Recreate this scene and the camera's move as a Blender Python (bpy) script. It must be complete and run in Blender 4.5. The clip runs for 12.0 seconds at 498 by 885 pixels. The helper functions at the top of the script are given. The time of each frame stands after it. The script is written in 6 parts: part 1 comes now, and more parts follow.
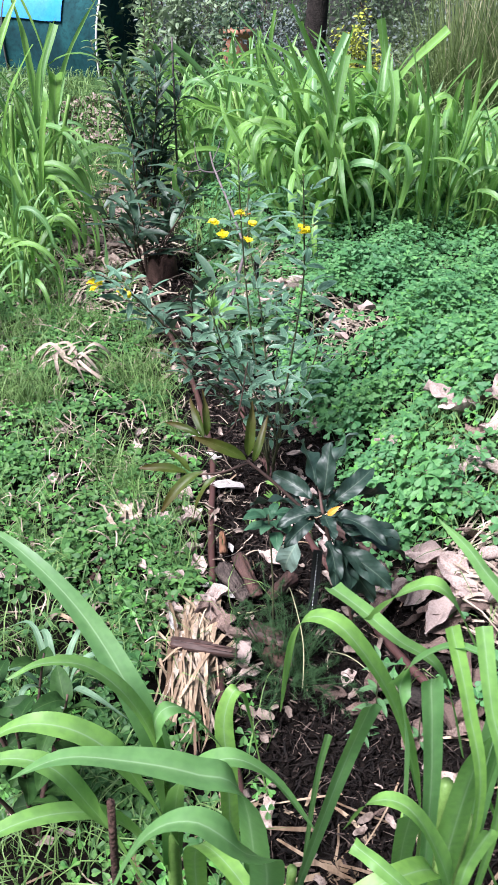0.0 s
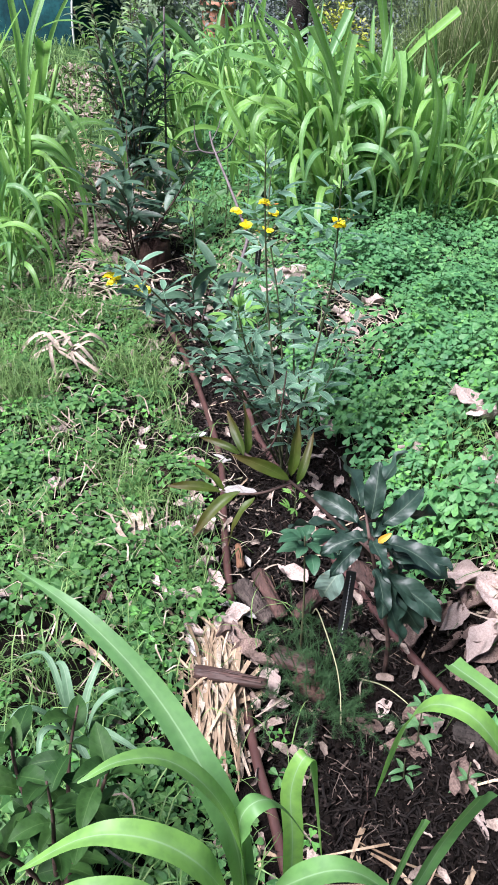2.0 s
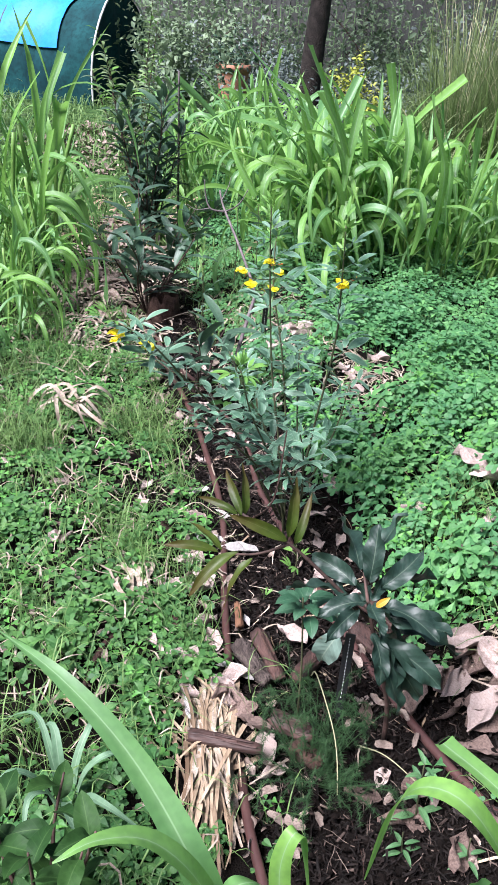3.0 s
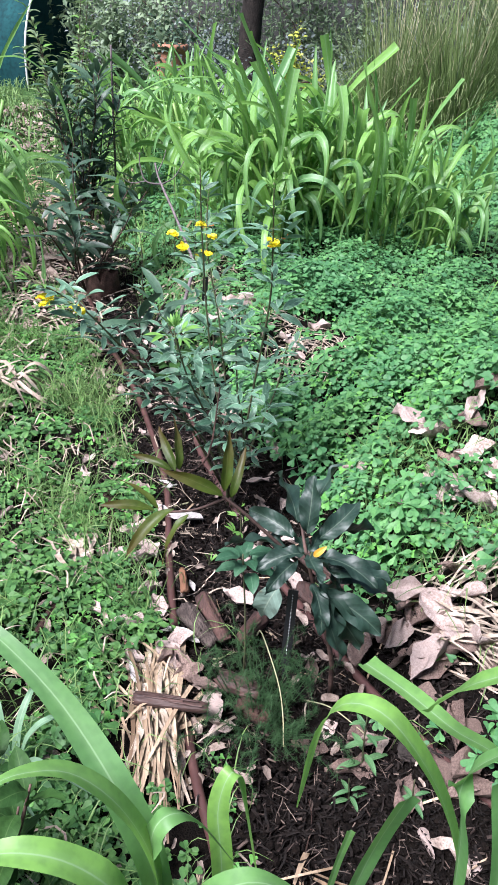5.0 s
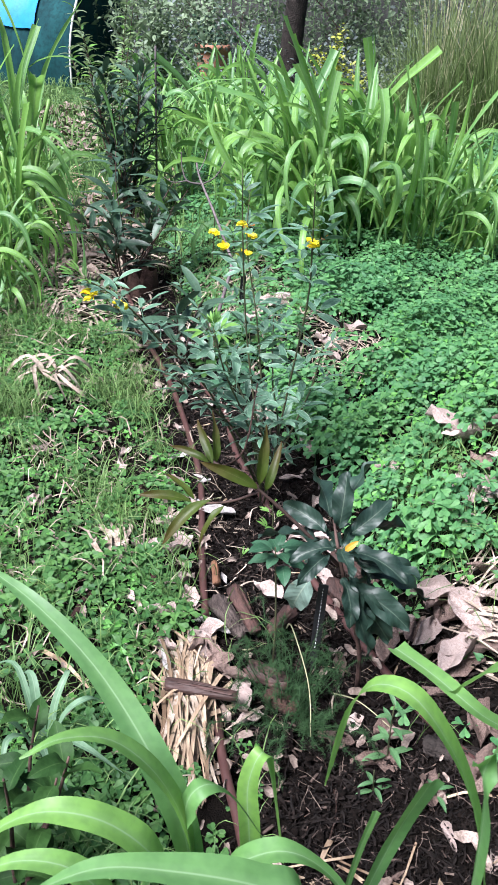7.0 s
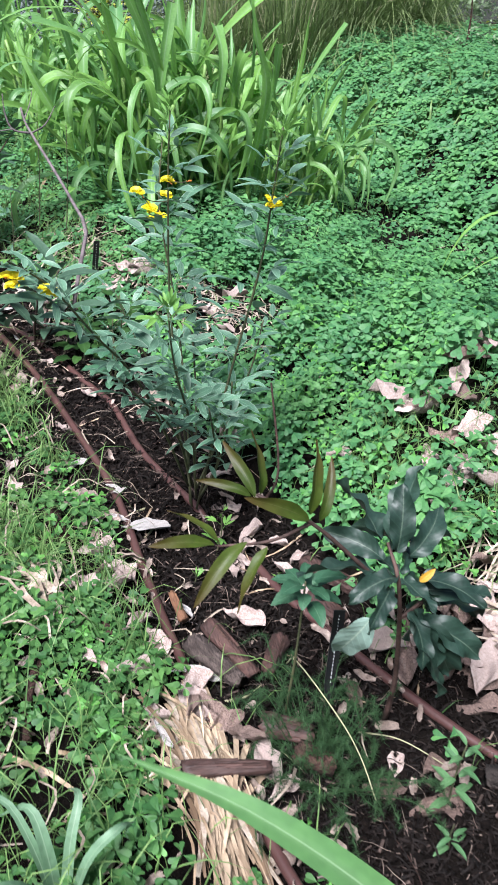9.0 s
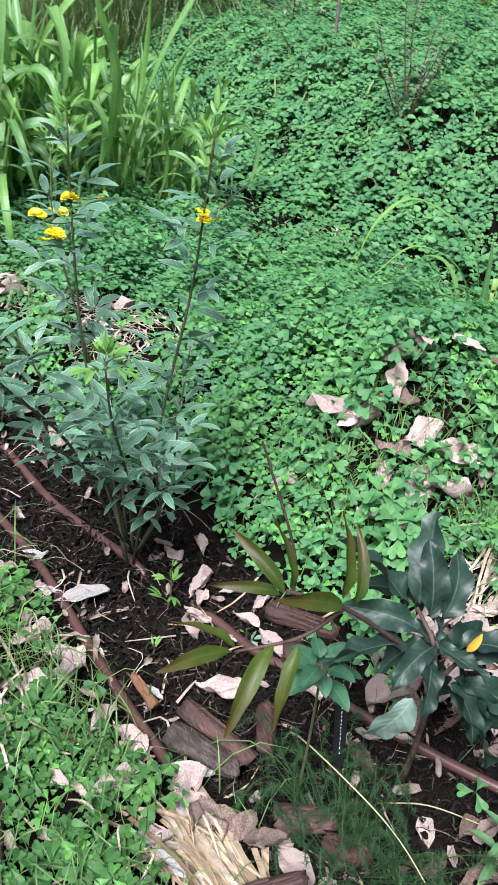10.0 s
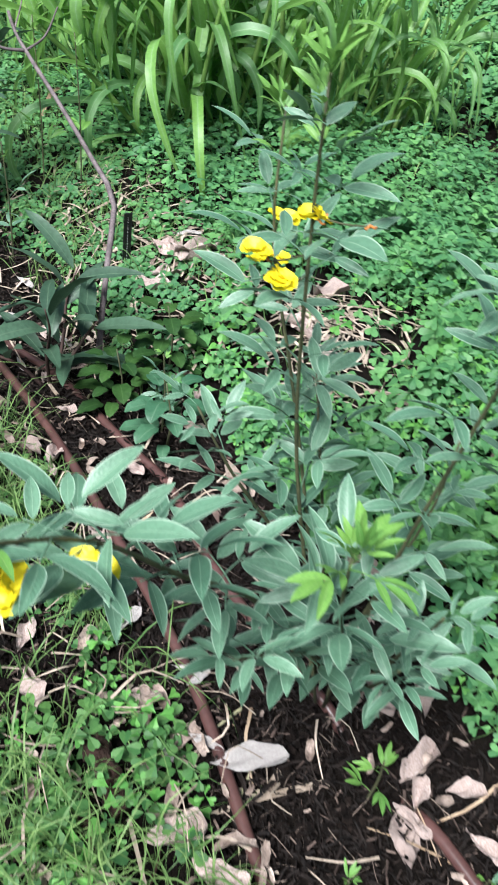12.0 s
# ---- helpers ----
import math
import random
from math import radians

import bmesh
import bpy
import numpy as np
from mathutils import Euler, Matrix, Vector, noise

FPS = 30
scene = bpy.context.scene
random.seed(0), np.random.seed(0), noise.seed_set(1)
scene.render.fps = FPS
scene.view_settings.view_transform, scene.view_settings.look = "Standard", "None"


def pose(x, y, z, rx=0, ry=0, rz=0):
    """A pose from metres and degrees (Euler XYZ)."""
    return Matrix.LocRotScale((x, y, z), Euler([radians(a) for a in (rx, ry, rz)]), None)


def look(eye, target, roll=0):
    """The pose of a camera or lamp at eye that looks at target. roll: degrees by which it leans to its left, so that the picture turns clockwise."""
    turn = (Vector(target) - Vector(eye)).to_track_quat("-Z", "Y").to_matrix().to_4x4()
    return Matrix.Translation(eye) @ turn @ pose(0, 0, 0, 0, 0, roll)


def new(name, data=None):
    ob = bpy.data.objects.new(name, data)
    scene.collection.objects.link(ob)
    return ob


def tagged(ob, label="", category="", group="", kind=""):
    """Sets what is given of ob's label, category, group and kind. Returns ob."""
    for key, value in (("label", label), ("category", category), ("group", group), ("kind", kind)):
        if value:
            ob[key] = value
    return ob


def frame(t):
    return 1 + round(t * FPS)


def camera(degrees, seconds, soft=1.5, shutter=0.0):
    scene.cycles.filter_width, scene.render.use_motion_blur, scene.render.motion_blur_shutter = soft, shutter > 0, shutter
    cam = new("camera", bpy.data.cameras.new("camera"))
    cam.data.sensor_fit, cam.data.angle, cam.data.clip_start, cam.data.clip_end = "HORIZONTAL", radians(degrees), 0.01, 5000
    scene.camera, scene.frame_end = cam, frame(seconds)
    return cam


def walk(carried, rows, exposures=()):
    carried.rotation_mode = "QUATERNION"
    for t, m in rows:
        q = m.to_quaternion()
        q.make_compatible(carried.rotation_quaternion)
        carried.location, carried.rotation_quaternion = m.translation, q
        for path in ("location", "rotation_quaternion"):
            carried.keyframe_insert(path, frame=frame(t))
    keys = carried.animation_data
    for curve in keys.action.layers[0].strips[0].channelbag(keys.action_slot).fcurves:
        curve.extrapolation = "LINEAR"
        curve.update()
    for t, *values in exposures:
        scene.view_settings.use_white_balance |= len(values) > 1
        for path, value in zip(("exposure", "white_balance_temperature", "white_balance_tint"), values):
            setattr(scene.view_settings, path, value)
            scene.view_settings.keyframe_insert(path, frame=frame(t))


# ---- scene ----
cam = camera(34.2, 12.0, 1.5, 0.3)
PATH = [
    (0, (0.075, 0.07, 1.39), (0.028, 1.787, 0.366), 0.8),
    (0.5, (0.012, 0.122, 1.382), (-0.016, 1.826, 0.336), 0.7),
    (1, (-0.044, 0.191, 1.386), (-0.033, 1.892, 0.333), 0.8),
    (1.5, (-0.069, 0.234, 1.37), (-0.032, 1.922, 0.296), 1.7),
    (2, (-0.076, 0.23, 1.371), (-0.031, 1.922, 0.306), 3.3),
    (2.5, (-0.069, 0.23, 1.392), (-0.036, 1.965, 0.398), 3.9),
    (2.7, (-0.061, 0.246, 1.389), (-0.045, 1.998, 0.424), 3.8),
    (4.3, (-0.054, 0.22, 1.355), (-0.009, 1.977, 0.4), 4.0),
    (4.5, (-0.03, 0.218, 1.34), (0.042, 1.969, 0.376), 3.5),
    (5, (-0.015, 0.223, 1.332), (0.113, 1.96, 0.349), 3.4),
    (5.5, (-0.029, 0.226, 1.329), (0.101, 1.959, 0.339), 4.3),
    (6, (-0.041, 0.215, 1.327), (0.06, 1.95, 0.338), 4.9),
    (6.5, (-0.008, 0.174, 1.331), (0.056, 1.909, 0.339), 4.9),
    (7, (-0.026, 0.186, 1.34), (0.026, 1.925, 0.354), 3.7),
    (7.5, (-0.131, 0.233, 1.291), (0.079, 1.952, 0.291), 3.6),
    (7.7, (-0.163, 0.253, 1.271), (0.15, 1.947, 0.255), 4.5),
    (9.3, (-0.424, 0.676, 1.212), (0.25, 2.254, 0.185), 7.0),
    (9.5, (-0.437, 0.737, 1.203), (0.309, 2.285, 0.179), 6.6),
    (10, (-0.483, 0.885, 1.197), (0.448, 2.322, 0.165), 6.5),
    (10.5, (-0.383, 1.063, 1.155), (0.579, 2.409, 0.031), 7.9),
    (11, (-0.313, 1.221, 1.141), (0.447, 2.604, -0.089), 6.6),
    (11.5, (-0.318, 1.363, 1.133), (0.286, 2.801, -0.119), 5.4),
    (12, (-0.329, 1.541, 1.132), (0.217, 2.999, -0.123), 6.3),
]
EXPOSURES = ((0, 1.67, 6000, 17), (7.5, 1.65, 5950, 15), (9.5, 1.48, 5950, 12), (12, 1.44, 6050, 8))
walk(cam, [(t, look(eye, target, roll)) for t, eye, target, roll in PATH], EXPOSURES)

# ---- light ----
world = bpy.data.worlds.new("world")
scene.world = world
world.use_nodes = True
sky = world.node_tree.nodes.new("ShaderNodeTexSky")
sky.sky_type, sky.sun_disc = "NISHITA", False
sky.sun_elevation, sky.sun_rotation = radians(56), radians(232)
sky.air_density, sky.dust_density, sky.ozone_density = 1.0, 3.0, 1.0
back = world.node_tree.nodes["Background"]
world.node_tree.links.new(sky.outputs["Color"], back.inputs["Color"])
back.inputs["Strength"].default_value = 0.038
sun = new("sun", bpy.data.lights.new("sun", "SUN"))
sun.data.energy, sun.data.angle, sun.data.color = 4.3, radians(26), (1.0, 0.975, 0.95)
sun.matrix_world = look((0, 0, 0), (-math.sin(radians(232)) * 0.56, -math.cos(radians(232)) * 0.56, -0.83))


# ---- small tools ----
def lerp(a, b, k):
    return a + (b - a) * k


def step(a, b, x):
    k = np.clip((np.asarray(x, float) - a) / (b - a), 0, 1)
    return k * k * (3 - 2 * k)


class Geo:
    """Vertices, faces and texture places of one mesh in the making."""

    def __init__(self):
        self.v, self.f, self.uv = [], [], []

    def add(self, v, f, uv=None):
        n = len(self.v)
        self.v += [tuple(p) for p in v]
        self.uv += list(uv) if uv is not None else [(0.5, 0.5)] * len(v)
        self.f += [tuple(i + n for i in q) for q in f]

    def mesh(self, name, mat, smooth=True):
        me = bpy.data.meshes.new(name)
        me.from_pydata(self.v, [], self.f)
        layer = me.uv_layers.new(name="UVMap")
        loops = np.empty(len(me.loops), int)
        me.loops.foreach_get("vertex_index", loops)
        layer.data.foreach_set("uv", np.array(self.uv, float)[loops].ravel())
        me.polygons.foreach_set("use_smooth", [smooth] * len(me.polygons))
        me.materials.append(mat)
        return me

    def moved(self, m):
        g = Geo()
        g.v, g.f, g.uv = [tuple(m @ Vector(p)) for p in self.v], list(self.f), list(self.uv)
        return g

    def join(self, other, m=None):
        o = other.moved(m) if m is not None else other
        self.add(o.v, o.f, o.uv)


def scatter(name, shapes, places, mat, smooth=True):
    """One mesh of many copies: shapes is a list of Geo, places a list of (which, 4x4 numpy array)."""
    vs, fs, sizes, uvs, base = [], [], [], [], 0
    for k, g in enumerate(shapes):
        ms = [m for w, m in places if w == k]
        if not ms:
            continue
        ms = np.array(ms)
        v = np.c_[np.array(g.v), np.ones(len(g.v))]
        out = np.einsum("nij,vj->nvi", ms, v)[:, :, :3].reshape(-1, 3)
        flat = np.array([i for q in g.f for i in q])
        n, nv = len(ms), len(g.v)
        fs.append((flat[None, :] + (np.arange(n) * nv)[:, None] + base).ravel())
        sizes.append(np.tile([len(q) for q in g.f], n))
        uvs.append(np.tile(np.array(g.uv)[flat], (n, 1)))
        vs.append(out)
        base += n * nv
    vs, fs, sizes, uvs = np.concatenate(vs), np.concatenate(fs), np.concatenate(sizes), np.concatenate(uvs)
    me = bpy.data.meshes.new(name)
    me.vertices.add(len(vs))
    me.vertices.foreach_set("co", vs.ravel())
    me.loops.add(len(fs))
    me.loops.foreach_set("vertex_index", fs.astype(np.int32))
    me.polygons.add(len(sizes))
    me.polygons.foreach_set("loop_start", np.r_[0, np.cumsum(sizes)[:-1]].astype(np.int32))
    me.update(calc_edges=True)
    me.uv_layers.new(name="UVMap").data.foreach_set("uv", uvs.ravel())
    me.polygons.foreach_set("use_smooth", [smooth] * len(sizes))
    me.materials.append(mat)
    me.validate()
    return me


def placed(x, y, z, rz=0.0, tilt=0.0, toward=0.0, size=1.0):
    """A 4x4 numpy pose: spun by rz, then tilted by tilt towards the heading toward (radians)."""
    c, s = math.cos(rz), math.sin(rz)
    spin = np.array([[c, -s, 0], [s, c, 0], [0, 0, 1]])
    ax = np.array([-math.sin(toward), math.cos(toward), 0])
    k = np.array([[0, -ax[2], ax[1]], [ax[2], 0, -ax[0]], [-ax[1], ax[0], 0]])
    lean = np.eye(3) + math.sin(tilt) * k + (1 - math.cos(tilt)) * k @ k
    m = np.eye(4)
    m[:3, :3] = lean @ spin * size
    m[:3, 3] = (x, y, z)
    return m


def curve(points, n):
    """n + 1 points on a smooth line through the given ones."""
    p = [np.array(q, float) for q in points]
    p = [2 * p[0] - p[1]] + p + [2 * p[-1] - p[-2]]
    out = []
    for i in range(n + 1):
        u = i / n * (len(p) - 3)
        k = min(int(u), len(p) - 4)
        t = u - k
        a, b, c, d = p[k:k + 4]
        out.append(0.5 * (2 * b + (c - a) * t + (2 * a - 5 * b + 4 * c - d) * t * t + (3 * b - a - 3 * c + d) * t ** 3))
    return np.array(out)


def tangents(p):
    t = np.gradient(p, axis=0)
    return t / np.maximum(np.linalg.norm(t, axis=1), 1e-9)[:, None]


def ribbon(points, width, n=14, fold=0.15, twist=0.0, wave=0.0, cut=False, profile="blade", up=(0, 0, 1), seed=0, across=2):
    """A leaf along a line: a folded strip with a midrib."""
    rnd = random.Random(seed)
    p = curve(points, n)
    t = tangents(p)
    g, last = Geo(), None
    ph = rnd.uniform(0, 6)
    cols = 2 * across + 1
    for i in range(n + 1):
        v = i / n
        s = np.cross(t[i], up)
        if np.linalg.norm(s) < 0.08 and last is not None:
            s = last
        s = s / max(np.linalg.norm(s), 1e-6)
        if last is not None and s @ last < 0:
            s = -s
        last = s
        nrm = np.cross(s, t[i])
        a = twist * v
        s, nrm = s * math.cos(a) + nrm * math.sin(a), nrm * math.cos(a) - s * math.sin(a)
        if profile == "blade":
            w = (v + 0.1) ** 0.35 * ((1 - v) ** 0.8 * 1.15 if not cut else 1.0)
        elif profile == "lance":
            w = math.sin(math.pi * min(1, v ** 0.85)) ** 0.8
        elif profile == "point":
            w = math.sin(math.pi * v ** 0.9) ** 0.75 * (1 - 0.25 * v ** 4)
        elif profile == "ellipse":
            w = math.sin(math.pi * v) ** 0.6
        else:
            w = math.sin(math.pi * v ** 0.7) ** 0.7
        w = max(w, 0.015) * width / 2
        for c in range(cols):
            o = c / across - 1
            wob = wave * width * math.sin(v * 17 + ph + (2 if o > 0 else 0)) * o * o
            if cut and v > 0.99:
                wob += rnd.uniform(-0.1, 0.1) * width
            q = p[i] + s * w * o + nrm * (fold * w * abs(o) + wob)
            g.v.append(tuple(q))
            g.uv.append((0.5 + o / 2, v))
    for i in range(n):
        for c in range(cols - 1):
            k = i * cols + c
            g.f.append((k, k + 1, k + cols + 1, k + cols))
    return g


def tube(points, r0, r1, n=10, sides=6, knots=0.0, smooth=True, seed=0):
    rnd = random.Random(seed)
    p = curve(points, n) if smooth else np.array(points, float)
    n = len(p) - 1
    t = tangents(p)
    g = Geo()
    for i in range(n + 1):
        a = np.cross(t[i], (0.31, 0.62, 0.72))
        a /= np.linalg.norm(a)
        b = np.cross(t[i], a)
        r = lerp(r0, r1, i / n) * (1 + rnd.uniform(-knots, knots))
        for k in range(sides):
            th = 2 * math.pi * k / sides
            g.v.append(tuple(p[i] + (a * math.cos(th) + b * math.sin(th)) * r))
            g.uv.append((k / sides, i / n))
    for i in range(n):
        for k in range(sides):
            j = (k + 1) % sides
            g.f.append((i * sides + k, i * sides + j, (i + 1) * sides + j, (i + 1) * sides + k))
    g.f.append(tuple(range(sides))[::-1])
    g.f.append(tuple(n * sides + k for k in range(sides)))
    return g


def empty(name, at=(0, 0, 0)):
    ob = new(name)
    ob.location = at
    ob.empty_display_size = 0.05
    return ob


def part(name, shape, mat, parent, label="", at=None):
    """One mesh object under a thing. shape: a Geo, or a mesh that several parts share."""
    me = shape if isinstance(shape, bpy.types.Mesh) else shape.mesh(name, mat)
    ob = new(name, me)
    ob.parent = parent
    if at is not None:
        ob.matrix_local = at
    if label:
        tagged(ob, label)
    return ob


def thing(name, shape, mat, label, category, group="", kind="", at=None):
    me = shape if isinstance(shape, bpy.types.Mesh) else shape.mesh(name, mat)
    ob = new(name, me)
    if at is not None:
        ob.matrix_basis = at
    return tagged(ob, label, category, group, kind)


def aim(at, heading, up=(0, 0, 1), size=1.0, roll=0.0):
    """A pose whose y axis runs along heading and whose z axis is as near to up as it can be."""
    y = Vector(heading).normalized()
    x = y.cross(Vector(up))
    if x.length < 1e-3:
        x = y.cross(Vector((1, 0.2, 0)))
    x.normalize()
    z = x.cross(y)
    m = Matrix((x, y, z)).transposed().to_4x4() @ Matrix.Rotation(roll, 4, "Y")
    return Matrix.Translation(at) @ m @ Matrix.Scale(size, 4)


# ---- materials ----
def material(name):
    mat = bpy.data.materials.new(name)
    mat.use_nodes = True
    tree = mat.node_tree
    return mat, tree, tree.nodes["Principled BSDF"], tree.nodes["Material Output"]


def node(tree, kind, **values):
    n = tree.nodes.new(kind)
    for key, value in values.items():
        n.inputs[key.replace("_", " ")].default_value = value
    return n


def mixed(tree, fac, a, b, blend="MIX"):
    n = tree.nodes.new("ShaderNodeMix")
    n.data_type, n.blend_type = "RGBA", blend
    for sock, val in ((n.inputs[0], fac), (n.inputs[6], a), (n.inputs[7], b)):
        if isinstance(val, bpy.types.NodeSocket):
            tree.links.new(val, sock)
        else:
            sock.default_value = val if not isinstance(val, tuple) else (*val[:3], 1)
    return n.outputs[2]


def ramp(tree, fac, *stops):
    n = tree.nodes.new("ShaderNodeValToRGB")
    while len(n.color_ramp.elements) < len(stops):
        n.color_ramp.elements.new(0.5)
    for e, (p, c) in zip(n.color_ramp.elements, stops):
        e.position, e.color = p, (*c, 1) if isinstance(c, tuple) else (c, c, c, 1)
    tree.links.new(fac, n.inputs["Fac"])
    return n.outputs["Color"]


def noise_at(tree, scale, detail=4, coord="Object"):
    tc = tree.nodes.new("ShaderNodeTexCoord")
    n = node(tree, "ShaderNodeTexNoise", Scale=scale, Detail=detail)
    tree.links.new(tc.outputs[coord], n.inputs["Vector"])
    return n.outputs["Fac"]


def bump(tree, bsdf, height, strength, distance):
    b = node(tree, "ShaderNodeBump", Strength=strength, Distance=distance)
    tree.links.new(height, b.inputs["Height"])
    tree.links.new(b.outputs["Normal"], bsdf.inputs["Normal"])


def maths(tree, op, a, b=0.0):
    n = tree.nodes.new("ShaderNodeMath")
    n.operation = op
    for sock, val in ((n.inputs[0], a), (n.inputs[1], b)):
        if isinstance(val, bpy.types.NodeSocket):
            tree.links.new(val, sock)
        else:
            sock.default_value = val
    return n.outputs[0]


def leaf_material(name, low, high, rib=None, rough=0.45, clear=0.25, grain=60, veins=0.0, island=False, spots=None, tip=None, spec=0.4, thin=1.0, vein=0.25, edge=None, patchy=None, soft=0.0, mottle=0.32):
    """Living leaf: two greens by leaf, patches and grain, a pale midrib, fine veins and some light through it."""
    mat, tree, bsdf, out = material(name)
    if island:
        r = tree.nodes.new("ShaderNodeNewGeometry").outputs["Random Per Island"]
    else:
        r = tree.nodes.new("ShaderNodeObjectInfo").outputs["Random"]
    col = mixed(tree, r, low, high)
    patch = noise_at(tree, grain * 0.25, 3)
    col = mixed(tree, ramp(tree, patch, (0.35, 0.0), (0.7, mottle)), col, tuple(c * 1.3 for c in high))
    if patchy:
        col = mixed(tree, ramp(tree, noise_at(tree, 5.0, 3), (0.38, 0.0), (0.62, 0.55)), col, patchy)
    fine = noise_at(tree, grain * 4, 2)
    col = mixed(tree, ramp(tree, fine, (0.4, 0.0), (0.65, 0.3)), col, tuple(c * 0.55 for c in low))
    uv = tree.nodes.new("ShaderNodeUVMap")
    sep = tree.nodes.new("ShaderNodeSeparateXYZ")
    tree.links.new(uv.outputs["UV"], sep.inputs["Vector"])
    off = maths(tree, "ABSOLUTE", maths(tree, "SUBTRACT", sep.outputs["X"], 0.5))
    height = fine
    if veins:
        lines = maths(tree, "SINE", maths(tree, "MULTIPLY", maths(tree, "SUBTRACT", sep.outputs["Y"], maths(tree, "MULTIPLY", off, 0.35)), veins))
        height = maths(tree, "ADD", maths(tree, "MULTIPLY", lines, 1.6 * vein), fine)
        col = mixed(tree, ramp(tree, lines, (0.85, 0.0), (1.0, vein)), col, tuple(c * 1.5 + 0.01 for c in high))
    if tip:
        col = mixed(tree, ramp(tree, sep.outputs["Y"], (0.35, 0.0), (1.0, 0.85)), col, tip)
    if soft:
        col = mixed(tree, ramp(tree, off, (0.0, soft), (0.24, 0.0)), col, rib)
    if rib:
        col = mixed(tree, ramp(tree, off, (0.0, 0.8), (0.03 * thin, 0.55), (0.06 * thin, 0.0)), col, rib)
    if edge:
        col = mixed(tree, ramp(tree, off, (0.41, 0.0), (0.48, 0.9)), col, edge)
    if spots:
        col = mixed(tree, ramp(tree, noise_at(tree, grain * 0.8, 2), (0.66, 0.0), (0.72, 0.8)), col, spots)
    tree.links.new(col, bsdf.inputs["Base Color"])
    bsdf.inputs["Roughness"].default_value = rough
    bsdf.inputs["Specular IOR Level"].default_value = spec
    bump(tree, bsdf, height, 0.35, 0.001)
    lit = tree.nodes.new("ShaderNodeBsdfTranslucent")
    through_col = mixed(tree, 0.4, col, tuple(min(1.0, c * 2.2) for c in high), "MIX")
    tree.links.new(through_col, lit.inputs["Color"])
    mix = tree.nodes.new("ShaderNodeMixShader")
    mix.inputs[0].default_value = clear
    tree.links.new(bsdf.outputs[0], mix.inputs[1])
    tree.links.new(lit.outputs[0], mix.inputs[2])
    tree.links.new(mix.outputs[0], out.inputs["Surface"])
    return mat


def rough_material(name, low, high, scale=20, rough=0.8, dark=None, relief=0.5, depth=0.004, island=False, stretch=None, metal=0.0, spec=0.4, deep=None):
    """Bark, soil, cloth, dry leaf and the like: two colours in patches, grain and relief."""
    mat, tree, bsdf, out = material(name)
    tc = tree.nodes.new("ShaderNodeTexCoord")
    vec = tc.outputs["Object"]
    if stretch:
        mp = tree.nodes.new("ShaderNodeMapping")
        mp.inputs["Scale"].default_value = stretch
        tree.links.new(vec, mp.inputs["Vector"])
        vec = mp.outputs["Vector"]
    big = node(tree, "ShaderNodeTexNoise", Scale=scale, Detail=5)
    small = node(tree, "ShaderNodeTexNoise", Scale=scale * 7, Detail=4)
    for n in (big, small):
        tree.links.new(vec, n.inputs["Vector"])
    col = mixed(tree, ramp(tree, big.outputs["Fac"], (0.35, 0.0), (0.65, 1.0)), low, high)
    src = tree.nodes.new("ShaderNodeNewGeometry").outputs["Random Per Island"] if island else tree.nodes.new("ShaderNodeObjectInfo").outputs["Random"]
    col = mixed(tree, ramp(tree, src, (0.0, 0.0), (1.0, 0.8)), col, deep or tuple(0.5 * (a + b) * 0.6 for a, b in zip(low, high)))
    col = mixed(tree, ramp(tree, small.outputs["Fac"], (0.45, 0.0), (0.75, 0.7)), col, dark or tuple(c * 0.45 for c in low))
    tree.links.new(col, bsdf.inputs["Base Color"])
    bsdf.inputs["Roughness"].default_value = rough
    bsdf.inputs["Metallic"].default_value = metal
    bsdf.inputs["Specular IOR Level"].default_value = spec
    bump(tree, bsdf, small.outputs["Fac"], relief, depth)
    return mat


SORGHUM = leaf_material("sorghum leaf", (0.084, 0.194, 0.076), (0.178, 0.345, 0.068), rib=(0.26, 0.40, 0.21), rough=0.46, clear=0.36, grain=25, thin=0.6, spec=0.42, soft=0.2, mottle=0.16)
SORGHUM_STEM = leaf_material("sorghum stem", (0.12, 0.23, 0.05), (0.18, 0.29, 0.08), rough=0.5, clear=0.05, grain=40)
HERB_GRASS = leaf_material("pale grey grass", (0.075, 0.15, 0.08), (0.13, 0.22, 0.13), rib=(0.2, 0.29, 0.19), rough=0.55, clear=0.2, grain=25)
OXALIS = leaf_material("clover leaf", (0.028, 0.104, 0.036), (0.120, 0.280, 0.086), rough=0.55, clear=0.24, grain=40, island=True, spec=0.26, patchy=(0.036, 0.124, 0.060))
OXALIS_BRIGHT = leaf_material("young clover leaf", (0.055, 0.18, 0.038), (0.12, 0.30, 0.062), rough=0.5, clear=0.25, grain=40, island=True, spec=0.3)
OXALIS_LOW = leaf_material("low clover leaf", (0.018, 0.072, 0.020), (0.105, 0.222, 0.058), rough=0.55, clear=0.22, grain=40, island=True, spec=0.25, patchy=(0.027, 0.090, 0.030))
GRASS = leaf_material("fine grass", (0.028, 0.080, 0.021), (0.165, 0.258, 0.085), rough=0.5, clear=0.24, grain=20, island=True, spec=0.25)
PEA = leaf_material("grey green leaf", (0.048, 0.120, 0.072), (0.104, 0.200, 0.126), rib=(0.18, 0.28, 0.19), rough=0.48, clear=0.1, grain=60, spec=0.42, thin=0.5, veins=80, vein=0.06, edge=(0.27, 0.37, 0.28))
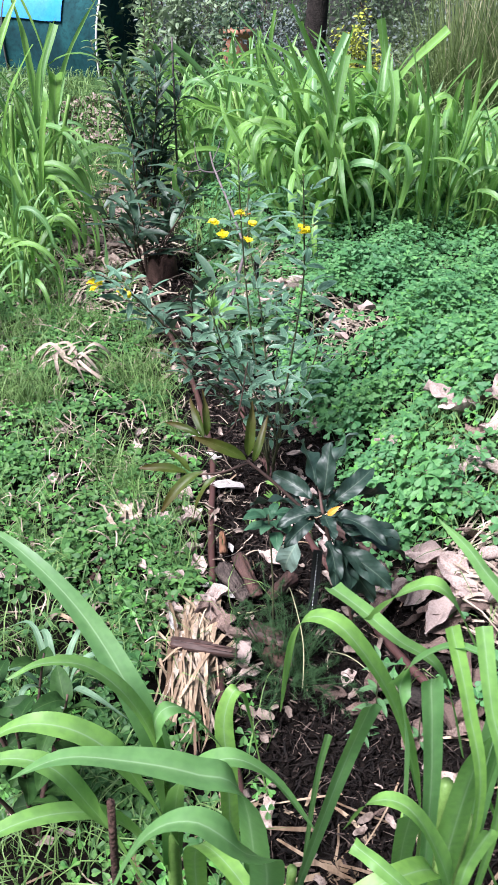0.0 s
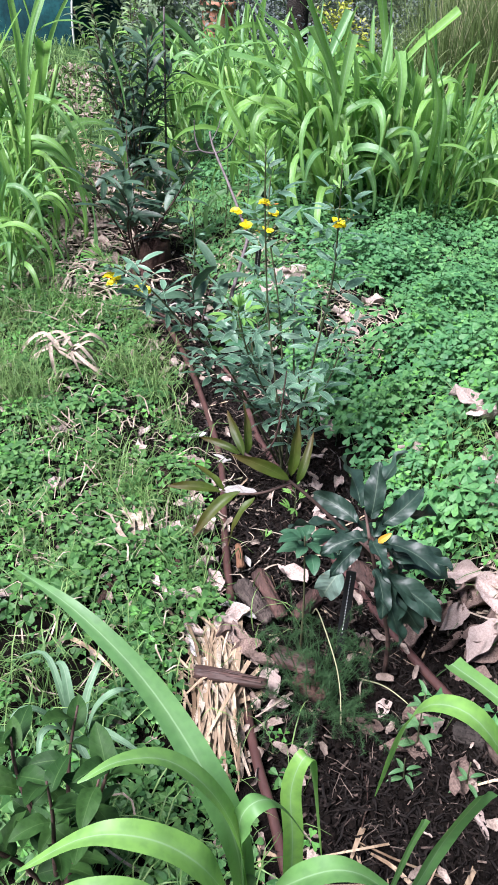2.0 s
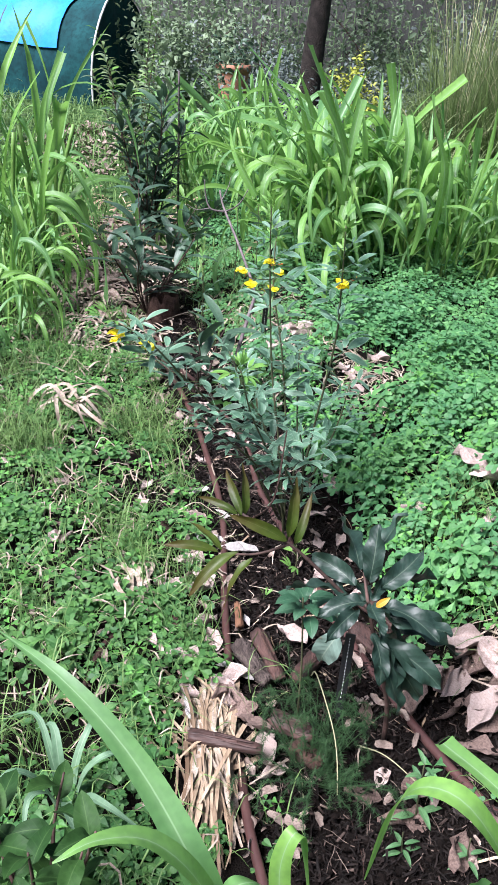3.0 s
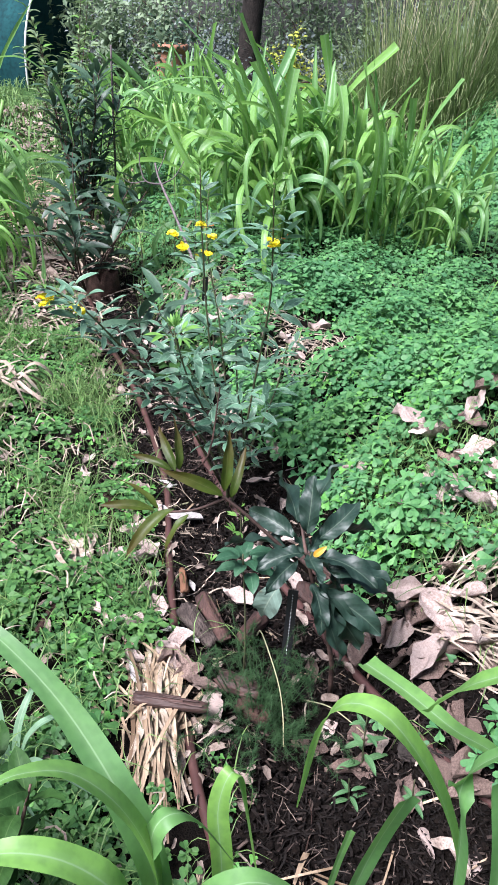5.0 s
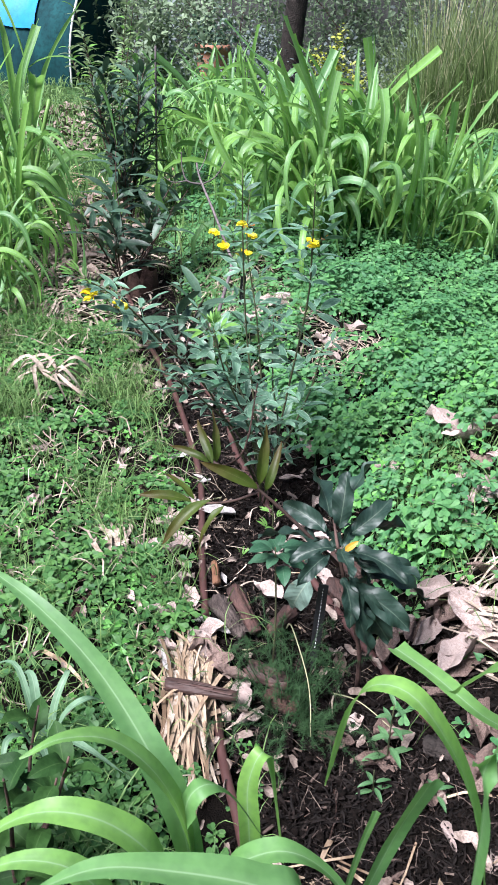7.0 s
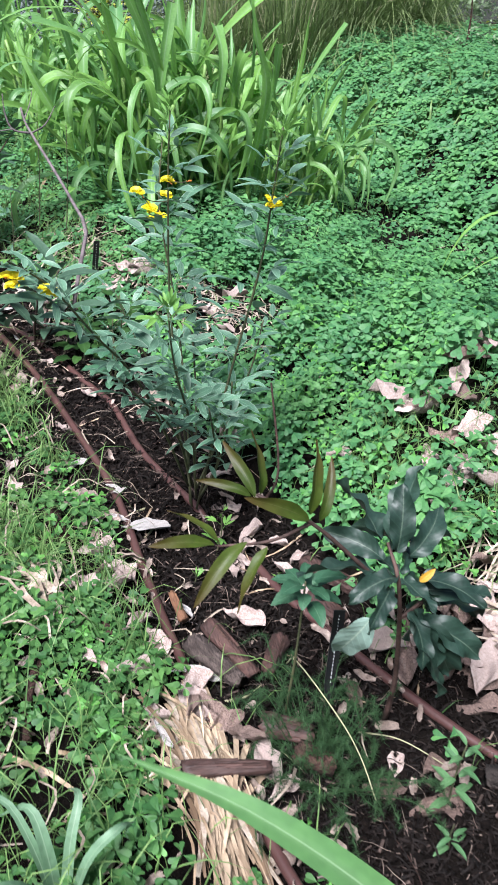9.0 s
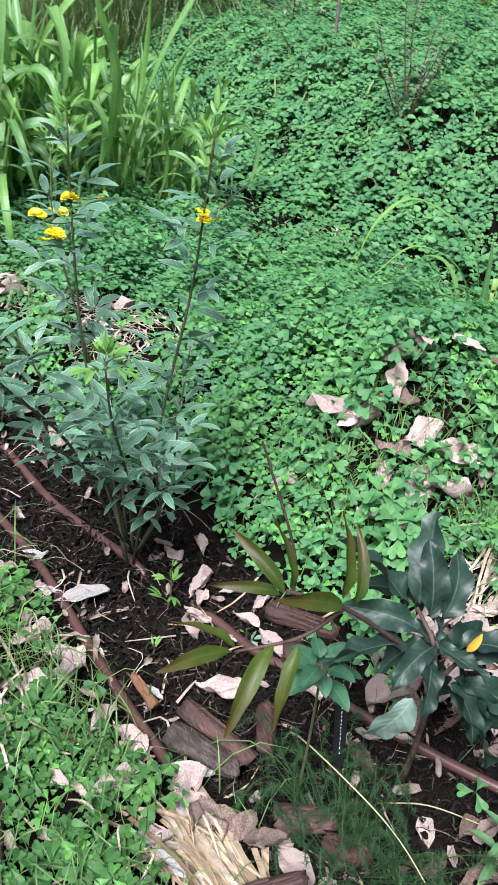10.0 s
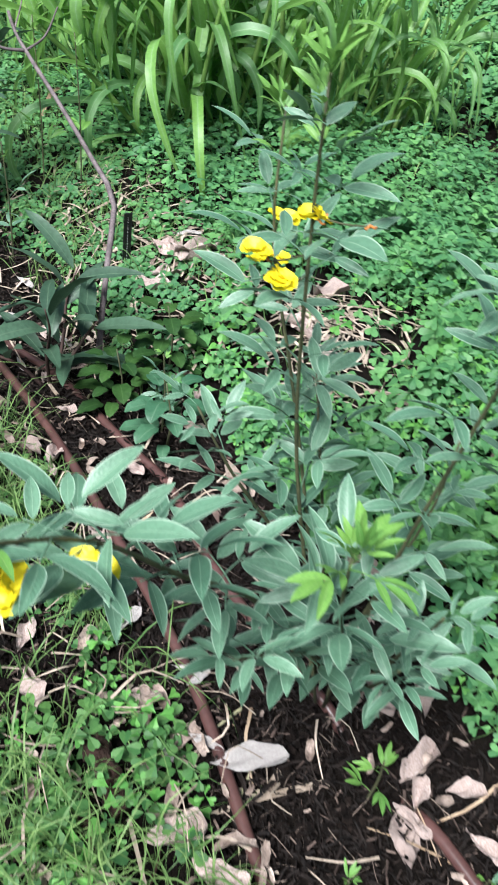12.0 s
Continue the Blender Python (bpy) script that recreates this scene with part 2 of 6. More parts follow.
PEA_NEW = leaf_material("lime young leaf", (0.072, 0.185, 0.040), (0.135, 0.275, 0.055), rib=(0.22, 0.34, 0.12), rough=0.5, clear=0.22, grain=60, veins=60, thin=0.5, vein=0.06)
GLOSSY = leaf_material("dark glossy leaf", (0.006, 0.017, 0.012), (0.020, 0.044, 0.030), rib=(0.07, 0.10, 0.07), rough=0.50, clear=0.05, grain=30, veins=55, thin=0.5, vein=0.2, spec=0.42)
PALE = leaf_material("silvery leaf back", (0.14, 0.2, 0.17), (0.18, 0.26, 0.21), rib=(0.3, 0.36, 0.28), rough=0.6, clear=0.12, grain=30, veins=55, spots=(0.3, 0.25, 0.16), thin=0.6)
BRONZE = leaf_material("bronze young leaf", (0.026, 0.046, 0.006), (0.052, 0.078, 0.010), rib=(0.09, 0.10, 0.03), rough=0.5, clear=0.25, grain=30, tip=(0.055, 0.026, 0.008), thin=0.4, veins=45, vein=0.06, spec=0.3)
BAY = leaf_material("dark shrub leaf", (0.014, 0.036, 0.021), (0.050, 0.098, 0.058), rib=(0.08, 0.13, 0.08), rough=0.48, clear=0.1, grain=30, thin=0.6, spec=0.42)
HERB_LEAF = leaf_material("blue green herb leaf", (0.026, 0.085, 0.042), (0.050, 0.125, 0.066), rib=(0.1, 0.18, 0.11), rough=0.5, clear=0.12, grain=50, veins=50, vein=0.1, thin=0.5)
CITRUS = leaf_material("citrus leaf", (0.012, 0.038, 0.010), (0.030, 0.074, 0.016), rib=(0.05, 0.10, 0.03), rough=0.6, clear=0.1, grain=30, veins=40, thin=0.5, spec=0.15, vein=0.1)
FEATHER = leaf_material("feathery leaf", (0.012, 0.036, 0.014), (0.042, 0.086, 0.032), rough=0.6, clear=0.2, grain=40, island=True, spec=0.2)
REED = leaf_material("reed blade", (0.010, 0.026, 0.007), (0.130, 0.195, 0.060), rough=0.55, clear=0.15, grain=12, island=True, tip=(0.20, 0.235, 0.11), spec=0.3)
FAR_LEAF = leaf_material("far foliage", (0.050, 0.086, 0.048), (0.19, 0.255, 0.145), rough=0.5, clear=0.2, grain=10, island=True, spec=0.35)
PALE_SHRUB = leaf_material("pale shrub leaf", (0.10, 0.165, 0.07), (0.20, 0.28, 0.12), rough=0.5, clear=0.2, grain=15, rib=(0.28, 0.34, 0.18))
GREY_LEAF = leaf_material("grey foliage", (0.065, 0.085, 0.080), (0.145, 0.175, 0.170), rough=0.7, clear=0.1, grain=20, island=True)
YELLOW_LEAF = leaf_material("yellow foliage", (0.2, 0.24, 0.03), (0.34, 0.36, 0.05), rough=0.6, clear=0.2, grain=20, island=True)
PETAL = leaf_material("yellow petal", (0.82, 0.66, 0.01), (0.9, 0.78, 0.02), rough=0.5, clear=0.2, grain=60)
BUD = leaf_material("orange red bud", (0.5, 0.13, 0.03), (0.6, 0.25, 0.06), rough=0.6, clear=0.15, grain=80)
YOLK = leaf_material("yellowed leaf", (0.45, 0.22, 0.02), (0.5, 0.28, 0.03), rib=(0.5, 0.35, 0.1), rough=0.5, clear=0.2, grain=40)
SOIL = rough_material("soil and litter", (0.0045, 0.0033, 0.0026), (0.014, 0.0100, 0.0072), scale=40, rough=0.95, relief=1.0, depth=0.015, spec=0.10)


def grow_over(mat, centre, near, far):
    """Rough turf takes over from the soil with distance from the planted part."""
    tree, bsdf = mat.node_tree, mat.node_tree.nodes["Principled BSDF"]
    old = bsdf.inputs["Base Color"].links[0].from_socket
    tc = tree.nodes.new("ShaderNodeTexCoord")
    dist = tree.nodes.new("ShaderNodeVectorMath")
    dist.operation = "DISTANCE"
    tree.links.new(tc.outputs["Object"], dist.inputs[0])
    dist.inputs[1].default_value = centre
    span = node(tree, "ShaderNodeMapRange", From_Min=near, From_Max=far)
    tree.links.new(dist.outputs["Value"], span.inputs["Value"])
    rough = maths(tree, "ADD", span.outputs["Result"], maths(tree, "MULTIPLY", maths(tree, "SUBTRACT", noise_at(tree, 2.5, 6), 0.5), 1.4))
    turf = ramp(tree, noise_at(tree, 9, 8), (0.3, (0.018, 0.035, 0.012)), (0.5, (0.045, 0.10, 0.03)), (0.7, (0.10, 0.15, 0.05)))
    tree.links.new(mixed(tree, ramp(tree, rough, (0.35, 0.0), (0.65, 1.0)), old, turf), bsdf.inputs["Base Color"])


grow_over(SOIL, (0.3, 2.6, 0.0), 2.0, 4.0)
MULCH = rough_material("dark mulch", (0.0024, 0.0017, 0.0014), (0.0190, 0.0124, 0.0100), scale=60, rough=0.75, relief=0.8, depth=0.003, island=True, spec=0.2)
CHIP = rough_material("weathered wood chip", (0.05, 0.032, 0.024), (0.24, 0.18, 0.15), scale=60, rough=0.85, relief=0.6, depth=0.002, island=True, spec=0.2)
DRY = rough_material("dry leaf", (0.34, 0.25, 0.22), (0.60, 0.495, 0.455), scale=25, rough=0.75, relief=0.7, depth=0.003, dark=(0.18, 0.115, 0.095), spec=0.3)
# brown dead leaf, its tones darkened to carry the shade of the heap
DRY_BROWN = rough_material("shade-darkened brown leaf", (0.085, 0.052, 0.041), (0.25, 0.175, 0.148), scale=25, rough=0.7, relief=0.7, depth=0.003, dark=(0.045, 0.027, 0.022), spec=0.3)
STRAW = rough_material("straw", (0.21, 0.140, 0.085), (0.58, 0.450, 0.315), scale=22, rough=0.65, relief=0.5, depth=0.001, island=True, dark=(0.095, 0.058, 0.034), spec=0.35, stretch=(1.0, 0.2, 1.0), deep=(0.085, 0.050, 0.028))
PIPE = rough_material("brown pipe", (0.056, 0.026, 0.024), (0.115, 0.056, 0.050), scale=18, rough=0.36, relief=0.2, depth=0.001, dark=(0.045, 0.024, 0.021))
DARK_BARK = rough_material("dark trunk bark", (0.012, 0.010, 0.009), (0.045, 0.036, 0.032), scale=9, rough=0.9, relief=1.0, depth=0.02, spec=0.2)
BARK = rough_material("peeling bark", (0.026, 0.014, 0.011), (0.095, 0.054, 0.042), scale=26, rough=0.9, relief=1.0, depth=0.01, spec=0.2)
STICK = rough_material("smooth reddish stick", (0.030, 0.016, 0.013), (0.11, 0.066, 0.055), scale=14, rough=0.7, relief=0.35, depth=0.004, spec=0.3)
STICK_BARK = rough_material("smooth dark bark", (0.020, 0.011, 0.010), (0.105, 0.056, 0.046), scale=24, rough=0.6, relief=0.5, depth=0.004, spec=0.35, dark=(0.012, 0.008, 0.007), stretch=(0.25, 1.6, 1.6))
GREY_BARK = rough_material("grey cracked bark", (0.030, 0.021, 0.018), (0.125, 0.095, 0.084), scale=34, rough=0.85, relief=1.0, depth=0.008, spec=0.25, dark=(0.012, 0.009, 0.008), stretch=(1.5, 0.35, 1.5))
LOG_BARK = rough_material("red brown flaking bark", (0.022, 0.0115, 0.0095), (0.100, 0.050, 0.041), scale=26, rough=0.7, relief=0.8, depth=0.006, spec=0.35, dark=(0.012, 0.008, 0.007), stretch=(1.5, 0.28, 1.5))
DRY_MID = rough_material("pinkish brown leaf", (0.11, 0.070, 0.057), (0.33, 0.235, 0.20), scale=25, rough=0.75, relief=0.7, depth=0.003, dark=(0.05, 0.03, 0.025), spec=0.3)
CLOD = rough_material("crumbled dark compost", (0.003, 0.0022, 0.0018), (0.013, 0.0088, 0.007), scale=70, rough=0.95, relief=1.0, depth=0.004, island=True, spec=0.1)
WHITE_DRY = rough_material("bleached leaf", (0.46, 0.42, 0.40), (0.70, 0.66, 0.64), scale=30, rough=0.75, relief=0.8, depth=0.004, dark=(0.28, 0.23, 0.21), spec=0.3)
RAW_WOOD = rough_material("orange split wood", (0.12, 0.050, 0.026), (0.25, 0.125, 0.065), scale=30, rough=0.8, relief=0.6, depth=0.004, stretch=(1.5, 0.3, 1.5))
TWIG = rough_material("grey twig", (0.075, 0.060, 0.062), (0.165, 0.135, 0.138), scale=40, rough=0.85, relief=0.5, depth=0.001)
PEA_STEM = rough_material("green brown stem", (0.05, 0.06, 0.028), (0.10, 0.10, 0.045), scale=40, rough=0.7, relief=0.3, depth=0.001)
BLEACHED = rough_material("bleached dead grass", (0.22, 0.170, 0.125), (0.52, 0.43, 0.35), scale=30, rough=0.75, relief=0.4, depth=0.001, dark=(0.12, 0.085, 0.06), spec=0.3, island=True)
PALE_STEM = rough_material("pale stalk", (0.30, 0.29, 0.16), (0.42, 0.40, 0.25), scale=40, rough=0.7, relief=0.2, depth=0.001)
TEAL = rough_material("teal shade cloth", (0.004, 0.028, 0.034), (0.009, 0.058, 0.064), scale=3, rough=0.85, relief=0.3, depth=0.01, spec=0.15)
TARP = rough_material("blue tarpaulin", (0.01, 0.20, 0.66), (0.03, 0.30, 0.85), scale=3, rough=0.55, relief=0.3, depth=0.01, dark=(0.01, 0.15, 0.5), spec=0.25)
CLAY = rough_material("terracotta", (0.30, 0.13, 0.08), (0.40, 0.20, 0.13), scale=9, rough=0.85, relief=0.3, depth=0.003)
GREY_WOOD = rough_material("grey fence board", (0.05, 0.05, 0.048), (0.11, 0.11, 0.105), scale=5, rough=0.9, relief=0.5, depth=0.004, stretch=(1, 1, 0.1))
BLACK = rough_material("black plastic", (0.012, 0.012, 0.014), (0.02, 0.02, 0.022), scale=40, rough=0.4, relief=0.1, depth=0.001)
WHITE = rough_material("white print", (0.7, 0.7, 0.7), (0.8, 0.8, 0.8), scale=40, rough=0.6, relief=0.1, depth=0.001)

# ---- ground ----
BED = ((0, 0.9, 1.3, 1.7, 2.0, 2.3, 2.6, 3.0, 3.35, 4, 6, 9), (0.3, 0.24, 0.17, 0.09, 0.04, -0.02, -0.10, -0.2, -0.36, -0.5, -0.9, -1.4))
FOOT = ((1, 2.5, 3.2, 3.7, 4.1, 5, 7, 10), (2.2, 2.05, 1.95, 1.8, 1.65, 1.6, 1.6, 1.7))


def beside(x, y):
    return x - np.interp(y, *BED)


def height(x, y):
    x, y = np.asarray(x, float), np.asarray(y, float)
    d = beside(x, y)
    e = x - np.interp(y, *FOOT)
    fade = 1 - step(9, 14, y)
    z = 0.17 * step(0.10, 0.62, d) + 0.22 * np.exp(-((x - 0.98) / 0.34) ** 2 - ((y - 2.25) / 0.42) ** 2) - 0.08 * step(1.2, 1.9, d) + 0.04 * step(0.12, 0.5, -d)
    z = z + fade * (0.52 * step(-0.05, 0.95, e) + 0.10 * np.clip(e - 0.6, 0, 4))
    z = z + 0.010 * np.sin(x * 9 + 1.3 * np.sin(y * 7)) * np.sin(y * 8 + x * 3) + 0.012 * np.sin(x * 3.1 + y * 2.3)
    return z - 0.012


def ground_lines(a, b, fine, far):
    mid = np.arange(a, b + 1e-6, fine)
    out = np.geomspace(fine * 1.5, far, 34)
    return np.r_[a - out[::-1], mid, b + out]


gx, gy = ground_lines(-1.7, 2.9, 0.035, 400), ground_lines(0.1, 5.0, 0.035, 400)
gxx, gyy = np.meshgrid(gx, gy)
g = Geo()
g.v = [tuple(p) for p in np.c_[gxx.ravel(), gyy.ravel(), height(gxx, gyy).ravel()]]
g.uv = [(0.5, 0.5)] * len(g.v)
nx = len(gx)
g.f = [(j * nx + i, j * nx + i + 1, (j + 1) * nx + i + 1, (j + 1) * nx + i) for j in range(len(gy) - 1) for i in range(nx - 1)]
thing("ground", g, SOIL, "dark garden soil with leaf litter, rising to a bank", "ground", kind="structure")

# ---- ground cover ----
rng = np.random.default_rng(5)


def clover_shape(cup, stalk, n=3, seed=0, fine=False):
    """Three folded heart-shaped leaflets on a thin stalk."""
    rnd = random.Random(seed)
    g = Geo()
    for k in range(n):
        a = 2 * math.pi * k / n + rnd.uniform(-0.15, 0.15)
        c, s = math.cos(a), math.sin(a)
        lift, fold = cup + rnd.uniform(-0.1, 0.1), rnd.uniform(0.02, 0.11)
        for side in (-1, 1):
            pts = [(0, 0.03, 0), (0.19, 0.30, fold * 0.6), (0.38, 0.62, fold), (0.38, 0.88, fold * 0.8), (0.18, 1.03, fold * 0.4), (0, 0.93, -0.02)]
            f = [(0, 1, 5), (1, 2, 5), (2, 3, 5), (3, 4, 5)]
            if fine:
                pts = [(0, 0.06, 0), (0.07, 0.25, fold * 0.3), (0.17, 0.46, fold * 0.6), (0.31, 0.65, fold), (0.41, 0.81, fold * 0.9), (0.40, 0.95, fold * 0.7), (0.27, 1.04, fold * 0.4), (0.11, 1.01, fold * 0.1), (0, 0.86, -0.02)]
                f = [(k, k + 1, 8) for k in range(7)]
            v = [(side * px * c - py * s, side * px * s + py * c, pz + lift * py - 0.24 * py * py) for px, py, pz in pts]
            g.add(v, [q if side > 0 else q[::-1] for q in f], [(0.5 + side * px, py) for px, py, pz in pts])
    w = 0.035
    g.add([(-w, 0, 0), (w, 0, 0), (w + 0.2, 0.1, -stalk), (-w + 0.2, 0.1, -stalk)], [(0, 1, 2, 3)])
    return g


CLOVERS = [clover_shape(c, s, seed=i) for i, (c, s) in enumerate(((0.08, 2.2), (0.18, 2.6), (0.0, 1.8), (0.24, 2.4), (0.12, 3.0)))]


FINE_CLOVERS = [clover_shape(c, s, seed=i + 10, fine=True) for i, (c, s) in enumerate(((0.08, 2.2), (0.16, 2.6), (0.0, 1.8), (0.22, 2.4), (0.12, 3.0)))]


LEFT_PIPE = [(0.10, 0.75), (0.06, 0.95), (0.03, 1.11), (-0.01, 1.29), (-0.06, 1.7), (-0.083, 1.97), (-0.105, 2.3), (-0.175, 2.66), (-0.26, 2.97), (-0.38, 3.33), (-0.62, 4.0), (-0.9, 5.0)]
RIGHT_PIPE = [(0.62, 1.0), (0.42, 1.36), (0.31, 1.6), (0.25, 1.75), (0.205, 1.86), (0.178, 1.965), (0.155, 2.04), (0.12, 2.14), (0.10, 2.20), (0.06, 2.31), (0.0, 2.5), (-0.04, 2.75), (-0.1, 2.89), (-0.22, 3.17), (-0.34, 3.36), (-0.5, 3.75), (-0.7, 4.6)]


def over_pipe(x, y):
    """One along the stretch of the pipe that nothing grows over."""
    off = np.abs(x + 0.01 - np.interp(y, [p[1] for p in LEFT_PIPE], [p[0] for p in LEFT_PIPE]))
    return (1 - step(0.022, 0.042, off)) * step(0.9, 1.0, y) * (1 - step(2.5, 2.7, y))


def bare(x, y):
    """How bare the ground lies at a place: the bed, the straw, worn patches."""
    d = beside(x, y)
    k = (1 - step(0.18, 0.25, d - 0.14 * (1 - step(1.15, 1.5, y)) - 0.06 * step(1.4, 1.6, y) * (1 - step(2.25, 2.45, y)))) * (1 - step(0.09, 0.15, -d)) * (1 - step(4.4, 5.2, y))
    k = np.maximum(k, 0.95 * (1 - step(0.11, 0.22, np.hypot((x - 0.38) / 1.2, (y - 3.0) / 1.9))))
    k = np.maximum(k, 0.97 * (1 - step(0.07, 0.12, np.hypot(x + 0.37, (y - 2.37) / 1.2))))
    k = np.maximum(k, (1 - step(0.08, 0.12, np.abs(x + 0.07))) * (1 - step(0.15, 0.21, np.abs(y - 1.40))))
    k = np.maximum(k, 0.93 * (1 - step(0.16, 0.26, np.hypot(x - 0.56, (y - 1.50) / 1.2))))
    k = np.maximum(k, 0.72 * (1 - step(0.12, 0.28, np.hypot(x - 0.66, (y - 2.0) / 1.2))))
    k = np.maximum(k, 0.97 * (1 - step(0.17, 0.26, np.hypot((x - 0.46) / 1.15, y - 1.42))))
    k = np.maximum(k, 0.96 * over_pipe(x, y))
    e = x - np.interp(y, *FOOT)
    k = np.maximum(k, 0.75 * (1 - step(0.06, 0.16, np.abs(e + 0.12))) * (1 - step(4.3, 4.8, y)))
    k = np.maximum(k, 0.85 * step(0.35, 0.7, np.sin(x * 7.3 + 2 * np.sin(y * 3)) * np.sin(y * 6.1 + x * 2)) * (1 - step(-0.1, 0.1, d)))
    return k


def carpet(n, x0, x1, y0, y1, size, lift, where, seed, fade=""):
    r = np.random.default_rng(seed)
    x, y = r.uniform(x0, x1, n), r.uniform(y0, y1, n)
    edge = step(x0, x0 + 1.2, x + 0.15 * np.sin(y * 6)) if fade == "west" else 1 - step(x1 - 1.2, x1, x) if fade == "east" else 1.0
    edge = edge * step(y0 - 0.1, y0 + 0.5, y + 0.12 * np.sin(x * 5)) if y0 < 0.5 else edge
    keep = where(x, y) * edge * (1 - bare(x, y)) > r.random(n)
    x, y = x[keep], y[keep]
    z = height(x, y)
    lump = 0.45 + 0.30 * np.sin(x * 13 + 2 * np.sin(y * 7 + seed)) + 0.28 * np.sin(y * 21 - x * 9 + 1.5 * np.sin(x * 8))
    sx = (height(x + 0.03, y) - height(x - 0.03, y)) / 0.06
    sy = (height(x, y + 0.03) - height(x, y - 0.03)) / 0.06
    out = []
    for i in range(len(x)):
        s = size * r.uniform(0.55, 1.45) * (0.8 + 0.35 * lump[i])
        up = lift[0] + (lift[1] - lift[0]) * (0.25 + 0.75 * lump[i]) * r.random() ** 0.6
        hx, hy = r.normal(0, 0.18) - 0.7 * sx[i] - 0.06, r.normal(0, 0.18) - 0.7 * sy[i] - 0.22
        out.append((int(r.integers(len(CLOVERS))), placed(x[i], y[i], z[i] + up, r.uniform(0, 6.28), math.atan(math.hypot(hx, hy)), math.atan2(hy, hx), s)))
    return out


def right_side(x, y):
    e = x - np.interp(y, *FOOT)
    gap = 0.17 + 0.42 * step(2.9, 3.4, y) * (1 - step(4.6, 5.4, y))
    return step(gap, gap + 0.14, beside(x, y)) * (1 - step(-0.1, 0.0, e))


def left_side(x, y):
    return step(0.08, 0.2, -beside(x, y)) * (1 - 0.75 * step(3.3, 3.8, y) * (1 - step(0.3, 0.7, -beside(x, y)))) * (0.75 + 0.25 * np.sin(x * 4 + y * 2.2) * np.sin(y * 3.3))


def on_bank(x, y):
    return step(-0.05, 0.08, x - np.interp(y, *FOOT))


thing("clover_patch", scatter("clover_patch", FINE_CLOVERS, carpet(23000, 0.1, 2.2, -0.3, 3.6, 0.0262, (0.01, 0.19), right_side, 1) + carpet(11500, -0.4, 2.0, 3.3, 6.5, 0.027, (0.015, 0.16), right_side, 2), OXALIS), OXALIS,
      "dense carpet of blue-green three-leafed clover beside the bed", "clover", kind="stuff")
thing("clover_patch", scatter("clover_patch", FINE_CLOVERS, carpet(1700, 0.1, 1.6, 0.8, 3.2, 0.019, (0.05, 0.15), right_side, 7) + carpet(2400, -1.5, 0.1, 0.6, 4, 0.018, (0.02, 0.07), left_side, 8), OXALIS_BRIGHT), OXALIS_BRIGHT,
      "bright young clover leaves scattered through the carpet", "clover", kind="stuff")
thing("clover_patch", scatter("clover_patch", CLOVERS, carpet(33000, -2.9, 0.1, -0.4, 5.0, 0.0185, (0.008, 0.085), left_side, 3, "west"), OXALIS_LOW), OXALIS_LOW,
      "low thin clover growing through grass and litter", "clover", kind="stuff")
thing("clover_patch", scatter("clover_patch", FINE_CLOVERS, carpet(1000, -0.50, -0.10, 0.95, 1.85, 0.0225, (0.02, 0.085), left_side, 40), OXALIS_LOW), OXALIS_LOW,
      "large-leaved clover growing round the straw", "clover", kind="stuff")
thing("clover_bank", scatter("clover_bank", CLOVERS, carpet(64000, 1.3, 6.4, 0.2, 8.0, 0.030, (0.02, 0.19), on_bank, 4, "east"), OXALIS), OXALIS,
      "bank overgrown with dense dark green clover", "clover", kind="stuff")


def grass_blade(seed):
    rnd = random.Random(seed)
    a, b = rnd.uniform(0.25, 0.65), rnd.uniform(0.5, 1.2)
    return ribbon([(0, 0, 0), (a * 0.3, 0, 0.5), (a, 0, 0.8), (a + b * 0.5, 0, 0.85 - b * 0.3)], 0.045, n=5, fold=0.1, across=1, seed=seed)


BLADES = [grass_blade(i) for i in range(5)]


def lawn(n, x0, x1, y0, y1, size, where, seed, wide=1.0):
    r = np.random.default_rng(seed)
    x, y = r.uniform(x0, x1, n), r.uniform(y0, y1, n)
    clump = np.sin(x * 11 + 3 * np.sin(y * 4)) * np.sin(y * 9 + x * 3)
    keep = where(x, y) * (0.35 + 0.65 * step(-0.2, 0.5, clump)) * (1 - over_pipe(x, y)) > r.random(n)
    x, y = x[keep], y[keep]
    z = height(x, y)
    out = []
    for i in range(len(x)):
        m = placed(x[i], y[i], z[i] - 0.002, r.uniform(0, 6.28), abs(r.normal(0, 0.35)), r.uniform(0, 6.28), size * r.uniform(0.5, 1.4))
        m[:3, 1] *= wide
        out.append((int(r.integers(len(BLADES))), m))
    return out


thing("grass", scatter("grass", BLADES, lawn(30000, -3.2, 0.1, -1.2, 5.5, 0.080, lambda x, y: step(0.07, 0.16, -beside(x, y)) * step(-3.2, -1.6, x) * step(-1.2, 0.4, y) * (1 - 0.7 * step(3.3, 3.8, y)), 11), GRASS), GRASS,
      "thin pale green grass growing through the clover", "grass", kind="stuff")
thing("grass", scatter("grass", BLADES, lawn(36000, -1.5, 0.05, 0.7, 3.9, 0.115, lambda x, y: step(0.08, 0.2, -beside(x, y)) * (0.3 + 0.7 * step(1.6, 1.95, y)) * step(-0.4, 0.4, np.sin(x * 8 + 2.2 * np.sin(y * 3.1)) * np.sin(y * 6.5 + x * 4)), 18, 0.75), GRASS), GRASS,
      "curling tufts of fine pale grass among clover", "grass", kind="stuff")
